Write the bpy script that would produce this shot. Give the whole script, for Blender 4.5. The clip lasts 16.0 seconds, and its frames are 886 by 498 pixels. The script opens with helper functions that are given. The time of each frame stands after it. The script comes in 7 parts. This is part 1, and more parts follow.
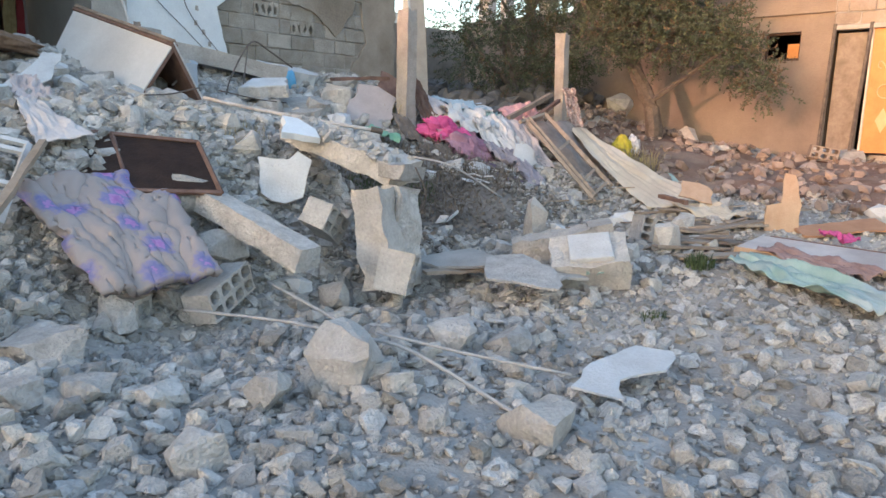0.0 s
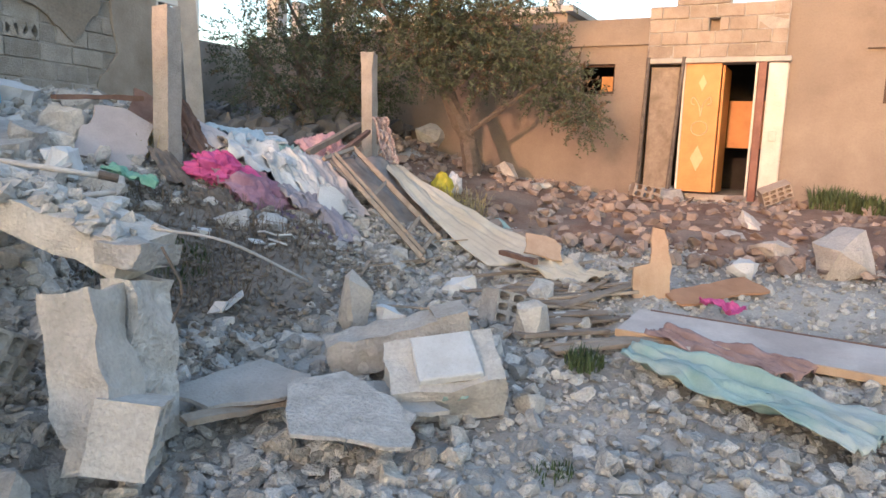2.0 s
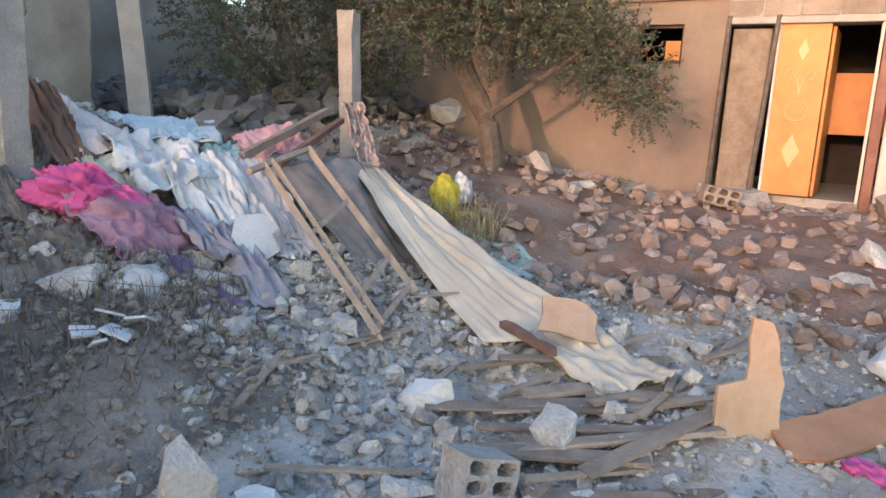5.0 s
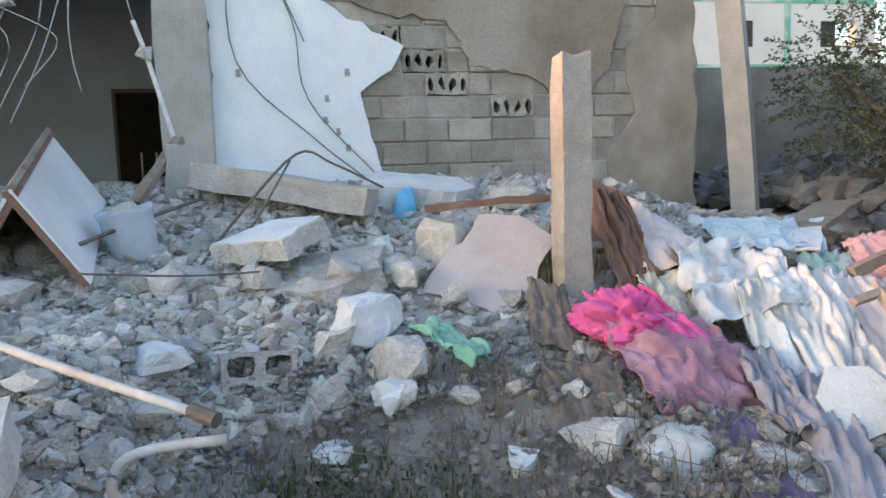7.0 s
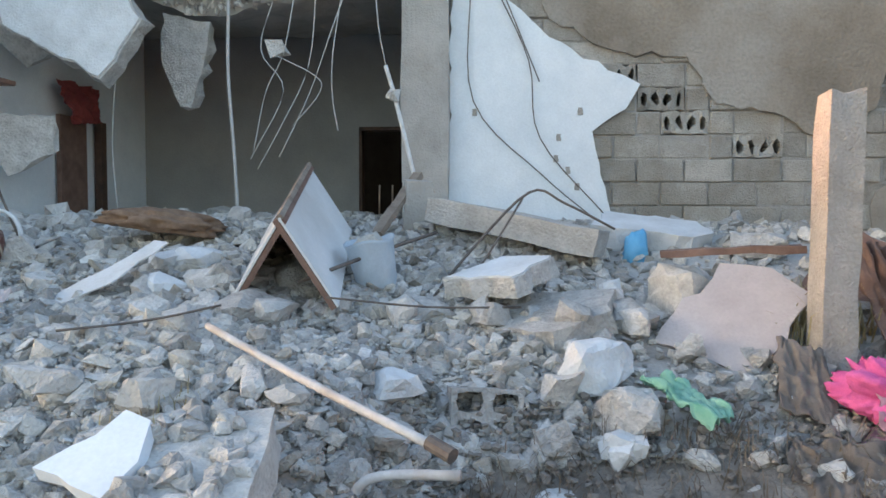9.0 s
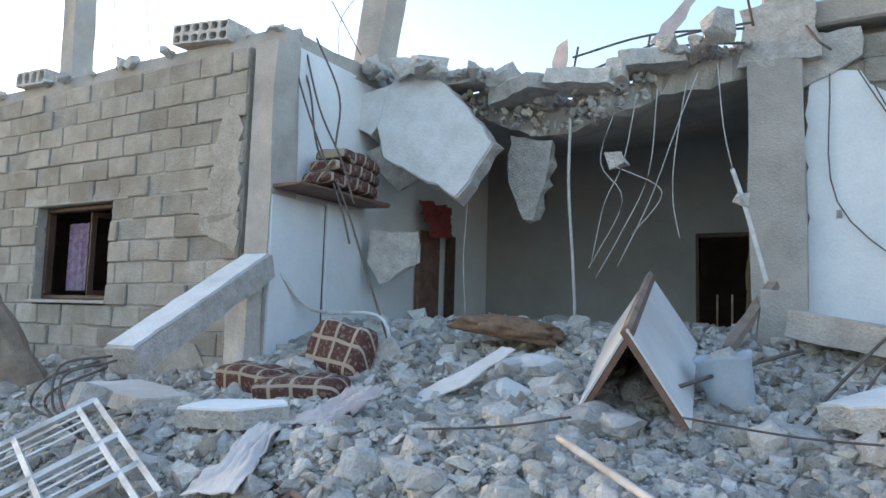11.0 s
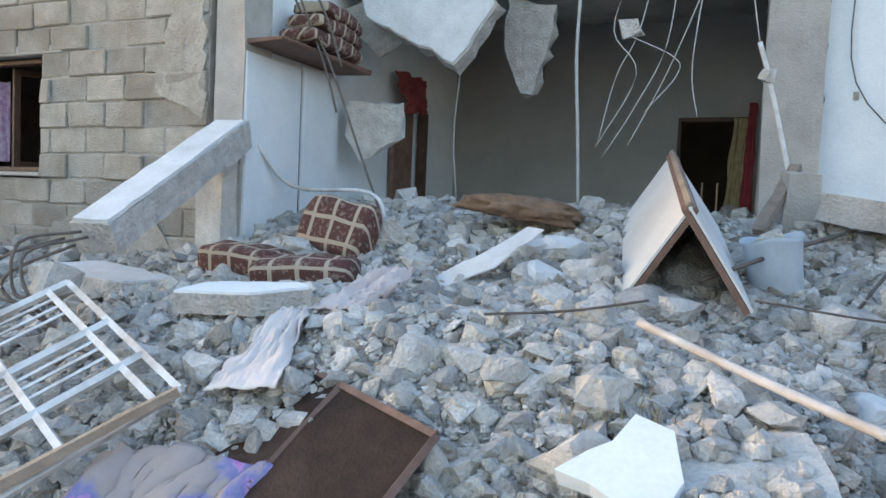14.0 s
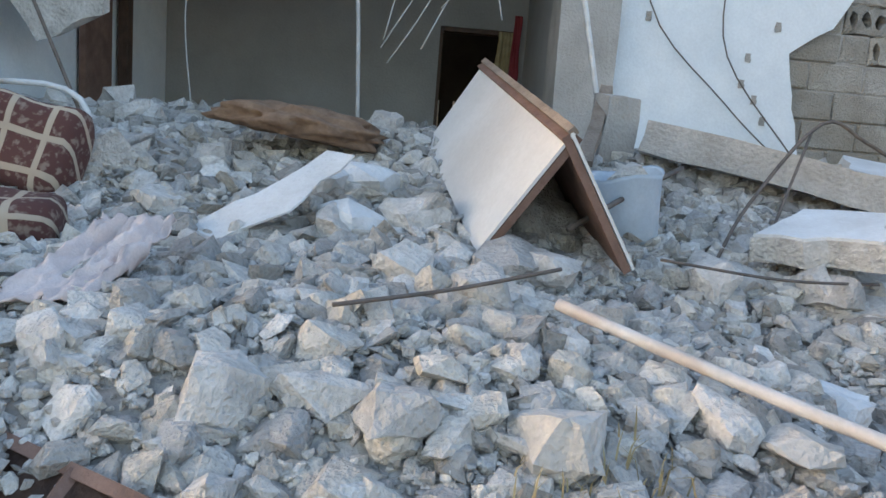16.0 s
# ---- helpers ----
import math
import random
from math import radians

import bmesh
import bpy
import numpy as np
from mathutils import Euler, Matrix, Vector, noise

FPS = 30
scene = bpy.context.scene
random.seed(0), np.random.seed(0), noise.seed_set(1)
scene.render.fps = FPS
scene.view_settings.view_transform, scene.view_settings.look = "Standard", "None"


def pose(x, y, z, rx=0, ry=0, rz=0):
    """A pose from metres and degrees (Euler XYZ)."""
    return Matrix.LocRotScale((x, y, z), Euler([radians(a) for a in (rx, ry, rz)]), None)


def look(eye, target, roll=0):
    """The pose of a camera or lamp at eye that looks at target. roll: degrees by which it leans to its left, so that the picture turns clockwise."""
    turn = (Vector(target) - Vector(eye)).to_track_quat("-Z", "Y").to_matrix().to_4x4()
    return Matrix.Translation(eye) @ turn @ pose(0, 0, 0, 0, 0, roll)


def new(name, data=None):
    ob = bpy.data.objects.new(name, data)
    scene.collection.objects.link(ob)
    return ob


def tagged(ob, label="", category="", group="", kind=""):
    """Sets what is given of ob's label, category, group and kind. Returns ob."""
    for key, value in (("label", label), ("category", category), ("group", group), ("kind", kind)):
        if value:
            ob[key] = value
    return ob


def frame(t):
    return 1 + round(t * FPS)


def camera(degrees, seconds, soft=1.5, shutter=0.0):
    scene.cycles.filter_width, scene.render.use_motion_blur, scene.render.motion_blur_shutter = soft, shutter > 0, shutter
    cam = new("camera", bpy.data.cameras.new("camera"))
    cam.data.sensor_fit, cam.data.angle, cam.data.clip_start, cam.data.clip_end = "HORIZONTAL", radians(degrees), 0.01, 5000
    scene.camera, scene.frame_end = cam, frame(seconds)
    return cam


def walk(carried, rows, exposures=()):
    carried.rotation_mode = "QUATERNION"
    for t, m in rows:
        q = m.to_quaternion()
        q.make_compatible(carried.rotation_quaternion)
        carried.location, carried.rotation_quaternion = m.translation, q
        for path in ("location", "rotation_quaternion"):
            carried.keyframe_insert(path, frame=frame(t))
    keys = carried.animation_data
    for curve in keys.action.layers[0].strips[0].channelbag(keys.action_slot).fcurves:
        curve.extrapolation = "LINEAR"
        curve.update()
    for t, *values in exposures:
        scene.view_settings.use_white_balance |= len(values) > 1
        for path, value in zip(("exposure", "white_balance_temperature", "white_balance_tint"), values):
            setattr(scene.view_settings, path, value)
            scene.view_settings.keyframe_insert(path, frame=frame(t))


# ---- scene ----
cam = camera(64.3, 16.0, soft=1.5, shutter=0.1)
PATH = [
    (0, (0.607, 0.163, 1.014), (2.083, 1.462, 0.646), 1.4),
    (0.5, (0.931, 0.542, 1.027), (2.513, 1.71, 0.664), 1.6),
    (1, (1.255, 0.884, 1.091), (2.917, 1.941, 0.747), 2.1),
    (1.5, (1.709, 1.108, 1.126), (3.459, 2.042, 0.871), 1.8),
    (2, (2.028, 1.294, 1.111), (3.825, 2.126, 0.83), 2.2),
    (2.5, (2.429, 1.535, 1.155), (4.273, 2.195, 0.749), 3.9),
    (3, (2.756, 1.614, 1.149), (4.582, 2.321, 0.74), 3.4),
    (3.2, (2.876, 1.655, 1.164), (4.673, 2.424, 0.741), 2.7),
    (5.3, (4.406, 1.957, 1.475), (6.079, 2.987, 1.094), 2.6),
    (5.5, (4.524, 2.051, 1.499), (6.109, 3.223, 1.16), 2.1),
    (6, (4.8, 2.254, 1.53), (6.052, 3.789, 1.256), 0.1),
    (6.5, (4.987, 2.387, 1.556), (5.856, 4.175, 1.334), -1.7),
    (7, (5.098, 2.446, 1.586), (5.509, 4.392, 1.382), -2),
    (7.5, (5.092, 2.457, 1.599), (5.32, 4.435, 1.412), -2),
    (8, (5.061, 2.477, 1.611), (5.091, 4.47, 1.45), -1.7),
    (8.5, (5.053, 2.478, 1.612), (5.013, 4.473, 1.478), -0.9),
    (9, (4.996, 2.491, 1.617), (4.819, 4.48, 1.52), 0.2),
    (9.5, (4.928, 2.511, 1.61), (4.47, 4.458, 1.567), 0.9),
    (10, (4.873, 2.526, 1.61), (4.134, 4.384, 1.613), 1.7),
    (10.2, (4.866, 2.515, 1.608), (4.042, 4.338, 1.626), 1.9),
    (12.3, (4.774, 2.511, 1.678), (3.667, 4.116, 2.123), 3),
    (12.5, (4.777, 2.521, 1.662), (3.658, 4.131, 2.059), 3),
    (13, (4.639, 2.546, 1.606), (3.609, 4.254, 1.756), 3.5),
    (13.5, (4.344, 2.542, 1.56), (3.37, 4.289, 1.587), 3),
    (14, (4.051, 2.642, 1.526), (3.262, 4.476, 1.419), 2.5),
    (14.5, (3.805, 2.721, 1.522), (3.279, 4.642, 1.343), 2.6),
    (15, (3.536, 2.874, 1.534), (3.328, 4.842, 1.25), 3.2),
    (15.5, (3.417, 3.266, 1.474), (3.367, 5.247, 1.211), 4),
    (16, (3.305, 3.644, 1.521), (3.362, 5.622, 1.228), 4.7),
]
walk(cam, [(t, look(eye, target, roll)) for t, eye, target, roll in PATH], [(0.0, 2.35, 5950, 16), (3.2, 2.2, 5800, 16), (5.5, 2.36, 5600, 15), (6.5, 2.62, 5900, 16), (7.5, 2.65, 6150, 17), (10.0, 2.62, 6000, 17), (12.5, 2.15, 5650, 13), (13.5, 2.7, 6000, 17), (14.5, 2.73, 6050, 17), (16.0, 2.56, 6050, 18)])

# ---- sky, sun ----
SUN_AZ, SUN_EL = radians(179.0), radians(5.8)     # where the sun stands, counted from +x
world = bpy.data.worlds.new("sky")
scene.world = world
world.use_nodes = True
wn = world.node_tree.nodes
sky = wn.new("ShaderNodeTexSky")
sky.sky_type, sky.sun_disc = "NISHITA", False
sky.sun_elevation, sky.sun_rotation = SUN_EL, radians(90) - SUN_AZ
sky.dust_density, sky.air_density, sky.ozone_density = 1.6, 1.0, 1.0
wn["Background"].inputs["Strength"].default_value = 0.15
world.node_tree.links.new(sky.outputs[0], wn["Background"].inputs["Color"])
lamp = bpy.data.lights.new("sun", "SUN")
lamp.energy, lamp.angle, lamp.color = 0.5, radians(1.5), (1.0, 0.47, 0.27)
sun = new("sun", lamp)
sun.matrix_world = look((math.cos(SUN_AZ) * 40, math.sin(SUN_AZ) * 40, math.tan(SUN_EL) * 40), (0, 0, 0))


# ---- materials ----
def material(name, dark, light, scale=3.0, rough=0.9, bump=0.3, fine=60.0, island=0.0, objects=0.0, metal=0.0, stain=None, stain_amount=0.0, detail=6.0):
    """Two tones mixed by coarse noise, grain by fine noise, a stain colour in patches, and a tone of its own for each island or object."""
    m = bpy.data.materials.new(name)
    m.use_nodes = True
    n, link = m.node_tree.nodes, m.node_tree.links.new
    bsdf = n["Principled BSDF"]
    bsdf.inputs["Roughness"].default_value, bsdf.inputs["Metallic"].default_value = rough, metal
    geo = n.new("ShaderNodeNewGeometry")
    coarse, grain = n.new("ShaderNodeTexNoise"), n.new("ShaderNodeTexNoise")
    coarse.inputs["Scale"].default_value, coarse.inputs["Detail"].default_value = scale, detail
    coarse.inputs["Roughness"].default_value = 0.65
    grain.inputs["Scale"].default_value, grain.inputs["Detail"].default_value = fine, 4
    for t in (coarse, grain):
        link(geo.outputs["Position"], t.inputs["Vector"])
    ramp = n.new("ShaderNodeValToRGB")
    ramp.color_ramp.elements[0].position, ramp.color_ramp.elements[1].position = 0.3, 0.7
    ramp.color_ramp.elements[0].color, ramp.color_ramp.elements[1].color = (*dark, 1), (*light, 1)
    link(coarse.outputs["Fac"], ramp.inputs["Fac"])
    colour = ramp.outputs["Color"]
    if stain:
        patch, edge, mix = n.new("ShaderNodeTexNoise"), n.new("ShaderNodeMapRange"), n.new("ShaderNodeMix")
        patch.inputs["Scale"].default_value, patch.inputs["Detail"].default_value = scale * 0.45, 8
        link(geo.outputs["Position"], patch.inputs["Vector"])
        edge.inputs["From Min"].default_value, edge.inputs["From Max"].default_value = 0.48, 0.62
        edge.inputs["To Max"].default_value = stain_amount
        link(patch.outputs["Fac"], edge.inputs["Value"])
        mix.data_type = "RGBA"
        link(edge.outputs["Result"], mix.inputs["Factor"])
        link(colour, mix.inputs["A"])
        mix.inputs["B"].default_value = (*stain, 1)
        colour = mix.outputs["Result"]
    hsv = n.new("ShaderNodeHueSaturation")
    link(colour, hsv.inputs["Color"])
    tone = n.new("ShaderNodeMapRange")
    tone.inputs["To Min"].default_value, tone.inputs["To Max"].default_value = (0.72, 1.22) if bump >= 0.7 else (0.90, 1.08)
    link(grain.outputs["Fac"], tone.inputs["Value"])
    value = tone.outputs["Result"]
    for amount, node, out in ((island, geo, "Random Per Island"), (objects, None, "Random")):
        if amount:
            node = node or n.new("ShaderNodeObjectInfo")
            vary, times = n.new("ShaderNodeMapRange"), n.new("ShaderNodeMath")
            vary.inputs["To Min"].default_value, vary.inputs["To Max"].default_value = 1 - amount, 1 + amount * 0.6
            link(node.outputs[out], vary.inputs["Value"])
            times.operation = "MULTIPLY"
            link(value, times.inputs[0])
            link(vary.outputs["Result"], times.inputs[1])
            value = times.outputs["Value"]
    if island:
        tint, blend = n.new("ShaderNodeValToRGB"), n.new("ShaderNodeMix")
        e = tint.color_ramp.elements
        e[0].color, e[1].color = (1.0, 0.99, 0.98, 1), (0.84, 0.80, 0.74, 1)
        for at_, col in ((0.3, (0.93, 0.95, 0.98, 1)), (0.55, (1.0, 0.95, 0.87, 1)), (0.8, (0.97, 0.97, 0.97, 1))):
            k = e.new(at_)
            k.color = col
        shift = n.new("ShaderNodeMath")
        shift.operation = "FRACT"
        many = n.new("ShaderNodeMath")
        many.operation = "MULTIPLY"
        many.inputs[1].default_value = 17.3
        link(geo.outputs["Random Per Island"], many.inputs[0])
        link(many.outputs["Value"], shift.inputs[0])
        link(shift.outputs["Value"], tint.inputs["Fac"])
        blend.data_type, blend.blend_type = "RGBA", "MULTIPLY"
        blend.inputs["Factor"].default_value = 1.0
        link(colour, blend.inputs["A"])
        link(tint.outputs["Color"], blend.inputs["B"])
        link(blend.outputs["Result"], hsv.inputs["Color"])
    link(value, hsv.inputs["Value"])
    link(hsv.outputs["Color"], bsdf.inputs["Base Color"])
    if bump:
        rise, both = n.new("ShaderNodeBump"), n.new("ShaderNodeMath")
        both.operation = "ADD"
        link(coarse.outputs["Fac"], both.inputs[0])
        link(grain.outputs["Fac"], both.inputs[1])
        rise.inputs["Strength"].default_value, rise.inputs["Distance"].default_value = bump, 0.02
        link(both.outputs["Value"], rise.inputs["Height"])
        link(rise.outputs["Normal"], bsdf.inputs["Normal"])
    return m


M_DUST = material("dusty_rubble_ground", (0.36, 0.34, 0.31), (0.53, 0.51, 0.475), 2.2, 0.97, 0.8, 45, stain=(0.21, 0.165, 0.13), stain_amount=0.5)
M_STONE = material("broken_limestone_and_concrete", (0.42, 0.40, 0.37), (0.67, 0.65, 0.615), 14, 0.95, 1.0, 70, island=0.40)
M_CHUNK = material("broken_concrete", (0.40, 0.38, 0.35), (0.64, 0.615, 0.58), 11, 0.95, 1.0, 55, objects=0.24)
M_WARM = material("broken_yellow_limestone", (0.43, 0.40, 0.36), (0.60, 0.57, 0.525), 6, 0.95, 0.7, 55, objects=0.2)
M_BLOCK = material("grey_concrete_block", (0.33, 0.305, 0.26), (0.50, 0.47, 0.42), 5, 0.95, 1.0, 80, objects=0.22, stain=(0.29, 0.255, 0.20), stain_amount=0.6)
M_MORTAR = material("old_mortar", (0.31, 0.29, 0.26), (0.45, 0.425, 0.39), 8, 0.97, 0.7, 90)
M_RENDER = material("stained_cement_render", (0.25, 0.215, 0.175), (0.42, 0.375, 0.32), 1.6, 0.95, 0.6, 40, stain=(0.20, 0.165, 0.125), stain_amount=0.7)
M_PLASTER = material("pale_blue_white_plaster", (0.66, 0.70, 0.73), (0.78, 0.81, 0.83), 2.5, 0.8, 0.15, 60)
# plaster grey is lowered, so the rooms' dimness is partly painted in
M_INNER_DIM = material("grey_inner_plaster", (0.27, 0.265, 0.255), (0.36, 0.352, 0.34), 1.5, 0.9, 0.2, 50)
M_CONCRETE = material("raw_cast_concrete", (0.33, 0.31, 0.28), (0.49, 0.465, 0.43), 3, 0.93, 0.6, 60)
M_WARMWALL = material("sandy_house_render", (0.20, 0.155, 0.125), (0.32, 0.26, 0.21), 0.9, 0.93, 0.4, 40, stain=(0.24, 0.195, 0.16), stain_amount=0.7)
M_SANDBLOCK = material("sandy_concrete_block", (0.31, 0.245, 0.195), (0.43, 0.36, 0.295), 4, 0.95, 0.7, 70, objects=0.16)
# near-black colour stands in for the shade inside rooms, gaps and block cells
M_PAINTED_SHADE = material("dark_room_inside", (0.03, 0.028, 0.026), (0.06, 0.055, 0.05), 3, 0.95, 0.1)
M_STEEL = material("rusty_steel", (0.10, 0.085, 0.075), (0.20, 0.165, 0.14), 14, 0.75, 0.3, 90, metal=0.3)
M_PALEWIRE = material("dusty_cable", (0.36, 0.35, 0.335), (0.5, 0.49, 0.475), 10, 0.8, 0.1)


# ---- building helpers ----
def link_mesh(name, me, mat, parent=None, label=""):
    ob = new(name, me)
    if mat and not me.materials:
        me.materials.append(mat)
    ob.parent = parent
    return tagged(ob, label)


def part(name, bm, mat, parent=None, label="", smooth=False):
    bmesh.ops.recalc_face_normals(bm, faces=bm.faces)
    me = bpy.data.meshes.new(name)
    for f in bm.faces:
        f.smooth = smooth
    bm.to_mesh(me)
    bm.free()
    return link_mesh(name, me, mat, parent, label)


def thing(name, m, label, category, group="", kind=""):
    ob = new(name)
    ob.matrix_world = m
    ob.empty_display_size = 0.1
    return tagged(ob, label, category, group, kind)


def box(bm, x0, x1, y0, y1, z0, z1, jitter=0.0, bevel=0.0, m=None):
    """A box between two corners; its own corners may be shaken and its edges bevelled."""
    g = bmesh.ops.create_cube(bm, size=1)["verts"]
    for v in g:
        v.co = Vector(((x0 + x1) / 2 + v.co.x * (x1 - x0), (y0 + y1) / 2 + v.co.y * (y1 - y0), (z0 + z1) / 2 + v.co.z * (z1 - z0)))
        if jitter:
            v.co += Vector([random.uniform(-jitter, jitter) for _ in range(3)])
        if m:
            v.co = m @ v.co
    if bevel:
        edges = {e for v in g for e in v.link_edges}
        bmesh.ops.bevel(bm, geom=list(edges), offset=bevel, segments=1, affect="EDGES")
    return bm


def boxed(*a, **k):
    return box(bmesh.new(), *a, **k)


def prism(bm, outline, depth, axis="y", rough=0.0, m=None):
    """A plate with that outline (pairs) and thickness; rough shakes the far rim, as on a broken edge."""
    def put(a, b, c):
        p = Vector((a, c, b)) if axis == "y" else Vector((a, b, c)) if axis == "z" else Vector((c, a, b))
        return m @ p if m else p
    front = [bm.verts.new(put(a, b, 0)) for a, b in outline]
    back = [bm.verts.new(put(a + random.uniform(-rough, rough), b + random.uniform(-rough, rough), depth)) for a, b in outline]
    bm.faces.new(front)
    bm.faces.new(list(reversed(back)))
    for i in range(len(outline)):
        j = (i + 1) % len(outline)
        bm.faces.new((front[j], front[i], back[i], back[j]))
    return bm


def ragged(corners, step=0.12, amount=0.03):
    """A polygon with its sides broken into short uneven pieces."""
    out = []
    for (ax, ay), (bx, by) in zip(corners, corners[1:] + corners[:1]):
        n = max(1, int(math.hypot(bx - ax, by - ay) / step))
        for i in range(n):
            f = i / n
            j = amount if i else amount * 0.4
            out.append((ax + (bx - ax) * f + random.uniform(-j, j), ay + (by - ay) * f + random.uniform(-j, j)))
    return out


def smooth_line(points, each=6):
    """Points on a curve that glides through the ones given."""
    p = [Vector(q) for q in points]
    p = [2 * p[0] - p[1]] + p + [2 * p[-1] - p[-2]]
    out = []
    for i in range(1, len(p) - 2):
        for k in range(each):
            t = k / each
            a, b, c, d = p[i - 1:i + 3]
            out.append(0.5 * (2 * b + (c - a) * t + (2 * a - 5 * b + 4 * c - d) * t * t + (3 * b - a - 3 * c + d) * t ** 3))
    return out + [p[-2]]


def tube(bm, points, r, sides=6, taper=1.0, each=5, flat=1.0):
    """A rod along a curve."""
    pts = smooth_line(points, each) if each > 1 else [Vector(p) for p in points]
    rings = []
    for i, p in enumerate(pts):
        way = (pts[min(i + 1, len(pts) - 1)] - pts[max(i - 1, 0)]).normalized()
        side = way.cross(Vector((0, 0, 1)) if abs(way.z) < 0.95 else Vector((1, 0, 0))).normalized()
        up = side.cross(way)
        rr = r * (1 + (taper - 1) * i / max(1, len(pts) - 1))
        rings.append([bm.verts.new(p + (side * math.cos(a) + up * math.sin(a) * flat) * rr) for a in [2 * math.pi * k / sides for k in range(sides)]])
    for a, b in zip(rings, rings[1:]):
        for k in range(sides):
            bm.faces.new((a[k], a[(k + 1) % sides], b[(k + 1) % sides], b[k]))
    bm.faces.new(list(reversed(rings[0])))
    bm.faces.new(rings[-1])
    return bm


def tubed(*a, **k):
    return tube(bmesh.new(), *a, **k)


def rock_bm(seed, size=(1, 1, 1), points=15, square=0.55):
    """An angular broken lump: the hull of points shaken between a box and a ball."""
    rnd = random.Random(seed)
    bm = bmesh.new()
    for _ in range(points):
        v = Vector([rnd.uniform(-1, 1) for _ in range(3)])
        ball = v.normalized()
        cube = v / max(abs(c) for c in v)
        p = ball.lerp(cube, square * rnd.random()) * rnd.uniform(0.82, 1.0)
        bm.verts.new((p.x * size[0] / 2, p.y * size[1] / 2, p.z * size[2] / 2))
    g = bmesh.ops.convex_hull(bm, input=bm.verts)
    bmesh.ops.delete(bm, geom=[v for v in bm.verts if not v.link_faces], context="VERTS")
    return bm


def hollow_block(bm, length, width, height, nx, nz, m=None, wall=0.24):
    """A concrete block with rounded cells that run through it along y."""
    put = (lambda p: m @ Vector(p)) if m else Vector
    cw, ch = length / nx, height / nz
    ring = [(-1, -1), (0, -1), (1, -1), (1, 0), (1, 1), (0, 1), (-1, 1), (-1, 0)]
    for ix in range(nx):
        for iz in range(nz):
            cx, cz = -length / 2 + cw * (ix + 0.5), cw * 0 + ch * (iz + 0.5)
            loops = []
            for y in (-width / 2, width / 2):
                outer = [bm.verts.new(put((cx + a * cw / 2, y, cz + b * ch / 2))) for a, b in ring]
                inner = [bm.verts.new(put((cx + a * (cw / 2) * (1 - 2 * wall * (0.5 if a * b == 0 else 0.78)), y, cz + b * (ch / 2) * (1 - 2 * wall * (0.5 if a * b == 0 else 0.78))))) for a, b in ring]
                loops.append((outer, inner))
            for k in range(8):
                j = (k + 1) % 8
                (o0, i0), (o1, i1) = loops
                bm.faces.new((o0[k], o0[j], i0[j], i0[k]))
                bm.faces.new((o1[j], o1[k], i1[k], i1[j]))
                bm.faces.new((i0[k], i0[j], i1[j], i1[k]))
                bm.faces.new((o0[j], o0[k], o1[k], o1[j]))
    bmesh.ops.remove_doubles(bm, verts=bm.verts, dist=0.0008)
    return bm


def step(a, b, v):
    t = min(1.0, max(0.0, (v - a) / (b - a)))
    return t * t * (3 - 2 * t)


# ---- ground: flat yard, and a mound of rubble that climbs to the house ----
def mound(x, y):
    slope = min(1.0, max(0.0, (y - 3.6) / 4.0))
    h = -0.12 + 1.62 * slope * (1 - 0.28 * step(7.0, 9.5, x)) * (1 - 0.2 * step(1.5, -0.5, x))
    h += 0.42 * step(4.75, 4.2, x) * math.exp(-((y - 5.1) / 0.75) ** 2) * step(0.5, 2.6, x)
    h += 0.35 * step(4.4, 3.0, x) * step(4.4, 6.0, y) * (1 - 0.6 * step(6.4, 7.4, y)) * 0.4
    h -= 0.18 * math.exp(-((x - 5.35) / 0.6) ** 2 - ((y - 4.9) / 0.6) ** 2)
    h += 0.42 * step(2.6, 0.5, x) * step(2.6, 5.2, y) * (1 - slope)
    h += (-0.13 + 0.085 * min(max(0.0, x - 4), 9.5)) * step(6.0, 3.4, y)
    h += 0.35 * step(9.0, 12.0, x) * step(3.4, 6.0, y)
    h = min(h, 1.62)
    return h * step(-12, -6, x) * step(26, 20, x) * step(-9, -3, y + 4) + 0.0


def ground_z(x, y):
    n = noise.noise(Vector((x * 0.9, y * 0.9, 3))) * 0.09 + noise.noise(Vector((x * 3.1, y * 3.1, 7))) * 0.035
    return mound(x, y) + n * step(30, 14, abs(x - 5) + abs(y - 3))


def spread(lo, hi, fine, far):
    a = list(np.arange(lo, hi + 1e-6, fine))
    g, out_hi, out_lo = fine, [], []
    p = hi
    while p < far:
        g *= 1.35
        p += g
        out_hi.append(p)
    g, p = fine, lo
    while p > -far:
        g *= 1.35
        p -= g
        out_lo.append(p)
    return list(reversed(out_lo)) + a + out_hi


gx, gy = spread(-5, 15, 0.11, 900), spread(-2.5, 11, 0.11, 900)
verts = [(x, y, ground_z(x, y)) for y in gy for x in gx]
w = len(gx)
faces = [(j * w + i, j * w + i + 1, (j + 1) * w + i + 1, (j + 1) * w + i) for j in range(len(gy) - 1) for i in range(w - 1)]
me = bpy.data.meshes.new("ground")
me.from_pydata(verts, [], faces)
for p in me.polygons:
    p.use_smooth = True
tagged(link_mesh("ground", me, M_DUST), "pale grey dust and earth under heaps of rubble", "ground", kind="structure")


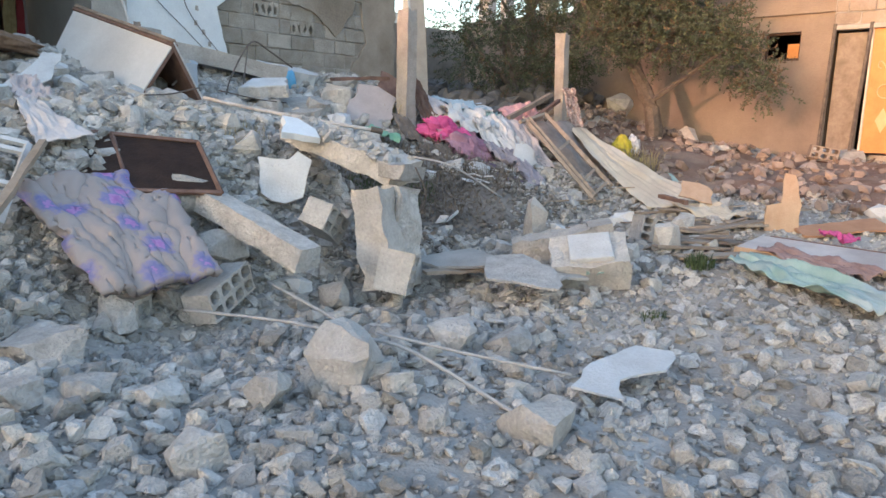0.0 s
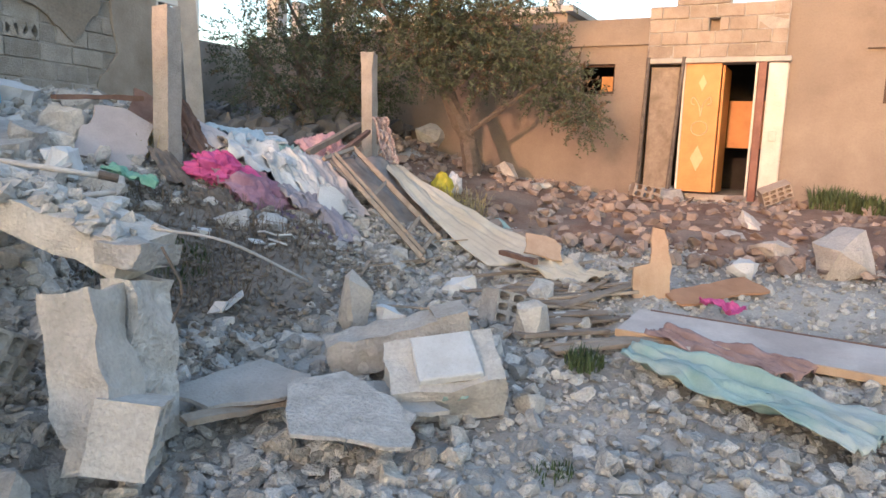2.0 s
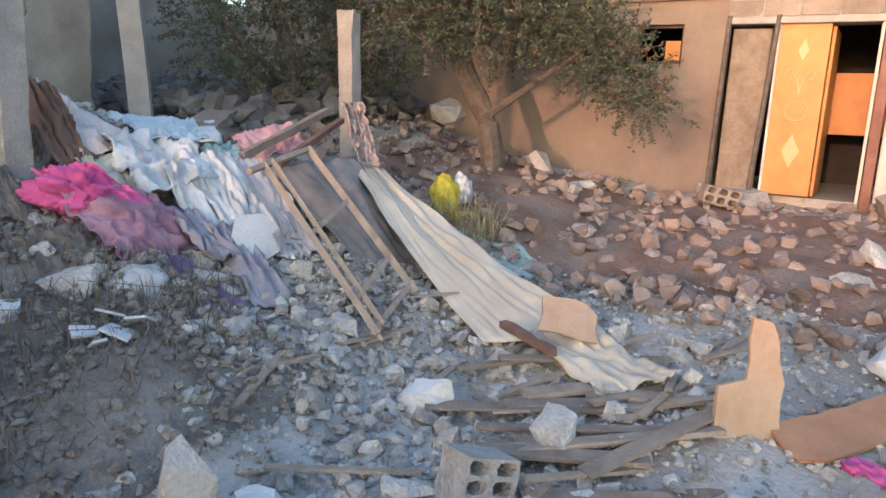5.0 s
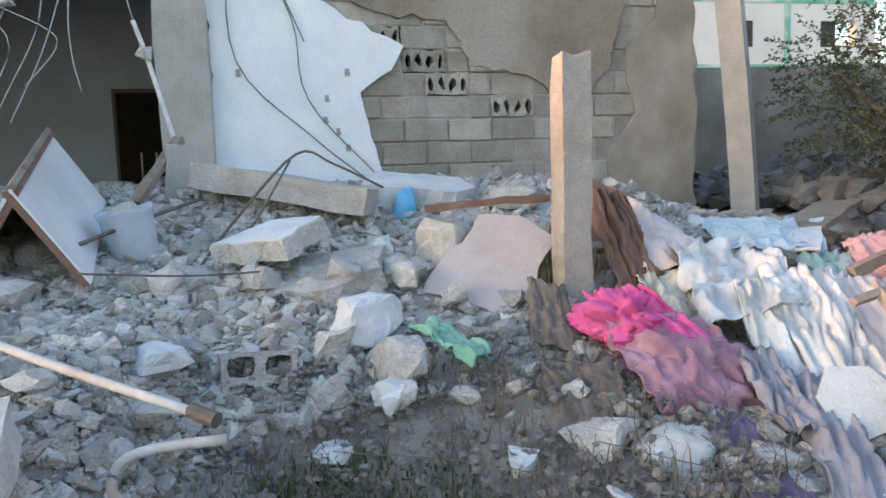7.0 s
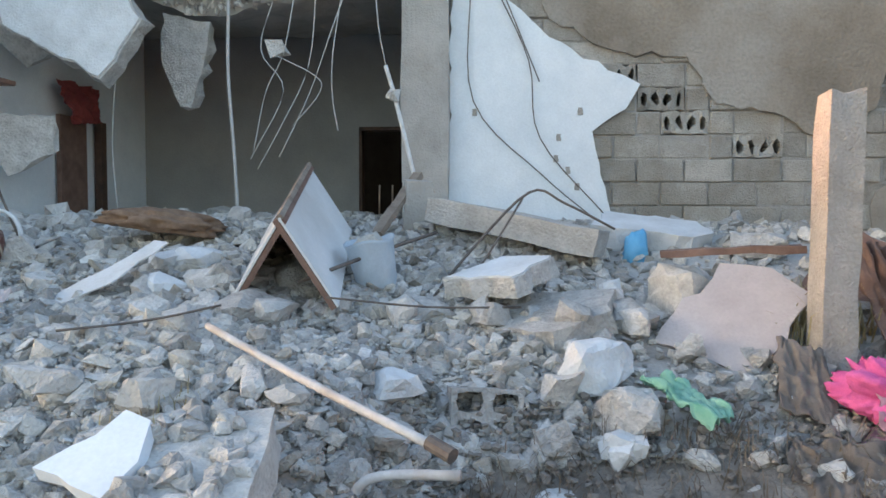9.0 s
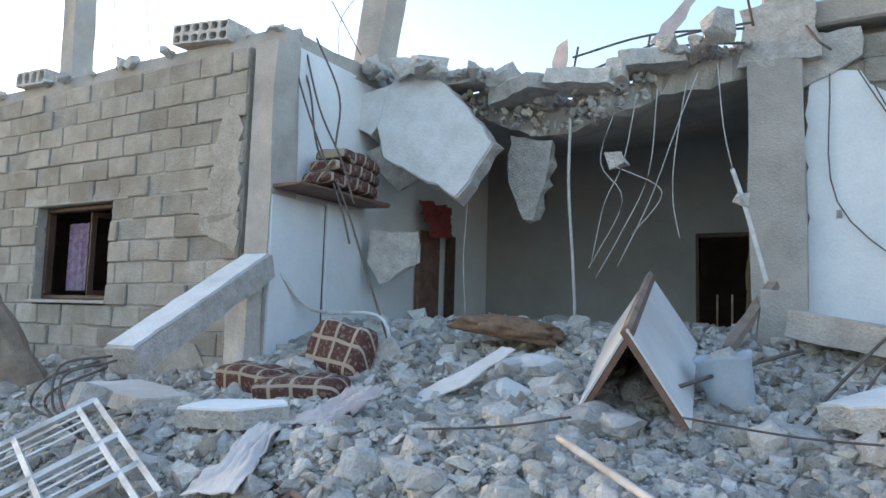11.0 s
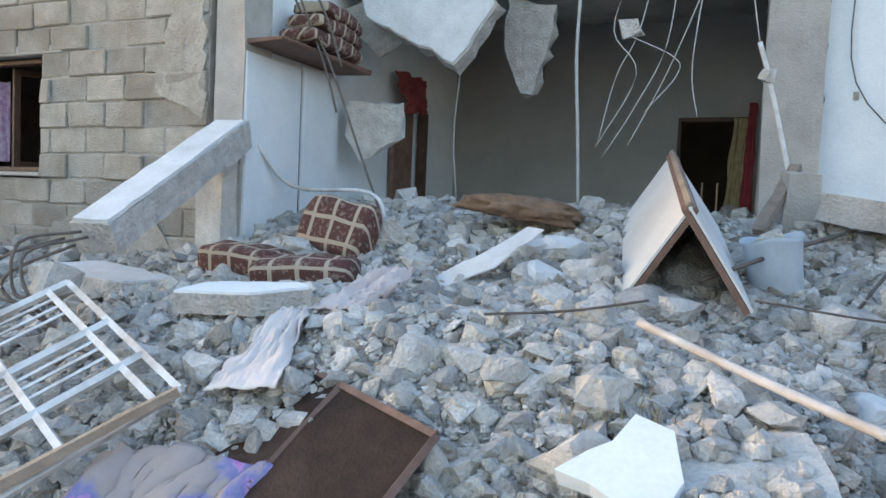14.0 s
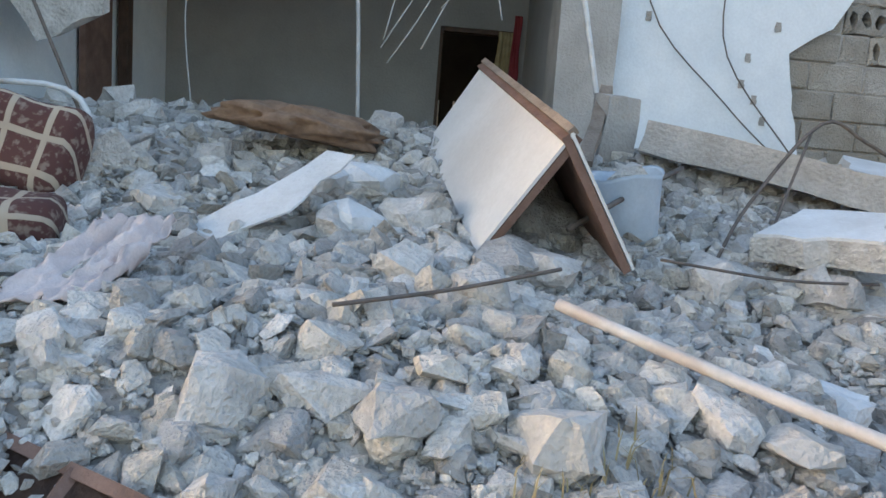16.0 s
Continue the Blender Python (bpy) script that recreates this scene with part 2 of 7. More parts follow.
# ---- walls of block ----
def brick_wall(name, label, m, length, courses, top, holes, mat, seed, lean=0.02, skip=0.0, thick=0.2):
    """A wall of 0.4 by 0.2 m blocks along x, its face at y = 0; top(x) is its height, holes are (x0, x1, z0, z1)."""
    rnd = random.Random(seed)
    wall = thing(name, m, label, "wall", kind="structure")
    core = bmesh.new()
    shapes = {}
    for c in range(courses):
        z0, z1 = c * 0.2, (c + 1) * 0.2
        cuts = [0.0] + [x for x in np.arange(0.2 if c % 2 else 0.4, length - 0.05, 0.4)] + [length]
        run = None
        for a, b in zip(cuts, cuts[1:]):
            spans = [(a, b)]
            for hx0, hx1, hz0, hz1 in holes:
                if z1 > hz0 + 0.03 and z0 < hz1 - 0.03:
                    spans = [s for p, q in spans for s in ((p, min(q, hx0)), (max(p, hx1), q)) if s[1] - s[0] > 0.03]
            for p, q in spans:
                if z1 > top((p + q) / 2) + 0.03:
                    continue
                box(core, p, q, 0.016, thick - 0.01, z0, z1)
                if rnd.random() < skip:
                    continue
                key = (round(q - p, 2), rnd.randrange(4))
                if key not in shapes:
                    me = bpy.data.meshes.new("block")
                    bm = boxed(0.006, q - p - 0.006, 0, 0.12, 0.006, 0.194, jitter=0.008, bevel=0.009)
                    bm.to_mesh(me)
                    bm.free()
                    me.materials.append(mat)
                    shapes[key] = me
                ob = link_mesh("block", shapes[key], mat, wall)
                ob.matrix_basis = pose(p, rnd.uniform(-0.013, 0.012), z0, rnd.uniform(-.5, .5), rnd.uniform(-.3, .3), rnd.uniform(-.5, .5))
    part("mortar", core, M_MORTAR, wall)
    return wall


def top_left(x):
    return 3.46 + 0.12 * noise.noise(Vector((x * 1.7, 0, 5))) + 0.1 * step(2, 4.6, x)


WING = brick_wall("wall_south_wing", "weathered bare grey concrete block wall with a window hole", pose(-4.52, 6.6, 0.45), 5.0, 18, top_left, [(2.06, 3.28, 1.25, 2.19)], M_BLOCK, 3)


def solid(name, label, category, bm, mat, kind="structure", group=""):
    return tagged(part(name, bm, mat), label, category, group, kind)


M_SMEAR = material("grey_render_smear", (0.33, 0.305, 0.265), (0.49, 0.46, 0.41), 5, 0.95, 1.0, 50, stain=(0.28, 0.25, 0.21), stain_amount=0.6)
# ---- the ruined house: wing, open room, long wall ----
bm = boxed(0.55, 0.79, 6.6, 6.9, 0.45, 3.86)
bmesh.ops.subdivide_edges(bm, edges=bm.edges, cuts=7, use_grid_fill=True)
for v in bm.verts:
    v.co += noise.noise_vector(v.co * 6) * 0.022
solid("wall_corner_pier", "chipped concrete corner pier beside a dark crack", "wall pier", bm, M_CONCRETE)
# near-black strip paints the shade in the crack
solid("wall_crack_back", "dark gap behind the crack of the pier", "wall", boxed(0.46, 0.56, 6.68, 6.9, 0.45, 3.8), M_PAINTED_SHADE)
solid("wall_wing_west", "grey block side wall of the wing", "wall", boxed(-4.52, -4.32, 6.81, 13.0, 0.3, 3.95), M_BLOCK)
solid("wall_wing_inner", "dark inner wall of the wing", "wall", boxed(-4.3, 0.45, 9.6, 9.8, 0.3, 3.8), M_INNER_DIM)
solid("floor_wing", "dusty floor inside the wing", "floor", boxed(-4.3, 0.6, 6.82, 9.6, 0.5, 0.62), M_CONCRETE)
bm = boxed(-4.5, 0.76, 6.72, 9.9, 3.86, 4.02)
bmesh.ops.subdivide_edges(bm, edges=bm.edges, cuts=9, use_grid_fill=True)
for v in bm.verts:
    v.co += noise.noise_vector(v.co * 4) * 0.04
solid("roof_wing", "cracked concrete roof slab of the wing", "roof", bm, M_CONCRETE)

for k, pts in enumerate(([(-4.5, 0.5), (-3.0, 0.5), (-2.7, 1.1), (-3.1, 1.7), (-3.9, 2.2), (-4.5, 2.4)], [(-1.1, 0.5), (0.4, 0.5), (0.3, 1.2), (-0.4, 1.5), (-1.05, 1.3)], [(0.0, 2.3), (0.45, 2.1), (0.46, 3.4), (0.25, 3.3), (0.1, 2.8)])):
    solid("wall_smear_%d" % (k + 1), "smear of old cement render on the block wall", "render", prism(bmesh.new(), ragged(pts, 0.1, 0.06), 0.02, rough=0.01, m=pose(0, 6.586, 0)), M_SMEAR)

# window of the wing: reveal, dark wood frame, sill, open casement
win = thing("window_1", pose(-2.46, 6.6, 1.7), "deep window hole with dark wooden frame and broken casement", "window", kind="structure")
M_BROWN = material("dark_stained_wood", (0.045, 0.024, 0.016), (0.10, 0.055, 0.035), 9, 0.6, 0.3, 70)
M_LACE = material("violet_patterned_curtain", (0.32, 0.16, 0.34), (0.75, 0.62, 0.72), 22, 0.9, 0.1)
bm = bmesh.new()
for a in ((0, 1.22, 0.0, 0.05), (0, 1.22, 0.89, 0.94), (0, 0.06, 0.05, 0.89), (1.16, 1.22, 0.05, 0.89)):
    box(bm, a[0] + 0.005, a[1] - 0.005, 0.10, 0.18, a[2] + 0.005, a[3] - 0.005, bevel=0.006)
part("window_frame", bm, M_BROWN, win)
part("window_sill", boxed(-0.02, 1.24, -0.03, 0.2, -0.035, -0.002, bevel=0.006), M_CONCRETE, win)
bm = bmesh.new()
for a in ((0, 0.05, 0, 0.84), (0.35, 0.40, 0, 0.84), (0.05, 0.35, 0, 0.05), (0.05, 0.35, 0.79, 0.84)):
    box(bm, a[0], a[1], -0.02, 0.02, a[2], a[3], m=pose(0.62, 0.2, 0.05, 0, 0, 75))
part("casement", bm, M_BROWN, win, "casement standing open inwards")
bm = bmesh.new()
rows = []
for i in range(13):
    rows.append([bm.verts.new((0.1 + i * 0.03, 0.3 + 0.02 * math.sin(i * 1.5), z)) for z in (0.1, 0.45, 0.8)])
for a, b in zip(rows, rows[1:]):
    for k in range(2):
        bm.faces.new((a[k], b[k], b[k + 1], a[k + 1]))
bmesh.ops.solidify(bm, geom=bm.faces, thickness=0.004)
part("curtain", bm, M_LACE, win, "torn violet patterned curtain")
solid("lintel_wing", "concrete lintel over the window hole", "lintel", boxed(-2.7, -1.0, 6.594, 6.7, 2.645, 2.72, jitter=0.006, bevel=0.01), M_CONCRETE)

# open room
solid("wall_room_west", "white plastered side wall of the open room", "wall", boxed(0.56, 0.758, 6.91, 10.7, 0.3, 3.9), M_PLASTER)
# back and east walls carry the room's dimness in their colour
solid("wall_room_back_left", "dusty grey plastered back wall of the open room", "wall", boxed(0.76, 3.31, 10.5, 10.7, 0.3, 3.9), M_INNER_DIM)
solid("wall_room_back_right", "strip of grey plastered wall beside the inner door hole", "wall", boxed(4.02, 4.3, 10.5, 10.7, 0.3, 3.9), M_INNER_DIM)
solid("wall_room_back_top", "plastered wall over the inner door hole", "wall", boxed(3.31, 4.02, 10.5, 10.7, 2.62, 3.9), M_INNER_DIM)
solid("wall_room_east", "grey plastered side wall of the open room", "wall", boxed(4.12, 4.32, 8.96, 10.5, 0.3, 3.7), M_INNER_DIM)
solid("floor_room", "floor of the open room under rubble", "floor", boxed(0.76, 4.12, 7.2, 10.5, 0.4, 0.62), M_CONCRETE)
# the far room's darkness is painted on its walls
solid("wall_far_room", "dark wall of the room behind the door hole", "wall", boxed(0.5, 8.8, 13.0, 13.2, 0.2, 4.0), M_PAINTED_SHADE)
solid("wall_far_room_side", "dark side wall behind the door hole", "wall", boxed(4.6, 4.8, 10.7, 13.0, 0.2, 3.9), M_PAINTED_SHADE)
solid("roof_far_room", "concrete roof slab over the rooms behind", "roof", boxed(-4.3, 8.9, 10.5, 13.3, 3.95, 4.15), M_CONCRETE)
solid("roof_east", "concrete roof slab behind the long wall", "roof", boxed(4.62, 8.85, 8.86, 10.49, 3.95, 4.15), M_CONCRETE)

# sagging roof slab over the open room
SAG = [(0.6, -0.05), (1.2, 0.12), (1.8, 0.2), (2.5, 0.42), (3.0, 0.38), (3.6, 0.12), (4.2, 0.0)]


def sag(x):
    for (a, p), (b, q) in zip(SAG, SAG[1:]):
        if x <= b:
            return p + (q - p) * step(a, b, x) if x > a else p
    return 0.0


bm = bmesh.new()
NX, NY = 40, 16
sheets = []
for lift in (0.0, 0.22):
    g = []
    for i in range(NX + 1):
        x = 0.70 + 3.46 * i / NX
        front = 8.15 + 0.18 * noise.noise(Vector((x * 2.1, 0, 1))) + 0.35 * step(3.0, 4.1, x)
        g.append([])
        for j in range(NY + 1):
            y = front + (10.6 - front) * j / NY
            z = 3.66 - sag(x) * (1 - j / NY) + lift + 0.035 * noise.noise(Vector((x * 5, y * 5, lift)))
            g[-1].append(bm.verts.new((x, y + (0.16 * noise.noise(Vector((x * 7, lift * 5, 2))) if j == 0 else 0), z)))
    sheets.append(g)
for g in sheets:
    for i in range(NX):
        for j in range(NY):
            bm.faces.new((g[i][j], g[i + 1][j], g[i + 1][j + 1], g[i][j + 1]))
lo, hi = sheets
for i in range(NX):
    bm.faces.new((lo[i][0], lo[i + 1][0], hi[i + 1][0], hi[i][0]))
    bm.faces.new((lo[i + 1][NY], lo[i][NY], hi[i][NY], hi[i + 1][NY]))
for j in range(NY):
    bm.faces.new((lo[0][j + 1], lo[0][j], hi[0][j], hi[0][j + 1]))
    bm.faces.new((lo[NX][j], lo[NX][j + 1], hi[NX][j + 1], hi[NX][j]))
solid("ceiling_room", "sagging broken concrete roof slab over the open room", "ceiling", bm, M_CONCRETE)

# column at the end of the long wall, and its stump above the roof
bm = boxed(4.10, 4.50, 8.5, 8.94, 0.3, 3.75)
bmesh.ops.subdivide_edges(bm, edges=bm.edges, cuts=9, use_grid_fill=True)
for v in bm.verts:
    v.co += noise.noise_vector(v.co * 5) * 0.02
solid("column_1", "scarred grey concrete column beside the open room", "column", bm, M_CONCRETE)
bm = bmesh.new()
prism(bm, ragged([(4.02, 3.72), (4.62, 3.72), (4.6, 4.2), (4.5, 4.28), (4.05, 4.2)], 0.1, 0.03), 0.4, rough=0.03, m=pose(0, 8.5, 0))
solid("column_head", "shattered concrete column head with bare bars", "column", bm, M_CHUNK)
solid("column_upper", "bare concrete column rising over the roof", "column", boxed(4.2, 4.5, 8.52, 8.82, 4.15, 6.2, jitter=0.012, bevel=0.02), M_CONCRETE)
solid("beam_stub", "stub of a broken concrete beam high on a column", "beam", boxed(4.0, 4.2, 8.5, 8.8, 4.78, 5.05, jitter=0.02, bevel=0.02), M_CHUNK)

# long wall right of the column: white plaster, then bare block under torn render
def top_long(x):
    return 3.72 + 0.06 * noise.noise(Vector((x * 2, 3, 1)))


TORN = [(1.6, 2.0, 2.2, 2.4), (1.8, 2.2, 2.0, 2.2), (2.4, 2.8, 1.8, 2.0), (1.2, 1.6, 2.4, 2.6)]
LONG = brick_wall("wall_long", "grey block wall with render torn away by blast", pose(4.5, 8.66, 0.3), 4.42, 18, top_long, TORN, M_BLOCK, 8)
for x0, x1, z0, z1 in TORN:
    bm = hollow_block(bmesh.new(), x1 - x0, 0.17, 0.2, max(2, round((x1 - x0) / 0.1)), 1, None, 0.4)
    for v in bm.verts:
        v.co += noise.noise_vector(v.co * 14 + Vector((x0, z0, 0))) * 0.03
    ob = part("torn_block", bm, M_BLOCK, LONG, "block torn open to its cells")
    ob.matrix_basis = pose((x0 + x1) / 2, 0.09, z0)
    # added near-black sheet paints the depth shade of the open cells
    part("cell_back", boxed(x0, x1, 0.18, 0.2, z0, z1), M_PAINTED_SHADE, LONG)
bm = prism(bmesh.new(), ragged([(4.5, 0.9), (4.5, 3.3), (4.55, 3.62), (4.88, 3.6), (5.05, 3.42), (5.45, 3.08), (5.85, 2.85), (6.12, 2.72), (6.0, 2.52), (5.72, 2.33), (5.78, 2.05), (5.86, 1.75), (5.92, 1.5), (5.9, 0.9)], 0.1, 0.022), 0.035, m=pose(0, 8.622, 0))
solid("wall_plaster", "pale blue-white plaster left on the wall with a jagged edge", "plaster", bm, M_PLASTER)
M_OLDREND = material("brown_stained_render", (0.20, 0.165, 0.125), (0.33, 0.285, 0.23), 1.5, 0.95, 0.8, 35, stain=(0.37, 0.34, 0.30), stain_amount=0.8)
bm = prism(bmesh.new(), ragged([(5.1, 3.8), (5.35, 3.28), (5.9, 3.0), (6.5, 2.95), (6.75, 2.55), (7.3, 2.45), (7.7, 2.15), (8.05, 2.6), (8.2, 3.1), (8.1, 3.9)], 0.09, 0.03), 0.03, rough=0.01, m=pose(0, 8.632, 0))
solid("wall_render_upper", "brown stained cement render with a ragged lower edge", "render", bm, M_OLDREND)
bm = prism(bmesh.new(), ragged([(8.05, 0.9), (8.92, 0.9), (8.92, 3.9), (8.45, 3.9), (8.5, 3.0), (8.2, 2.7), (8.3, 2.1), (8.0, 1.7)], 0.12, 0.03), 0.03, rough=0.01, m=pose(0, 8.634, 0))
solid("wall_render_end", "grey cement render at the end of the wall", "render", bm, M_RENDER)
bm = prism(bmesh.new(), ragged([(4.48, 3.5), (4.9, 3.72), (4.9, 3.95), (4.48, 3.95)], 0.1, 0.02), 0.06, m=pose(0, 8.6, 0))
solid("wall_beam_edge", "chipped end of the roof beam over the plaster", "beam", bm, M_CHUNK)
solid("roof_edge_long", "broken edge of the concrete roof slab", "roof", boxed(4.5, 8.95, 8.56, 8.95, 4.0, 4.22, jitter=0.03, bevel=0.02), M_CONCRETE)
bm = tubed([(9.27, 8.3, 0.7), (9.17, 8.3, 2.0), (9.04, 8.3, 3.2), (8.98, 8.3, 3.9)], 0.15, 4, each=3)
solid("column_leaning", "leaning bare concrete post at the end of the wall", "column", bm, M_CONCRETE)
solid("wall_long_return", "grey block end of the long wall", "wall", boxed(8.72, 8.92, 8.87, 12.9, 0.3, 3.9), M_RENDER)

# concrete posts in the yard
def yard_post(x, y, top, wide, deep, lean, label, base):
    bm = boxed(-wide / 2, wide / 2, -deep / 2, deep / 2, 0, top - base)
    bmesh.ops.subdivide_edges(bm, edges=[e for e in bm.edges], cuts=8, use_grid_fill=True)
    for v in bm.verts:
        k = 0.012 + 0.03 * step(top - base - 0.12, top - base, v.co.z)
        v.co += noise.noise_vector((v.co + Vector((x, y, 0))) * 9) * k
    ob = tagged(part("concrete_post", bm, M_POST), label, "post", "concrete posts in the yard")
    ob.matrix_world = pose(x, y, base, *lean)
    return ob


M_POST = material("rough_cast_post", (0.34, 0.31, 0.27), (0.50, 0.46, 0.41), 5, 0.95, 0.9, 70)
yard_post(6.57, 6.05, 2.2, 0.165, 0.16, (0, 0.6, 4), "square rough concrete post with a broken top, standing in rubble", 0.5)
yard_post(9.6, 5.83, 2.22, 0.14, 0.14, (0, -3, 4), "thin square concrete post with a chipped top", 0.3)

# ---- the house across the yard ----
HX = 13.7
solid("wall_yard_house", "sandy rendered wall of the house across the yard", "wall", boxed(HX, HX + 0.2, 4.62, 12.0, -0.2, 3.05), M_WARMWALL)
solid("wall_yard_house_mid", "sandy rendered wall beside the gate", "wall", boxed(HX, HX + 0.2, 3.46, 4.0, -0.2, 3.05), M_WARMWALL)
solid("wall_yard_house_low", "sandy rendered wall under the small window", "wall", boxed(HX, HX + 0.2, 4.0, 4.62, -0.2, 1.84), M_WARMWALL)
solid("wall_yard_house_top", "sandy rendered wall over the small window", "wall", boxed(HX, HX + 0.2, 4.0, 4.62, 2.33, 3.05), M_WARMWALL)
solid("parapet_yard_house", "projecting parapet band along the sandy house", "parapet", boxed(HX - 0.06, HX + 0.22, 3.46, 12.0, 2.62, 2.68), M_WARMWALL)
solid("roof_yard_house", "flat roof of the sandy house", "roof", boxed(HX + 0.2, HX + 6, -4.0, 12.0, 2.8, 2.95), M_CONCRETE)
solid("wall_yard_house_tall", "tall sandy rendered wall beside the gate", "wall", boxed(HX + 0.02, HX + 0.22, 0.14, 1.45, -0.2, 4.2), M_WARMWALL)
solid("wall_yard_house_tall_low", "sandy rendered wall under the barred window", "wall", boxed(HX + 0.02, HX + 0.22, -1.0, 0.14, -0.2, 1.70), M_WARMWALL)
solid("wall_yard_house_tall_top", "sandy rendered wall over the barred window", "wall", boxed(HX + 0.02, HX + 0.22, -1.0, 0.14, 2.46, 4.2), M_WARMWALL)
solid("wall_yard_house_tall_end", "sandy rendered wall past the barred window", "wall", boxed(HX + 0.02, HX + 0.22, -8.0, -1.0, -0.2, 4.2), M_WARMWALL)
# shade behind the gate is put into this wall's near-black colour
solid("wall_yard_house_inside", "dim inner wall of the house across the yard", "wall", boxed(HX + 3, HX + 3.2, -8, 12, -0.2, 2.8), M_PAINTED_SHADE)
solid("floor_yard_house", "dusty floor behind the gate", "floor", boxed(HX + 0.2, HX + 3, -8, 12, -0.1, 0.26), M_DUST)
# block gate head over the door
GATE = brick_wall("wall_gate_head", "bare sandy block wall over the metal gate", pose(HX - 0.12, 3.46, 2.38, 0, 0, -90), 2.02, 5, lambda x: 0.97 + 0.1 * noise.noise(Vector((x * 3, 1, 1))), [(0.9, 1.06, 0.41, 0.57)], M_SANDBLOCK, 5)
solid("lintel_gate", "concrete lintel over the metal gate", "lintel", boxed(HX - 0.14, HX + 0.2, 1.36, 3.46, 2.30, 2.38, bevel=0.01), M_CONCRETE)
solid("wall_gate_head_back", "inner side of the block gate head", "wall", boxed(HX + 0.09, HX + 0.2, 1.45, 3.45, 2.38, 3.2), M_SANDBLOCK)

M_ORANGE = material("orange_painted_steel", (0.50, 0.20, 0.045), (0.62, 0.27, 0.07), 4, 0.5, 0.15, 60)
M_ORANGE2 = material("pale_orange_ornament", (0.62, 0.36, 0.17), (0.70, 0.43, 0.22), 6, 0.5, 0.1)
M_OXIDE = material("red_oxide_painted_steel", (0.17, 0.065, 0.045), (0.27, 0.12, 0.085), 6, 0.6, 0.2)
M_WHITEPOST = material("whitewashed_pier", (0.55, 0.50, 0.43), (0.72, 0.67, 0.59), 3, 0.9, 0.5, 50)
M_OLDWOOD = material("weathered_grey_wood", (0.19, 0.145, 0.11), (0.33, 0.27, 0.215), 7, 0.9, 0.5, 60)
gate = thing("door_1", pose(HX - 0.05, 2.88, 0.28), "orange painted metal gate, one leaf shut and one open", "gate", kind="structure")
leaf = part("gate_leaf", boxed(-0.02, 0.02, -0.56, -0.03, 0.02, 2.02, bevel=0.006), M_ORANGE, gate, "orange leaf with pale ornaments")
bm = bmesh.new()
for z, h, wd in ((0.55, 0.2, 0.1), (1.72, 0.13, 0.06)):
    prism(bm, [(-0.30 - wd, z), (-0.30, z - h), (-0.30 + wd, z), (-0.30, z + h)], 0.012, axis="x", m=pose(-0.033, 0, 0))
part("diamond_ornament", bm, M_ORANGE2, leaf)
for s in (-1, 1):
    part("scroll_ornament", tubed([(-0.03, -0.30, 1.2), (-0.03, -0.30 + s * 0.03, 1.38), (-0.03, -0.30 + s * 0.12, 1.5), (-0.03, -0.30 + s * 0.15, 1.42), (-0.03, -0.30 + s * 0.1, 1.38)], 0.011, 5), M_ORANGE2, leaf)
part("ring_ornament", tubed([(-0.03, -0.30 + 0.12 * math.cos(a), 1.02 + 0.11 * math.sin(a)) for a in np.linspace(0, 2 * math.pi, 14)], 0.01, 5, each=2), M_ORANGE2, leaf)
bm = bmesh.new()
for y0, y1, z0, z1 in ((-1.08, 0.0, 2.03, 2.07), (-0.03, 0.0, 0, 2.03), (-1.08, -1.045, 0, 2.03)):
    box(bm, -0.045, 0.02, y0, y1, z0, z1, bevel=0.004)
part("gate_frame", bm, M_WHITEPOST, gate)
part("inner_leaf", boxed(0.1, 0.9, -0.6, -0.56, 0.02, 2.0, bevel=0.006), M_ORANGE, gate, "leaf standing open inwards")
part("inner_panel", boxed(1.4, 1.44, -1.3, -0.55, 0.75, 1.55, bevel=0.006), M_ORANGE, gate)
part("gate_jamb", boxed(-0.07, 0.03, -1.2, -1.09, -0.08, 2.05, jitter=0.006, bevel=0.006), M_OXIDE, gate, "red oxide jamb")
solid("pier_gate", "whitewashed narrow pier beside the gate", "pier", boxed(HX - 0.12, HX + 0.0, 1.39, 1.66, 0.3, 2.29, jitter=0.012, bevel=0.015), M_WHITEPOST)
solid("meter_box", "small pale electric meter on the pier", "meter", boxed(HX - 0.17, HX - 0.122, 1.46, 1.57, 1.12, 1.27, bevel=0.01), M_WHITEPOST, kind="")
solid("side_boarding", "weathered boards closing the gap beside the gate", "boarding", boxed(HX - 0.03, HX + 0.02, 2.95, 3.4, 0.3, 2.25, jitter=0.01, bevel=0.01), M_OLDWOOD)
for y, lean in ((2.93, 2.5), (3.42, 1.0)):
    ob = solid("gate_pole", "thin grey pole leaning beside the gate", "pole", tubed([(0, 0, 0), (0, 0, 1.1), (0, 0, 2.2)], 0.03, 6), M_STEEL, kind="", group="gate poles")
    ob.matrix_world = pose(HX - 0.17, y + 0.05, 0.2, lean, 1, 0)
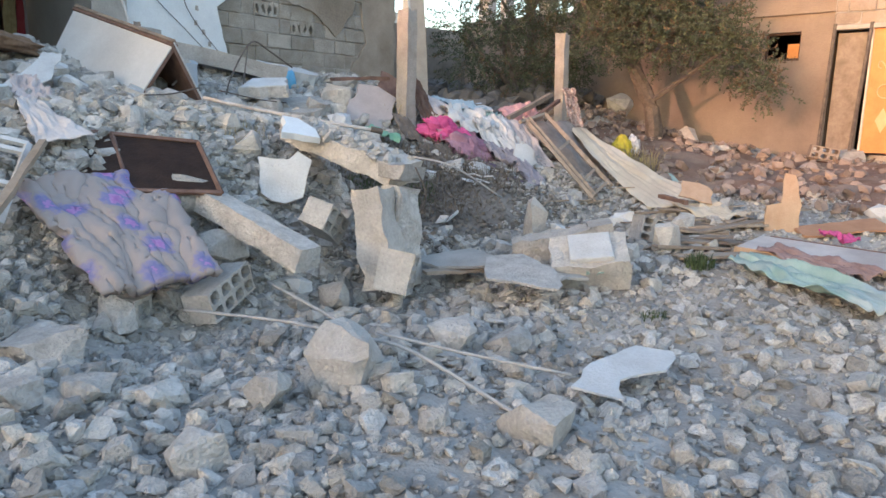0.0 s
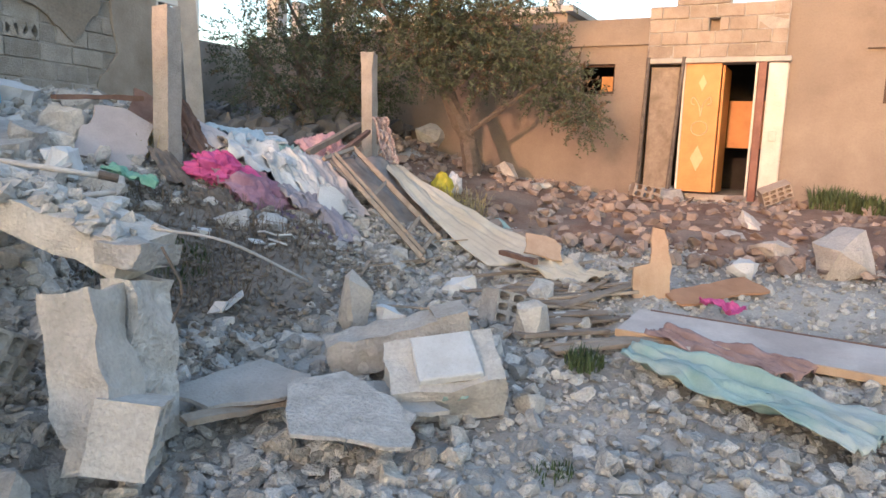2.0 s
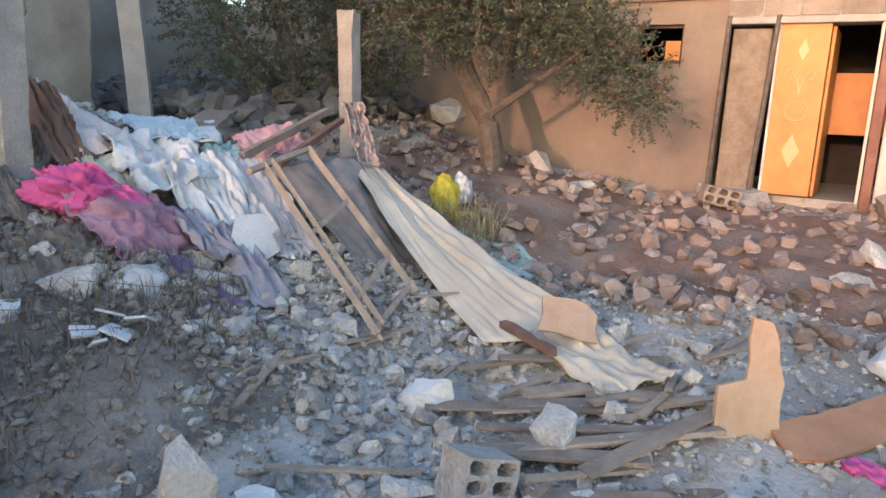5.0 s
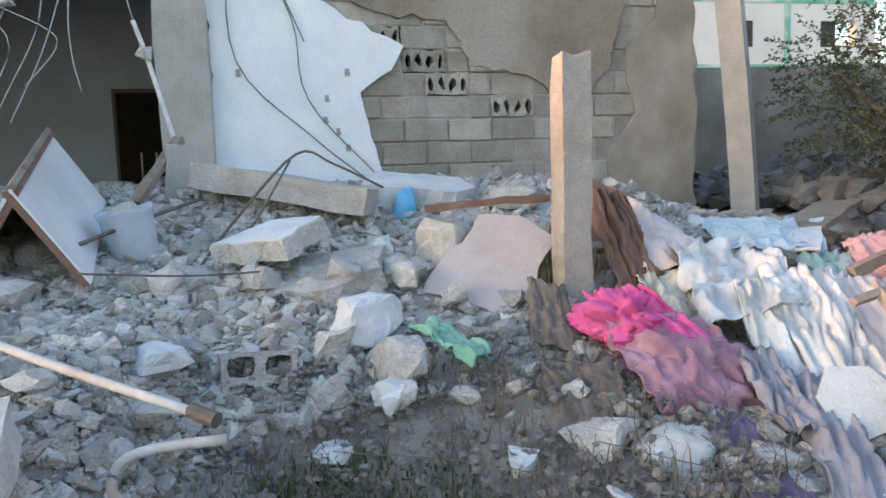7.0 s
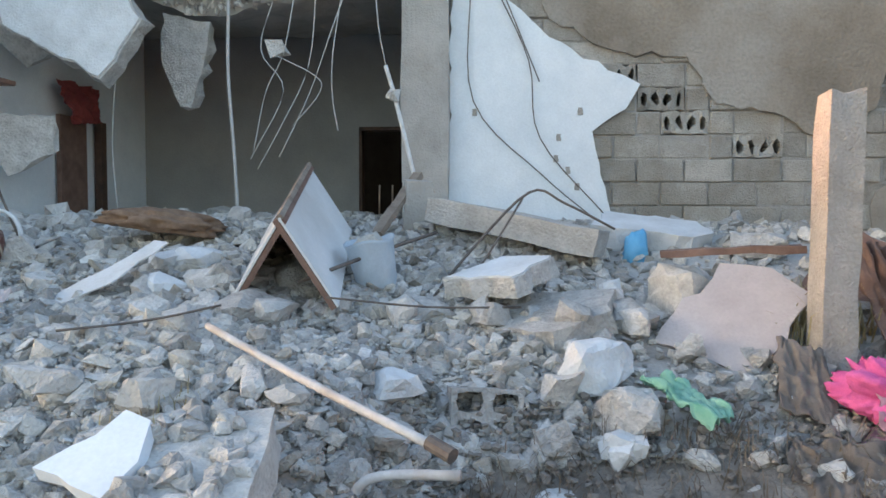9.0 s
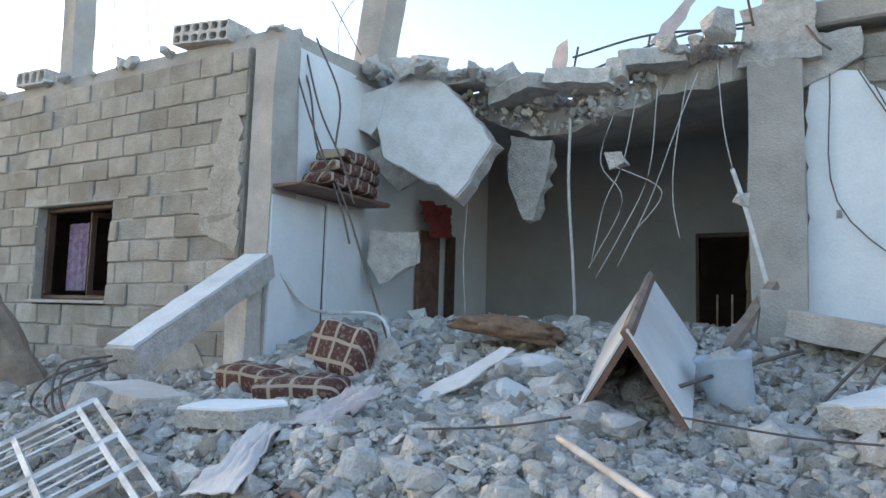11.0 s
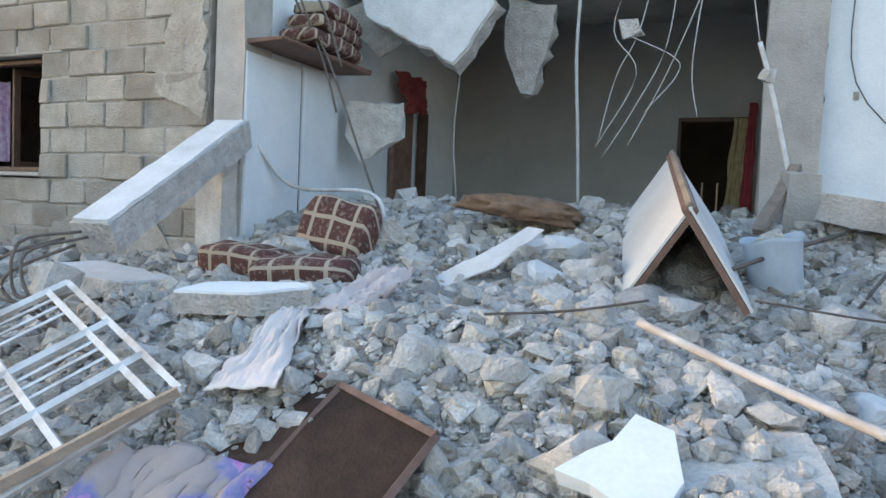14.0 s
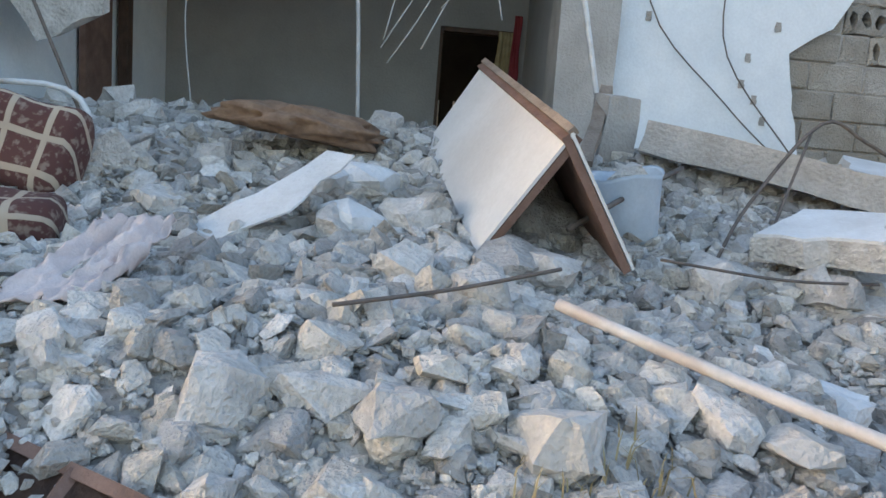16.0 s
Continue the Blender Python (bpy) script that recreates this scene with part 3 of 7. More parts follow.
for name, y0, y1, z0, z1, n in (("window_2", 4.0, 4.62, 1.84, 2.33, 0), ("window_3", -1.0, 0.14, 1.70, 2.46, 8)):
    wv = thing(name, pose(HX, y0, z0), "dark window hole with iron bars" if n else "small dark window hole with a broken shutter", "window", kind="structure")
    bm = bmesh.new()
    W, H = y1 - y0, z1 - z0
    for a in ((0, W, 0, 0.04), (0, W, H - 0.04, H), (0, 0.04, 0.04, H - 0.04), (W - 0.04, W, 0.04, H - 0.04)):
        box(bm, 0.08, 0.13, a[0] + 0.003, a[1] - 0.003, a[2] + 0.003, a[3] - 0.003)
    part("window_frame", bm, M_BROWN, wv)
    for k in range(n):
        part("bar", tubed([(0.05, W * (k + 0.5) / n, 0), (0.05, W * (k + 0.5) / n, H)], 0.009, 5, each=1), M_STEEL, wv)
    if not n:
        part("shutter", boxed(0.10, 0.12, 0.05, 0.24, 0.05, H * 0.6), M_ORANGE, wv, "rust-orange broken shutter")
solid("lintel_window", "concrete ledge over the barred window", "lintel", boxed(HX - 0.05, HX + 0.02, -1.1, 0.4, 2.47, 2.52), M_WARMWALL)

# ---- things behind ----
# house height is set so that its shadow covers the low heap
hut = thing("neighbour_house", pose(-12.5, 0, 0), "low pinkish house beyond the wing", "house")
part("wall", boxed(-5, 0, -14, 3.9, -0.3, 2.3), material("pinkish_far_render", (0.42, 0.33, 0.31), (0.54, 0.44, 0.41), 0.8, 0.9, 0.1, 20), hut)
part("roof", boxed(-5.2, 0.2, -14.2, 3.9, 2.3, 2.44), M_CONCRETE, hut)
# two unseen taller blocks, added to keep the sun off the slope
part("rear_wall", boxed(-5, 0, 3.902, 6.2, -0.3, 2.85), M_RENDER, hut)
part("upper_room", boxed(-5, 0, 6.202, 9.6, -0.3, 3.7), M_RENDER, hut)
M_WHITEH = material("pale_far_render", (0.56, 0.53, 0.50), (0.68, 0.65, 0.61), 0.7, 0.9, 0.1, 20)
M_GREEN = material("green_painted_band", (0.10, 0.30, 0.22), (0.18, 0.42, 0.32), 2, 0.9, 0.1, 20, stain=(0.6, 0.6, 0.57), stain_amount=0.8)
far = thing("apartment_house", pose(20.3, 22, 0), "pale far house with green painted bands and broken windows", "house")
bm = bmesh.new()
for a in ((-5.5, 1.2, 4.0, 8.2), (2.5, 3.2, 4.0, 8.2), (1.2, 2.5, 4.0, 5.2), (1.2, 2.5, 6.0, 8.2)):
    box(bm, a[0], a[1], 0, 0.3, a[2], a[3])
part("wall", bm, M_WHITEH, far)
part("base_wall", boxed(-5.5, 3.4, -0.05, 0.4, -0.5, 4.0), M_RENDER, far, "grey lower wall")
bm = bmesh.new()
for a in ((-5.4, 3.1, 6.52, 6.7), (-5.4, 3.1, 4.52, 4.68)):
    box(bm, a[0], a[1], -0.025, -0.002, a[2], a[3])
part("green_band", bm, M_GREEN, far, "green painted band")
part("green_stripe", boxed(-0.1, 0.1, -0.03, -0.003, 4.7, 6.5), M_GREEN, far, "green painted stripe")
for x0, x1 in ((1.2, 2.5), (-1.9, -1.2)):
    wv = part("window", boxed(x0, x1, 0.03 if x0 > 0 else -0.03, 0.1 if x0 > 0 else -0.004, 5.2, 5.24), M_BROWN, far)
    # the unlit inside of the window is painted near-black
    part("pane", boxed(x0 + 0.02, x0 + (x1 - x0) * (0.45 if x0 > 0 else 1), 0.06 if x0 > 0 else -0.02, 0.2 if x0 > 0 else -0.003, 5.24, 5.98), M_PAINTED_SHADE, wv, "dark broken pane")
part("roof", boxed(-5.7, 3.4, -0.3, 8, 8.2, 8.4), M_CONCRETE, far)
for x, y, top, wd in ((15.2, 12.6, 4.9, 0.36), (16.4, 12.9, 4.4, 0.3), (17.4, 12.2, 5.2, 0.4)):
    bm = boxed(x, x + wd, y, y + wd, -0.3, top, jitter=0.01, bevel=0.02)
    tagged(part("far_concrete_column", bm, M_CONCRETE), "bare concrete column of an unfinished house", "column", "unfinished columns")
solid("yard_back_wall", "low dark stone wall behind the trees", "wall", boxed(9.4, 15.5, 11.5, 11.9, 0.3, 3.0, jitter=0.05), M_RENDER)
tall = thing("far_house", pose(19, 4.5, 0), "unfinished sandy house behind the yard house", "house")
part("wall", boxed(0, 6, 2.2, 8, 0, 4.25), M_WARMWALL, tall)
part("roof", boxed(-0.2, 6, 2.0, 8.2, 4.25, 4.4), M_CONCRETE, tall)
part("column", boxed(0.2, 0.5, 2.5, 2.8, 4.4, 6.2), M_CONCRETE, tall)
part("gable_wall", boxed(0.3, 6, -2.0, 1.2, 0, 3.9), M_WARMWALL, tall)

# ---- rubble ----
TEMPLATES = []
for s in range(26):
    bm = rock_bm(100 + s, (1, random.uniform(0.6, 1.0), random.uniform(0.35, 0.8)), 14 if s % 3 else 19, 1.0)
    bm.verts.ensure_lookup_table()
    bm.verts.index_update()
    tri = bmesh.ops.triangulate(bm, faces=bm.faces)["faces"]
    TEMPLATES.append((np.array([v.co[:] for v in bm.verts]), np.array([[v.index for v in f.verts] for f in bm.faces])))
    bm.free()


def scatter(name, label, category, mat, count, where, sizes, seed, power=2.2, sink=0.25, tilt=35, clear=None):
    """Many loose stones joined in one mesh of kind stuff."""
    rnd = random.Random(seed)
    vs, fs, n, made = [], [], 0, 0
    while made < count:
        x, y = where(rnd)
        made += 1
        if clear and clear(x, y):
            continue
        s = sizes[0] + (sizes[1] - sizes[0]) * rnd.random() ** power
        v, f = TEMPLATES[rnd.randrange(len(TEMPLATES))]
        r = np.array(Euler([radians(rnd.uniform(-tilt, tilt)), radians(rnd.uniform(-tilt, tilt)), rnd.uniform(0, 6.28)]).to_matrix())
        vs.append((v * s) @ r.T + np.array((x, y, ground_z(x, y) + s * (0.25 - sink) + rnd.random() * s * 0.25)))
        fs.append(f + n)
        n += len(v)
    vs, fs = np.concatenate(vs), np.concatenate(fs)
    me = bpy.data.meshes.new(name)
    me.from_pydata(vs.tolist(), [], fs.tolist())
    return tagged(link_mesh(name, me, mat), label, category, kind="stuff")


def on_mound(rnd):
    while True:
        x, y = rnd.uniform(-3.5, 9.3), rnd.uniform(2.2, 9.8)
        if y > 6.55 and x < 0.8 or y > 8.55 and x > 4.05:
            continue
        if y < 4.0 and rnd.random() > 0.45 + 0.4 * (x < 3.5):
            continue
        return x, y


def on_yard(rnd):
    while True:
        x, y = rnd.uniform(-1.5, 13.2), rnd.uniform(-1.6, 6.0)
        if rnd.random() < math.exp(-max(0, math.hypot(x - 4, y - 2) - 4.5) / 3):
            return x, y


def weeds_hollow(x, y):
    return math.hypot((x - 5.5) / 1.0, (y - 4.75) / 0.72) < 1


scatter("rubble_heap", "grey dusty broken stone and concrete heaped before the house", "rubble", M_STONE, 14000, on_mound, (0.035, 0.18), 11, 2.7, clear=weeds_hollow)
scatter("rubble_grit", "fine pale crumbs of concrete over the heap", "rubble", M_STONE, 17000, on_mound, (0.015, 0.055), 12, 1.5, clear=weeds_hollow)
scatter("rubble_slope", "dense grey broken stone on the slope before the room", "rubble", M_STONE, 15000, lambda r: (r.uniform(0.9, 5.6), r.uniform(3.8, 7.6)), (0.025, 0.16), 14, 2.8, clear=weeds_hollow)
scatter("yard_gravel", "small loose pale stones strewn over the yard", "gravel", M_STONE, 30000, on_yard, (0.018, 0.085), 13, 2.4)
scatter("yard_stones", "loose grey stones lying in the yard", "gravel", M_STONE, 7000, lambda r: (-0.8 + 7.4 * r.random() ** 1.25, r.uniform(-0.2, 3.6)), (0.03, 0.15), 15, 2.6)

scatter("slope_crumbs", "small crumbs of concrete between the stones of the slope", "rubble", M_STONE, 14000, lambda r: (r.uniform(1.6, 5.4), r.uniform(3.8, 6.6)), (0.012, 0.05), 16, 1.6, sink=-0.25, clear=weeds_hollow)

# ---- things: broken pieces ----
M_PALE = material("pale_plastered_concrete", (0.55, 0.55, 0.54), (0.70, 0.71, 0.71), 5, 0.92, 0.5, 60, objects=0.1)
M_EARTH = material("brown_earth", (0.17, 0.15, 0.13), (0.31, 0.28, 0.245), 4, 0.97, 0.8, 50)
M_DRYWOOD = material("dusty_bare_wood", (0.27, 0.21, 0.155), (0.42, 0.345, 0.27), 9, 0.85, 0.4, 80)
M_REDWOOD = material("red_brown_timber", (0.13, 0.072, 0.052), (0.235, 0.145, 0.11), 8, 0.75, 0.3, 80)
M_WHITEMETAL = material("dusty_white_painted_metal", (0.55, 0.55, 0.54), (0.72, 0.72, 0.71), 10, 0.6, 0.15, 60, stain=(0.30, 0.22, 0.16), stain_amount=0.5)
M_PIPE = material("rust_flecked_white_pipe", (0.48, 0.45, 0.42), (0.64, 0.61, 0.585), 14, 0.6, 0.2, 60, stain=(0.36, 0.27, 0.21), stain_amount=0.45)


def rough_up(bm, cuts, amount, freq, seed):
    bmesh.ops.subdivide_edges(bm, edges=bm.edges, cuts=cuts, use_grid_fill=True)
    for v in bm.verts:
        v.co += noise.noise_vector(v.co * freq + Vector((seed * 3.7, 0, 0))) * amount
    return bm


KIND = {M_PALE.name: "pale", M_WARM.name: "yellowish", M_CHUNK.name: "grey"}


def chunk(x, y, wide, high, mat, seed, z=None):
    """A lump of broken masonry that rests in the rubble."""
    rnd = random.Random(seed)
    bm = rock_bm(seed * 7 + 1, (wide * 1.12, wide * rnd.uniform(0.75, 1.0), max(high, wide * 0.45)), 19, 1.0)
    rough_up(bm, 2, wide * 0.06, 5 / wide * 0.6, seed)
    size = "large" if wide > 0.3 else "small"
    face = "rough broken faces" if seed % 3 else "flat broken faces and a chipped edge"
    ob = tagged(part("concrete_chunk" if mat != M_WARM else "stone_chunk", bm, mat), f"{size} {KIND[mat.name]} masonry lump with {face}", "rubble", "masonry lumps in the heap")
    base = ground_z(x, y) if z is None else z
    ob.matrix_world = pose(x, y, base + high * 0.36, rnd.uniform(-14, 14), rnd.uniform(-14, 14), rnd.uniform(0, 360))
    return ob


def slab(name, label, m, corners, thick, mat, face=None, amount=0.025, category="slab"):
    """A broken plate, its top at z = 0, with an optional thin plaster face on it."""
    t = thing(name, m, label, category)
    line = ragged(corners, 0.09, amount)
    bm = prism(bmesh.new(), line, -thick, "z", rough=thick * 0.18)
    bmesh.ops.triangulate(bm, faces=[f for f in bm.faces if len(f.verts) > 4])
    part("body", bm, mat, t)
    if face:
        cx, cy = sum(a for a, b in line) / len(line), sum(b for a, b in line) / len(line)
        inner = [(cx + (a - cx) * 0.96, cy + (b - cy) * 0.96) for a, b in line]
        part("plaster_face", prism(bmesh.new(), inner, 0.012, "z"), face, t, "pale plaster still stuck to it")
    return t


def beam(name, label, a, b, wide, high, mat, top=None, seed=0, category="beam"):
    """A beam from a to b (middle of its upper face)."""
    a, b = Vector(a), Vector(b)
    along = b - a
    m = look(a, b) @ pose(0, 0, 0, 0, -90, 0)
    x = along.normalized()
    y = Vector((0, 0, 1)).cross(x).normalized()
    z = x.cross(y)
    m = Matrix.Translation(a) @ Matrix((x, y, z)).transposed().to_4x4()
    t = thing(name, m, label, category)
    bm = rough_up(boxed(0, along.length, -wide / 2, wide / 2, -high, 0), 5, 0.018, 8, seed)
    part("body", bm, mat, t)
    if top:
        part("plaster_face", prism(bmesh.new(), ragged([(0.02, -wide / 2 + 0.01), (along.length - 0.02, -wide / 2 + 0.01), (along.length - 0.02, wide / 2 - 0.01), (0.02, wide / 2 - 0.01)], 0.1, 0.008), 0.022, "z"), top, t, "white plaster on its upper face")
    return t


def honeycomb(x, y, z, rot, length, width, height, nx, nz, label, mat=None):
    bm = hollow_block(bmesh.new(), length, width, height, nx, nz)
    for v in bm.verts:
        v.co += noise.noise_vector(v.co * 12 + Vector((x, y, z))) * 0.008
    ob = tagged(part("hollow_block", bm, mat or M_WARM), label, "concrete block", "hollow blocks in the rubble")
    ob.matrix_world = pose(x, y, z, *rot)
    return ob


chunk(2.97, 6.35, 0.26, 0.20, M_CHUNK, 1)
chunk(3.28, 6.45, 0.25, 0.16, M_CHUNK, 2)
chunk(3.64, 6.11, 0.33, 0.21, M_CHUNK, 3)
chunk(5.62, 6.61, 0.16, 0.19, M_PALE, 4)
chunk(5.68, 6.3, 0.26, 0.16, M_CHUNK, 5)
chunk(6.01, 6.55, 0.41, 0.37, M_WARM, 6)
chunk(5.43, 5.88, 0.35, 0.24, M_PALE, 7)
chunk(5.27, 5.73, 0.32, 0.19, M_CHUNK, 8)
chunk(5.55, 5.65, 0.29, 0.21, M_CHUNK, 9)
chunk(5.49, 5.47, 0.19, 0.16, M_PALE, 10)
chunk(4.46, 4.99, 0.11, 0.14, M_CHUNK, 11)
chunk(4.51, 5.57, 0.30, 0.16, M_PALE, 12)
chunk(4.43, 6.31, 0.22, 0.20, M_CHUNK, 13)
chunk(6.65, 7.25, 0.37, 0.19, M_CHUNK, 14)
chunk(3.65, 5.04, 0.19, 0.16, M_WARM, 15)
chunk(4.09, 4.96, 0.21, 0.09, M_WARM, 16)
chunk(3.27, 5.08, 0.22, 0.12, M_CHUNK, 17)
chunk(2.88, 6.81, 0.36, 0.13, M_PALE, 18)
chunk(3.97, 4.74, 0.11, 0.11, M_CHUNK, 19)
chunk(3.89, 10.34, 0.25, 0.30, M_CHUNK, 20)
chunk(5.91, 6.06, 0.17, 0.20, M_CHUNK, 21)
chunk(1.97, 6.63, 0.25, 0.22, M_CHUNK, 22)
chunk(2.36, 8.96, 0.33, 0.17, M_CHUNK, 23)
chunk(3.49, 5.65, 0.24, 0.18, M_CHUNK, 24)
chunk(3.76, 6.15, 0.31, 0.22, M_CHUNK, 25)
chunk(3.04, 6.38, 0.24, 0.19, M_PALE, 26)
chunk(3.04, 6.86, 0.37, 0.13, M_PALE, 27)
chunk(3.34, 6.47, 0.23, 0.17, M_CHUNK, 28)
chunk(3.62, 5.06, 0.21, 0.14, M_WARM, 29)
chunk(3.63, 4.8, 0.26, 0.24, M_WARM, 30)
chunk(4.09, 4.81, 0.15, 0.17, M_PALE, 31)
chunk(3.14, 4.74, 0.16, 0.17, M_CHUNK, 32)
chunk(3.23, 4.65, 0.12, 0.12, M_CHUNK, 33)
chunk(2.25, 6.43, 0.24, 0.12, M_CHUNK, 34)
chunk(2.0, 6.13, 0.14, 0.12, M_CHUNK, 35)
chunk(4.51, 6.43, 0.31, 0.16, M_CHUNK, 36)
chunk(4.91, 6.33, 0.25, 0.18, M_CHUNK, 37)
chunk(1.48, 6.31, 0.22, 0.15, M_CHUNK, 38)
chunk(2.01, 4.91, 0.20, 0.15, M_CHUNK, 39)
chunk(4.0, 5.16, 0.18, 0.12, M_CHUNK, 40)
chunk(4.16, 5.12, 0.21, 0.11, M_WARM, 41)
chunk(1.77, 7.39, 0.22, 0.16, M_CHUNK, 42)
chunk(3.05, 7.5, 0.18, 0.17, M_CHUNK, 43)
chunk(2.93, 4.92, 0.17, 0.11, M_CHUNK, 44)
chunk(2.48, 5.19, 0.16, 0.12, M_CHUNK, 45)
chunk(3.1, 5.11, 0.19, 0.10, M_CHUNK, 46)
chunk(4.51, 5.29, 0.29, 0.10, M_WARM, 47)
chunk(1.72, 3.54, 0.35, 0.25, M_CHUNK, 48)
chunk(2.19, 3.82, 0.23, 0.24, M_CHUNK, 49)
chunk(1.50, 3.17, 0.23, 0.15, M_CHUNK, 50)
chunk(1.71, 3.10, 0.24, 0.13, M_CHUNK, 51)
chunk(2.68, 2.57, 0.37, 0.32, M_WARM, 52)
chunk(3.43, 2.55, 0.32, 0.22, M_CHUNK, 53)
chunk(3.63, 2.31, 0.23, 0.15, M_CHUNK, 54)
chunk(2.85, 1.61, 0.34, 0.23, M_WARM, 55)
chunk(4.34, 0.76, 0.16, 0.13, M_WARM, 56)
chunk(2.94, 4.45, 0.36, 0.30, M_CHUNK, 57)
chunk(3.01, 4.17, 0.39, 0.27, M_CHUNK, 58)
chunk(3.34, 3.81, 0.21, 0.14, M_PALE, 59)
chunk(3.47, 3.62, 0.23, 0.25, M_WARM, 60)
chunk(2.29, 2.62, 0.21, 0.24, M_CHUNK, 61)
chunk(1.95, 2.04, 0.13, 0.08, M_CHUNK, 62)
chunk(1.80, 2.40, 0.22, 0.18, M_CHUNK, 63)
chunk(2.59, 1.93, 0.12, 0.13, M_CHUNK, 64)
chunk(8.42, 1.46, 0.28, 0.23, M_PALE, 65)
chunk(9.36, 1.23, 0.50, 0.23, M_WARM, 66)
chunk(8.81, 0.73, 0.58, 0.40, M_WARM, 67)
chunk(10.59, 1.43, 0.38, 0.22, M_CHUNK, 68)
chunk(5.83, 3.43, 0.27, 0.23, M_PALE, 69)
chunk(6.08, 2.53, 0.25, 0.30, M_WARM, 70)
chunk(6.88, 2.74, 0.25, 0.23, M_CHUNK, 71)
chunk(7.04, 3.46, 0.25, 0.16, M_PALE, 72)
chunk(5.68, 2.64, 0.17, 0.20, M_CHUNK, 73)
chunk(12.56, 2.96, 0.58, 0.24, M_CHUNK, 74)
chunk(11.75, 1.04, 0.14, 0.16, M_WARM, 75)
chunk(9.96, 1.64, 0.33, 0.12, M_CHUNK, 76)
chunk(11.85, 4.30, 0.30, 0.16, M_WARM, 77)
chunk(5.35, 6.17, 0.22, 0.26, M_CHUNK, 78)
chunk(5.65, 6.26, 0.30, 0.16, M_CHUNK, 79)
chunk(5.99, 6.52, 0.41, 0.38, M_WARM, 80)
chunk(5.53, 5.62, 0.34, 0.24, M_CHUNK, 81)
chunk(5.49, 5.48, 0.22, 0.17, M_PALE, 82)
chunk(5.59, 6.58, 0.17, 0.18, M_PALE, 83)
chunk(5.38, 5.8, 0.33, 0.30, M_PALE, 84)
chunk(6.28, 5.31, 0.14, 0.13, M_WARM, 85)
chunk(6.28, 5.09, 0.29, 0.14, M_CHUNK, 86)
chunk(5.19, 5.27, 0.20, 0.10, M_PALE, 87)
chunk(5.95, 5.08, 0.17, 0.12, M_PALE, 88)
chunk(6.5, 4.94, 0.09, 0.07, M_PALE, 89)
chunk(7.11, 4.35, 0.13, 0.11, M_CHUNK, 90)
chunk(7.19, 4.14, 0.23, 0.13, M_CHUNK, 91)
chunk(12.04, 4.92, 0.41, 0.32, M_CHUNK, 92)
chunk(12.58, 2.77, 0.60, 0.24, M_CHUNK, 93)
chunk(14.14, 3.31, 0.63, 0.33, M_CHUNK, 94)
chunk(13.00, 6.69, 0.60, 0.48, M_CHUNK, 95)
chunk(10.28, 3.75, 0.23, 0.17, M_CHUNK, 96)
chunk(14.56, 6.69, 0.60, 0.36, M_CHUNK, 97)
chunk(11.50, 4.29, 0.23, 0.23, M_CHUNK, 98)
chunk(7.01, 3.47, 0.24, 0.14, M_PALE, 99)
M_SCRAP = material("faded_pink_tin", (0.42, 0.33, 0.32), (0.60, 0.50, 0.48), 9, 0.6, 0.2)

# loose middle-sized stones, each a thing
SHAPES = []
for s in range(12):
    bm = rough_up(rock_bm(900 + s, (1, random.uniform(0.65, 0.95), random.uniform(0.45, 0.8)), 13, 1.0), 1, 0.05, 3, s)
    me = bpy.data.meshes.new("rubble_stone")
    bm.to_mesh(me)
    bm.free()
    SHAPES.append(me)
rnd = random.Random(77)
for i in range(225):
    x, y = on_mound(rnd)
    if weeds_hollow(x, y):
        continue
    s = 0.1 + 0.17 * rnd.random() ** 1.5
    me = SHAPES[rnd.randrange(12)]
    ob = tagged(link_mesh("rubble_stone", me, M_CHUNK), "grey dusty broken stone lying in the rubble heap", "rubble", "loose rubble stones")
    ob.matrix_world = pose(x, y, ground_z(x, y) + s * 0.2, rnd.uniform(-40, 40), rnd.uniform(-40, 40), rnd.uniform(0, 360)) @ Matrix.Scale(s, 4)

slab("plaster_plate", "round-edged white plaster plate standing in rubble", pose(3.42, 4.36, 0.70, 66, 0, -33), [(-0.17, -0.16), (0.02, -0.26), (0.16, -0.2), (0.2, 0.0), (0.24, 0.12), (0.12, 0.2), (0.04, 0.12), (-0.2, 0.14)], 0.035, M_PALE, category="plaster plate")
# fallen slab on a broken pier, in the middle of the yard
bm = rough_up(boxed(-0.17, 0.19, -0.53, 0.56, -0.15, 0), 9, 0.026, 6, 3)
ob = tagged(part("fallen_slab", bm, M_WARM), "thick broken concrete slab leaning on a snapped pier", "slab")
ob.matrix_world = pose(4.14, 4.2, 0.82, 15, -3, 8)
ob = tagged(part("slab_end", rough_up(boxed(-0.15, 0.13, -0.1, 0.1, -0.1, 0.0), 4, 0.03, 8, 6), M_CHUNK), "cracked end piece broken from the fallen slab", "slab")
ob.matrix_world = pose(4.16, 3.68, 0.68, 6, 4, 8)
bm = rough_up(boxed(-0.11, 0.12, -0.1, 0.1, 0, 0.66), 8, 0.045, 6, 4)
ob = tagged(part("broken_pier", bm, M_WARM), "snapped cracked concrete pier under the slab", "pier")
ob.matrix_world = pose(3.8, 3.5, -0.12, -12, 10, 20)
bm = rough_up(boxed(-0.13, 0.14, -0.09, 0.09, 0, 0.7), 7, 0.055, 5, 6)
ob = tagged(part("broken_pier", bm, M_CHUNK), "snapped grey concrete pier behind another under the slab", "pier")
ob.matrix_world = pose(4.1, 3.64, -0.16, -4, 3, 8)
rnd = random.Random(5)
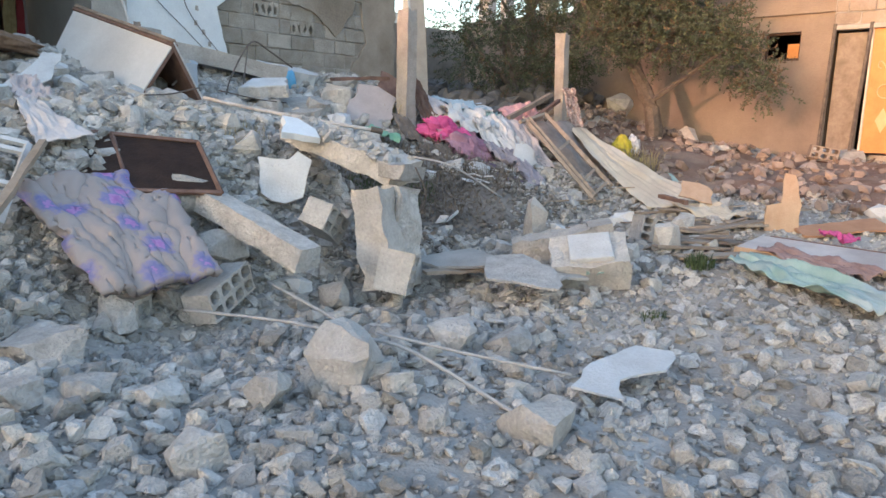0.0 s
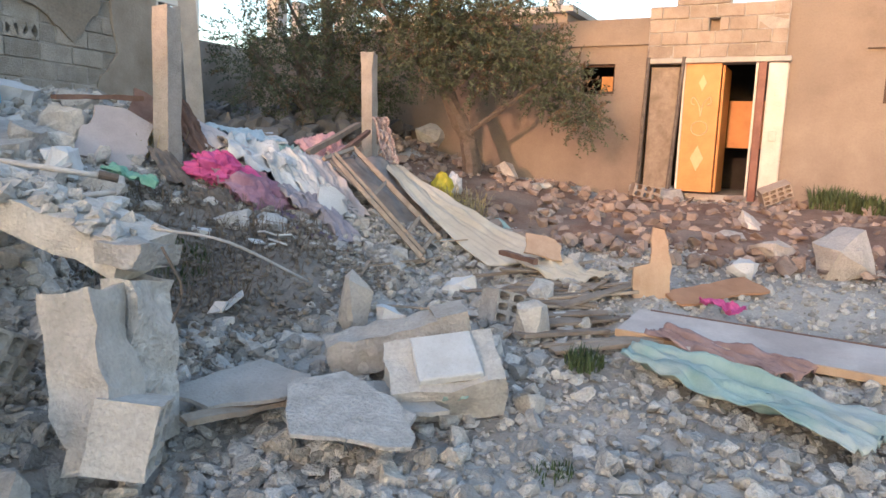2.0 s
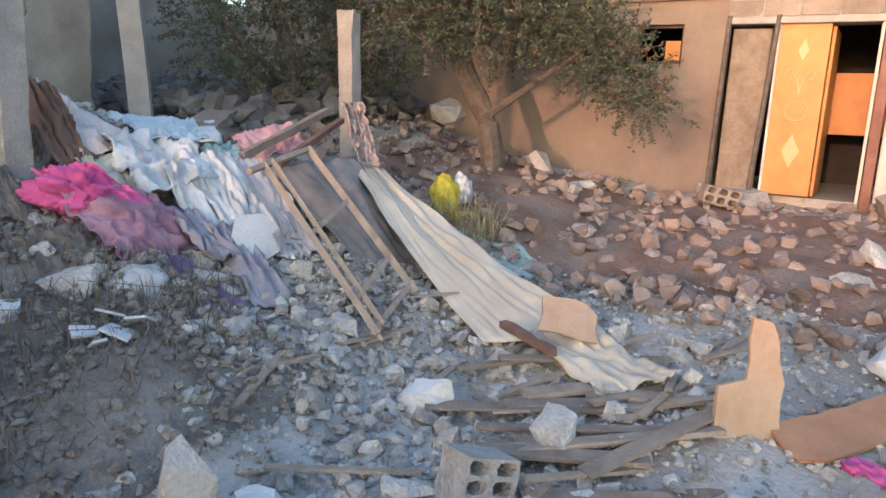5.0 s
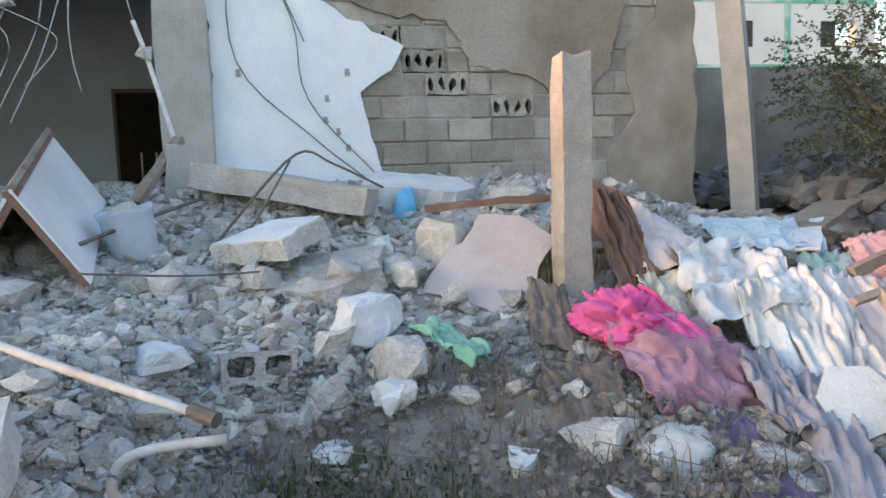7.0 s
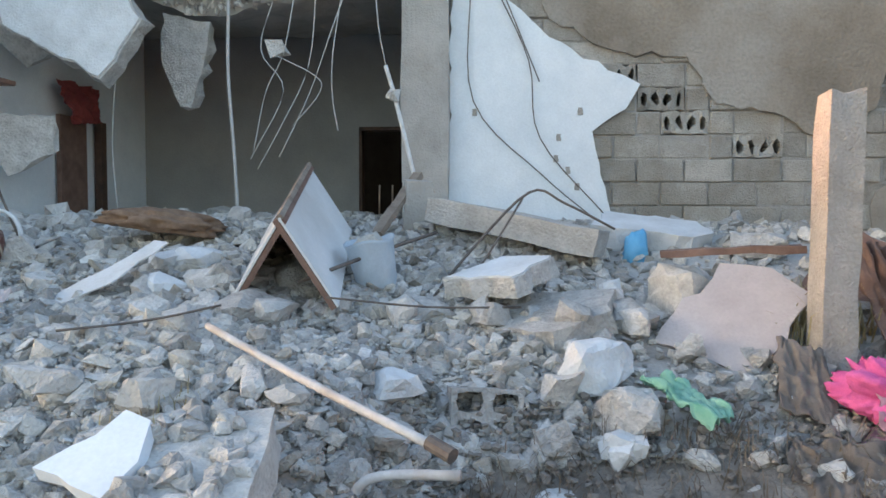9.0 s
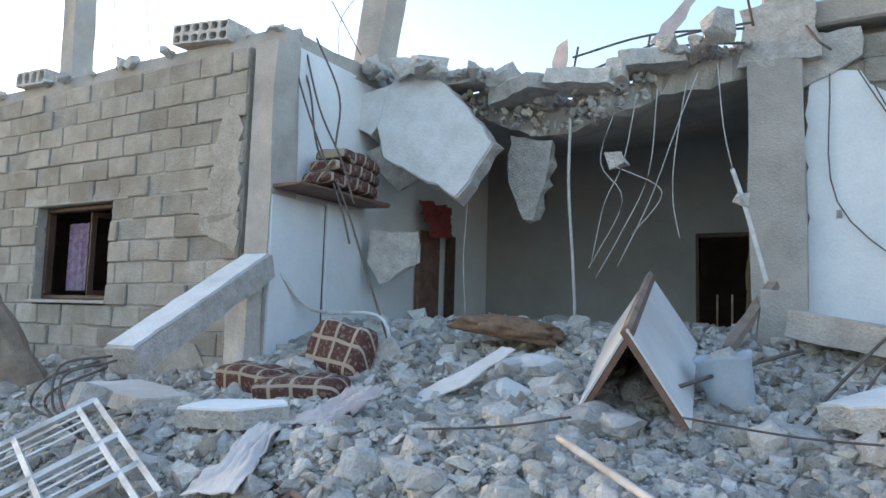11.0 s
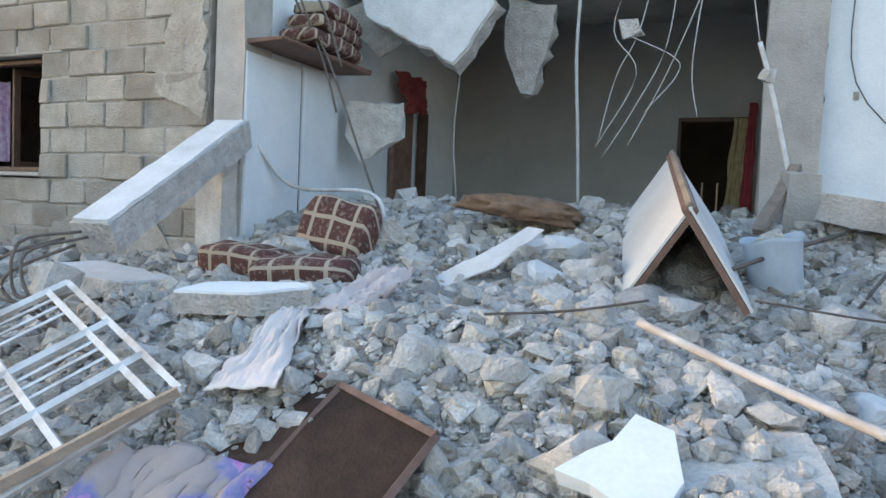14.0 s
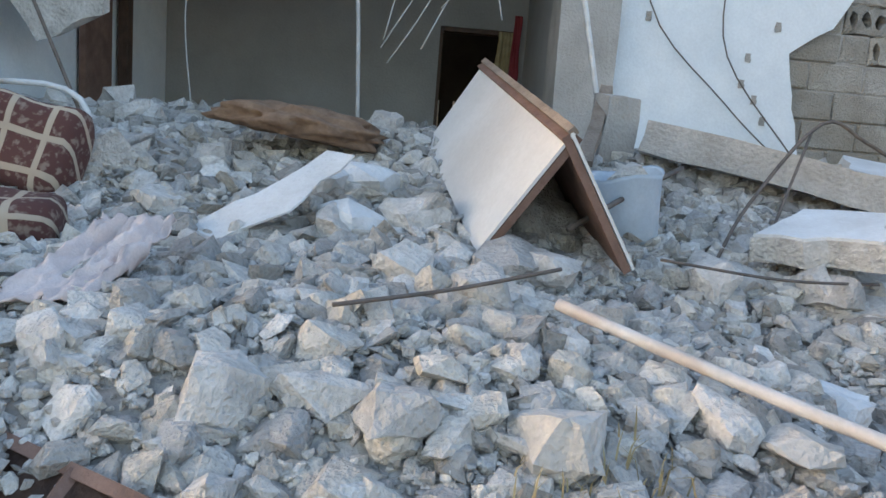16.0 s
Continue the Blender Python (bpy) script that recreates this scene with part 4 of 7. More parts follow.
for i in range(80):
    s = rnd.uniform(0.05, 0.13)
    ob = tagged(link_mesh("rubble_stone", SHAPES[i % 12], M_CHUNK), "grey dusty broken stone lying on the fallen slab", "rubble", "stones on the fallen slab")
    along = rnd.uniform(-0.5, 0.55)
    ob.matrix_world = pose(4.12 - 0.14 * along + rnd.uniform(-0.15, 0.17), 4.2 + 0.97 * along, 0.83 + 0.26 * along, rnd.uniform(-30, 30), rnd.uniform(-30, 30), rnd.uniform(0, 360)) @ Matrix.Scale(s, 4)
beam("concrete_lintel", "broken concrete lintel sloping in the rubble", (2.70, 4.30, 0.70), (2.92, 3.25, 0.36), 0.2, 0.16, M_CHUNK, seed=2)
honeycomb(3.36, 3.78, 0.32, (18, 25, 35), 0.44, 0.2, 0.2, 3, 2, "tilted yellowish hollow block with rounded cells under a slab")
honeycomb(3.66, 3.28, -0.08, (10, 12, 40), 0.36, 0.25, 0.3, 2, 3, "yellowish hollow block with six open cells beside a pier")
honeycomb(2.48, 3.62, 0.0, (-8, -14, 30), 0.5, 0.2, 0.2, 4, 2, "dusty hollow block with open cells below a mattress")
honeycomb(1.28, 3.72, 0.08, (0, 0, 15), 0.44, 0.2, 0.2, 3, 1, "broken grey hollow block half buried in rubble", M_BLOCK)
honeycomb(1.9, 3.72, 0.0, (0, 0, 40), 0.2, 0.2, 0.16, 1, 1, "broken end of a yellowish hollow block")
honeycomb(6.5, 2.8, -0.08, (-8, 16, -30), 0.26, 0.2, 0.24, 2, 3, "grey hollow block lying tilted among stones", M_CHUNK)
honeycomb(4.9, 5.6, 0.6, (-12, 4, 10), 0.32, 0.2, 0.24, 2, 2, "grey hollow block with rounded cells above the weeds", M_CHUNK)
honeycomb(13.2, 1.35, 0.28, (20, -24, -70), 0.42, 0.2, 0.22, 4, 3, "sandy hollow block leaning by the gate", M_SANDBLOCK)
honeycomb(5.2, 6.75, 0.98, (6, 8, -18), 0.62, 0.2, 0.16, 5, 1, "grey hollow block under a fallen lintel", M_CHUNK)
honeycomb(12.9, 3.2, 0.2, (0, 10, -60), 0.42, 0.2, 0.2, 3, 2, "sandy hollow block lying on red earth", M_SANDBLOCK)

# hollow beam block and plastered block in the yard
t = thing("hollow_beam_block", pose(5.42, 3.0, -0.06, 6, -13, -50), "long yellowish concrete block with bubbled face and open cells", "concrete block")
bm = rough_up(boxed(-0.42, 0.28, -0.11, 0.11, 0, 0.22), 7, 0.028, 11, 9)
part("body", bm, M_WARM, t)
bm = hollow_block(bmesh.new(), 0.22, 0.2, 0.24, 1, 2, pose(0.36, 0, 0.0, 0, 0, 90), 0.3)
part("cell_end", bm, M_WARM, t, "end with open cells")
for i in range(9):
    bm = bmesh.new()
    tube(bm, [(-0.38 + i * 0.075, -0.12 - 0.012, 0.05 + 0.09 * (i % 2)), (-0.38 + i * 0.075, -0.10, 0.05 + 0.09 * (i % 2))], 0.035, 8, 0.8, each=1)
    part("cell_rim", bm, M_WARM, t)
t = thing("plastered_block", pose(5.1, 2.50, -0.05, 28, -8, -52), "large stone block with a white plaster square on top", "concrete block")
part("body", rough_up(boxed(-0.30, 0.30, -0.18, 0.2, -0.04, 0.24), 5, 0.035, 6, 3), M_WARM, t)
part("plaster_face", boxed(-0.16, 0.17, -0.15, 0.18, 0.225, 0.275, jitter=0.012, bevel=0.006), M_PALE, t, "white plaster square")
ob = tagged(part("standing_stone", rough_up(rock_bm(61, (0.4, 0.26, 0.62), 12, 0.5), 2, 0.02, 6, 1), M_WARM), "tall pointed pale stone standing in rubble", "rubble")
ob.matrix_world = pose(5.72, 3.55, 0.1, 4, -8, 30)

# thin cracked panels on the ground
slab("cracked_panel", "thin grey fibre-cement panel with torn edge", pose(4.45, 3.32, 0.02, 3, -4, 0), [(-0.34, 0.32), (0.3, 0.18), (0.28, -0.2), (0.05, -0.28), (-0.3, -0.02)], 0.02, M_CONCRETE, category="panel")
slab("cracked_panel", "thin pale fibre-cement panel cracked across", pose(4.40, 2.66, 0.07, 5, -4, 0), [(-0.34, 0.06), (0.06, 0.42), (0.34, 0.26), (0.16, -0.3), (-0.12, -0.42)], 0.02, M_CHUNK, category="panel")
slab("cracked_panel", "narrow torn strip of grey fibre-cement panel", pose(4.78, 2.66, 0.0, 0, 3, 0), [(0.12, 0.26), (0.26, 0.12), (-0.02, -0.36), (-0.16, -0.22)], 0.02, M_CONCRETE, category="panel")
beam("board", "short dusty board under a cracked panel", (4.0, 3.3, 0.0), (4.55, 3.1, -0.02), 0.09, 0.03, M_DRYWOOD, category="board")
slab("pale_sheet", "bluish white sheet of board bent on the gravel", pose(3.5, 1.22, 0.0, 3, -5, 0), [(-0.36, 0.12), (-0.05, 0.2), (0.32, 0.14), (0.4, -0.06), (0.14, -0.14), (-0.12, -0.02), (-0.3, -0.16)], 0.012, M_PALE, amount=0.02, category="sheet")


# ---- rods, pipes, cables ----
def rod(name, label, points, r, mat=None, category="rod", sides=6, group=""):
    return tagged(part(name, tubed(points, r, sides), mat or M_STEEL, smooth=True), label, category, group)


rod("pale_rod", "dusty pale plastic conduit on the gravel", [(2.5, 2.5, 0.1), (2.75, 2.2, 0.08), (2.76, 1.46, -0.04), (2.7, 1.2, -0.05)], 0.011, M_PALEWIRE, "conduit", group="conduits")
rod("pale_rod", "long dusty conduit lying over stones", [(2.7, 2.32, 0.12), (2.95, 1.9, 0.05), (3.27, 1.42, -0.02)], 0.009, M_PALEWIRE, "conduit", group="conduits")
rod("pale_rod", "bent dusty conduit between stones", [(2.8, 3.6, 0.12), (2.72, 3.0, 0.1), (2.6, 2.55, 0.12)], 0.011, M_PALEWIRE, "conduit", group="conduits")
rod("pale_rod", "thin dusty conduit coming out of the heap", [(2.15, 3.5, 0.08), (2.45, 2.95, 0.08), (2.62, 2.6, 0.06)], 0.01, M_PALEWIRE, "conduit", group="conduits")
rod("pale_rod", "dusty conduit running off over the gravel", [(2.8, 1.06, -0.02), (2.76, 0.56, -0.06), (2.6, 0.1, -0.08)], 0.013, M_PALEWIRE, "conduit", group="conduits")
rod("rebar", "thin steel bar standing out of the slab", [(3.99, 3.44, 0.86), (4.3, 3.3, 0.78), (4.9, 3.3, 0.5)], 0.008, M_PALEWIRE)
rod("rebar", "bent thin steel bar hanging from the slab", [(4.0, 3.42, 0.8), (4.06, 3.36, 0.6), (4.0, 3.36, 0.45)], 0.007)
rod("rebar", "steel bar lying along the heap", [(3.1, 5.3, 1.12), (3.4, 5.5, 1.14), (3.7, 5.6, 1.2)], 0.006)
rod("rebar", "long thin bar lying across the rubble", [(4.1, 5.95, 1.2), (4.6, 6.1, 1.14), (5.08, 6.3, 1.12)], 0.006)
rod("rebar", "steel bar leaning on a fallen cupboard", [(3.85, 6.3, 1.24), (4.2, 6.7, 1.38), (4.54, 7.1, 1.5)], 0.012)
rod("rebar", "bent reinforcing bars arching over the slabs", [(4.55, 6.6, 1.1), (4.76, 6.8, 1.37), (5.14, 7.0, 1.76), (5.37, 7.0, 1.69), (5.68, 7.0, 1.53)], 0.009)
rod("rebar", "thin bent bar beside the arching one", [(4.7, 6.5, 1.15), (4.84, 6.7, 1.3), (5.1, 7.0, 1.72)], 0.007)
t = thing("steel_pipe", pose(0, 0, 0), "long rust-flecked white pipe with an elbow, lying down the heap", "pipe")
part("pipe", tubed([(3.68, 5.5, 1.12), (4.2, 5.1, 1.0), (4.83, 4.62, 0.88)], 0.017, 10, each=3), M_PIPE, t, smooth=True)
part("elbow", tubed([(4.86, 4.66, 0.80), (4.62, 4.72, 0.77), (4.52, 4.74, 0.72), (4.5, 4.75, 0.62), (4.58, 4.78, 0.56)], 0.017, 10), M_PIPE, t, smooth=True)
part("socket", tubed([(4.76, 4.67, 0.9), (4.84, 4.61, 0.878)], 0.026, 10, each=1), M_STEEL, t)

# ---- before the open room: slabs and lintels on the heap ----
beam("concrete_lintel", "long cast concrete lintel fallen before the white wall", (4.5, 7.55, 1.74), (5.62, 7.05, 1.52), 0.26, 0.17, M_WARM, seed=5)
slab("plastered_slab", "white-faced piece of hollow floor slab on the heap", pose(4.95, 6.5, 1.31, 14, -5, -28), [(-0.28, -0.17), (0.2, -0.2), (0.26, 0.2), (-0.1, 0.24)], 0.11, M_CHUNK, M_PALE)
slab("hollow_slab", "large flat grey piece of hollow floor slab", pose(5.2, 6.35, 1.10, 16, -8, -18), [(-0.36, -0.18), (0.12, -0.3), (0.38, -0.08), (0.36, 0.22), (-0.16, 0.28)], 0.13, M_CHUNK)
slab("pale_slab", "large white-topped slab against the block wall", pose(6.02, 7.5, 1.55, 14, 6, -10), [(-0.42, -0.16), (0.25, -0.2), (0.4, -0.04), (0.3, 0.24), (-0.34, 0.28)], 0.16, M_PALE)
slab("leaning_board", "dusty pinkish board leaning on the post", pose(6.16, 6.2, 1.13, 52, 12, -24), [(-0.32, -0.3), (0.2, -0.32), (0.34, 0.2), (0.1, 0.3), (-0.14, 0.26)], 0.03, material("pinkish_dusty_board", (0.42, 0.36, 0.345), (0.53, 0.47, 0.45), 4, 0.9, 0.3), category="board")
beam("board", "brown edged board under the post", (5.85, 6.5, 1.42), (6.55, 6.35, 1.47), 0.1, 0.04, M_REDWOOD, category="board")
slab("white_plate", "clean white plaster plate lying on stones", pose(3.82, 4.46, 0.93, 26, 6, -18), [(-0.15, -0.14), (0.14, -0.16), (0.15, -0.03), (0.06, 0.12), (-0.06, 0.13)], 0.05, M_PLASTER, category="plaster plate")
slab("white_plate", "white plastered piece of wall lying on rubble", pose(1.9, 5.32, 1.12, 5, -4, 10), [(-0.34, -0.1), (0.1, -0.16), (0.34, -0.02), (0.22, 0.12), (-0.3, 0.14)], 0.1, M_CHUNK, M_PLASTER, category="plaster plate")
slab("white_plate", "white plastered slab before the block wall", pose(0.6, 5.7, 1.08, 4, 3, 0), [(-0.5, -0.16), (0.3, -0.2), (0.5, 0.1), (-0.3, 0.2)], 0.1, M_CHUNK, M_PALE, category="plaster plate")

# leaning white beam with its bars bare at the foot
t = beam("leaning_beam", "white plastered concrete beam leaning against the wing", (0.74, 6.56, 2.08), (0.94, 5.25, 1.38), 0.24, 0.18, M_CHUNK, M_PALE, seed=8)
for k, (dx, dy) in enumerate(((-0.08, 0.0), (0.0, -0.06), (0.09, 0.03), (0.04, 0.08))):
    rod("bent_bar", "bent bare bar at the foot of a fallen beam", [(0.86 + dx, 5.24, 1.3 + dy * 0.5), (0.72 + dx, 5.0, 1.2 + dy), (0.66 + dx * 2, 5.0, 1.02), (0.9 + dx, 5.05, 0.95 + dy), (0.95 + dx, 5.1, 0.84)], 0.009, category="bar", group="bars of the fallen beam")
chunk(0.86, 5.12, 0.3, 0.24, M_CHUNK, 301, 1.0)
beam("broken_pier", "broken stub of a corner pier against the wing", (0.66, 6.45, 2.0), (0.66, 6.42, 0.7), 0.22, 0.2, M_WARM, seed=12, category="pier")
ob = tagged(part("dead_tree", rough_up(tubed([(-1.0, 6.2, 0.3), (-1.3, 5.9, 1.05), (-1.5, 5.6, 1.7)], 0.2, 9, 0.85), 1, 0.03, 6, 3), M_OLDWOOD), "leaning broken tree trunk before the wing", "tree trunk")

# ---- shattered roof edge ----
def shard(name, label, corners, y, thick, mat, tilt=0.0, face=None, turn=0.0):
    """A hanging piece of the slab, its front in the x-z plane at y."""
    cx, cz = sum(a for a, b in corners) / len(corners), sum(b for a, b in corners) / len(corners)
    t = thing(name, pose(cx, y, cz, tilt, 0, turn), label, "hanging slab")
    line = ragged([(a - cx, b - cz) for a, b in corners], 0.08, 0.02)
    bm = prism(bmesh.new(), line, thick, rough=0.03)
    bmesh.ops.triangulate(bm, faces=[f for f in bm.faces if len(f.verts) > 4])
    part("body", bm, mat, t)
    if face:
        part("plaster_face", prism(bmesh.new(), [(a * 0.97, b * 0.97) for a, b in line], -0.012), face, t, "white ceiling plaster")
    return t


shard("hanging_slab", "large white-plastered piece of ceiling hanging from its bars", [(1.12, 3.98), (1.58, 3.84), (1.95, 3.45), (2.24, 3.08), (1.95, 2.62), (1.5, 2.86), (1.12, 3.06), (0.98, 3.4)], 7.72, 0.16, M_CHUNK, -10, M_PALE)
shard("hanging_slab", "smaller white cracked piece of ceiling beside the large one", [(0.62, 3.72), (1.1, 3.82), (1.0, 3.4), (0.92, 3.3), (0.64, 3.42)], 7.78, 0.16, M_CHUNK, -8, M_PALE)
shard("hanging_slab", "grey underside of a tilted slab piece", [(0.72, 3.22), (1.15, 3.3), (1.35, 2.95), (1.05, 2.8)], 7.95, 0.16, M_CHUNK, 20)
shard("hanging_chunk", "rough lump of concrete hanging from the roof edge", [(2.14, 3.28), (2.56, 3.2), (2.5, 2.9), (2.38, 2.5), (2.28, 2.52), (2.14, 2.85)], 8.2, 0.14, M_CHUNK)
shard("torn_plaster", "torn plate of grey plaster hanging on the side wall", [(0.9, 2.42), (1.38, 2.4), (1.36, 2.1), (1.02, 1.92), (0.88, 2.12)], 7.85, 0.05, M_CHUNK, 0, None, 12)
shard("hanging_chunk", "small lump of concrete hanging on a bar", [(3.08, 3.0), (3.22, 3.0), (3.24, 2.9), (3.12, 2.86)], 8.0, 0.1, M_CHUNK)
rnd = random.Random(31)
for i in range(120):
    x = rnd.uniform(0.7, 4.0)
    s = rnd.uniform(0.12, 0.42) if i < 45 else rnd.uniform(0.05, 0.16)
    y = 8.12 + rnd.uniform(-0.08, 0.5) - (0.35 if x < 2.2 else 0)
    ob = tagged(link_mesh("roof_rubble", SHAPES[i % 12], M_CHUNK if i % 4 else M_PALE), "broken concrete lump lying on the sagging roof edge", "rubble", "lumps on the roof edge")
    ob.matrix_world = pose(x, y, 3.88 - sag(x) * 0.9 + s * 0.22 + (0.06 if x < 2.2 else 0.0), rnd.uniform(-25, 25), rnd.uniform(-25, 25), rnd.uniform(0, 360)) @ Matrix.Scale(s, 4)
for i in range(46):
    x = rnd.uniform(-4.4, 0.75)
    s = rnd.uniform(0.08, 0.2)
    ob = tagged(link_mesh("roof_rubble", SHAPES[i % 12], M_CHUNK), "broken block lump lying on the wing's wall head", "rubble", "lumps on the wing's wall")
    ob.matrix_world = pose(x, rnd.uniform(6.66, 6.95), 3.98 + s * 0.2, rnd.uniform(-20, 20), rnd.uniform(-20, 20), rnd.uniform(0, 360)) @ Matrix.Scale(s, 4)
honeycomb(-0.2, 6.75, 4.02, (0, 6, 0), 0.72, 0.25, 0.18, 6, 2, "slab of hollow blocks lying on the wing's wall head", M_CHUNK)
honeycomb(-2.9, 6.75, 4.02, (0, 3, 0), 0.55, 0.22, 0.16, 4, 1, "broken hollow block lying on the wing's wall head", M_CHUNK)
bm = rough_up(boxed(-0.15, 0.15, -0.15, 0.15, 0, 2.4), 7, 0.02, 6, 3)
ob = tagged(part("tilted_column", bm, M_CONCRETE), "tilted bare concrete column rising from the broken roof", "column")
ob.matrix_world = pose(0.62, 8.1, 3.9, 0, 9, 0)
chunk(1.3, 8.0, 0.34, 0.22, M_CHUNK, 311, 5.32)
bm = rough_up(boxed(-0.11, 0.11, -0.12, 0.12, 0, 1.95), 7, 0.015, 6, 5)
ob = tagged(part("roof_column", bm, M_CONCRETE), "bare concrete column standing on the wing's roof", "column")
ob.matrix_world = pose(-2.55, 6.95, 3.98, 0, -2, 0)
vs, fs, n = [], [], 0
rnd = random.Random(8)
for i in range(1500):
    x = rnd.uniform(0.7, 4.15)
    s = 0.02 + 0.09 * rnd.random() ** 2
    y = 8.08 + 0.18 * noise.noise(Vector((x * 2.1, 0, 1))) + 0.35 * step(3.0, 4.1, x) + rnd.uniform(-0.05, 0.3)
    z = 3.66 - sag(x) + rnd.uniform(0.02, 0.22) if y < 8.2 else 3.9 - sag(x) * 0.93
    v, f = TEMPLATES[rnd.randrange(len(TEMPLATES))]
    r = np.array(Euler([rnd.uniform(0, 6.28) for _ in range(3)]).to_matrix())
    vs.append((v * s) @ r.T + np.array((x, y, z)))
    fs.append(f + n)
    n += len(v)
me = bpy.data.meshes.new("roof_crumbs")
me.from_pydata(np.concatenate(vs).tolist(), [], np.concatenate(fs).tolist())
tagged(link_mesh("roof_crumbs", me, M_STONE), "crumbled concrete clinging to the broken roof edge", "rubble", kind="stuff")
for k, (x, y, z, a) in enumerate(((1.75, 8.02, 3.86, 10), (2.35, 8.0, 3.66, -20), (2.9, 8.02, 3.68, 14), (3.4, 8.2, 3.82, 30), (2.05, 8.3, 3.86, 50), (1.25, 8.1, 4.02, -30))):
    slab("roof_slab_piece", "broken piece of roof slab lying on the sagging edge", pose(x, y, z, random.uniform(-14, 6), random.uniform(-10, 10), a), [(-0.3, -0.14), (0.22, -0.18), (0.32, 0.1), (-0.2, 0.2)], 0.13, M_CHUNK, M_PALE if k % 2 else None)
WIRES = "bare reinforcing bars hanging from the roof edge"
rod("loose_cable", "white cable hanging from the broken ceiling", [(2.79, 8.0, 3.3), (2.78, 8.0, 2.75), (2.82, 8.0, 2.15), (2.85, 8.0, 1.6)], 0.013, M_PALEWIRE, "cable")
for pts in ([(3.35, 8.0, 3.45), (3.21, 8.0, 2.9), (3.07, 8.0, 2.59), (2.96, 8.0, 2.11)], [(3.48, 8.05, 3.48), (3.42, 8.0, 2.8), (3.22, 8.0, 2.32), (3.02, 8.0, 1.98)],
            [(3.69, 8.1, 3.54), (3.63, 8.0, 2.91), (3.6, 8.0, 2.57), (3.65, 8.0, 2.28)], [(3.79, 8.1, 3.6), (3.63, 8.0, 3.09), (3.42, 8.0, 2.58), (3.2, 8.0, 2.07)],
            [(3.17, 8.0, 3.35), (3.03, 8.0, 2.92), (3.21, 8.0, 2.59), (2.98, 8.0, 2.06)], [(3.14, 8.0, 2.88), (3.46, 8.0, 2.71), (3.5, 8.0, 2.58), (3.29, 8.0, 2.32)],
            [(3.91, 8.1, 3.65), (3.97, 8.0, 3.1), (4.05, 8.0, 2.78)], [(1.87, 8.0, 2.75), (1.78, 8.0, 2.15), (1.88, 8.0, 1.6)]):
    rod("hanging_bar", "thin bent wire hanging from the roof edge", [(x + random.uniform(-0.03, 0.03), y + random.uniform(-0.04, 0.04), z) for x, y, z in pts], 0.0048, M_PALEWIRE, "wire", 5, WIRES)
slab("tin_scrap", "bent strip of faded pink tin on the roof edge", pose(3.62, 8.2, 4.12, 80, 35, 10), [(-0.05, -0.3), (0.06, -0.28), (0.03, 0.3), (-0.02, 0.26)], 0.01, M_SCRAP, category="tin scrap")
slab("tin_scrap", "torn standing strip of faded tin on the roof edge", pose(2.62, 8.15, 3.88, 86, 8, -20), [(-0.07, -0.2), (0.08, -0.2), (0.06, 0.2), (-0.06, 0.14)], 0.01, M_SCRAP, category="tin scrap")
rod("white_tube", "white plastic tube leaning against the column", [(4.05, 8.0, 2.78), (4.14, 8.0, 2.47), (4.33, 8.0, 1.7)], 0.018, M_WHITEMETAL, "tube")
chunk(4.12, 8.0, 0.13, 0.12, M_CHUNK, 312, 2.5)
for pts in ([(4.68, 8.59, 3.6), (4.71, 8.59, 2.59), (5.3, 8.58, 1.96), (5.79, 8.57, 1.55)], [(4.87, 8.59, 3.6), (5.18, 8.58, 2.92), (5.28, 8.58, 2.27), (5.85, 8.57, 1.6)], [(4.96, 8.59, 3.5), (5.27, 8.585, 2.75)]):
    rod("black_cable", "thin black cable hanging over the white plaster", pts, 0.0055, M_STEEL, "cable", 5, "cables on the plaster")
for x, z in ((5.52, 2.0), (5.6, 1.86), (5.44, 2.28), (5.62, 2.5), (4.72, 2.5), (5.42, 2.1)):
    ob = solid("plaster_hole", "dark shrapnel hole in the white plaster", "hole", prism(bmesh.new(), ragged([(x - 0.02, z - 0.03), (x + 0.02, z - 0.03), (x + 0.018, z + 0.03), (x - 0.02, z + 0.03)], 0.02, 0.006), -0.004, m=pose(0, 8.619, 0)), M_MORTAR, kind="")
for pts in ([(0.60, 7.0, 4.0), (0.80, 7.0, 3.56), (0.92, 7.0, 3.02), (1.2, 7.0, 2.61), (1.48, 7.0, 1.97), (1.75, 7.0, 1.35)], [(0.71, 7.0, 4.0), (0.92, 7.0, 3.37), (1.18, 7.0, 2.9), (1.33, 7.0, 2.52)], [(0.85, 7.0, 4.0), (1.13, 7.0, 3.45), (1.11, 7.0, 3.01)],
            [(0.66, 6.85, 4.0), (0.85, 6.9, 3.4), (1.05, 6.95, 2.9), (1.2, 7.0, 2.5), (1.3, 7.0, 2.2)]):
    rod("hanging_bar", "bent reinforcing bar hanging over the side wall", pts, 0.009, M_STEEL, "bar", 5, "bars over the side wall")
rod("white_tube", "thin white cable slung along the side wall", [(0.80, 6.75, 1.95), (0.95, 7.0, 1.66), (1.61, 7.0, 1.63), (1.75, 7.0, 1.35)], 0.016, M_WHITEMETAL, "cable")
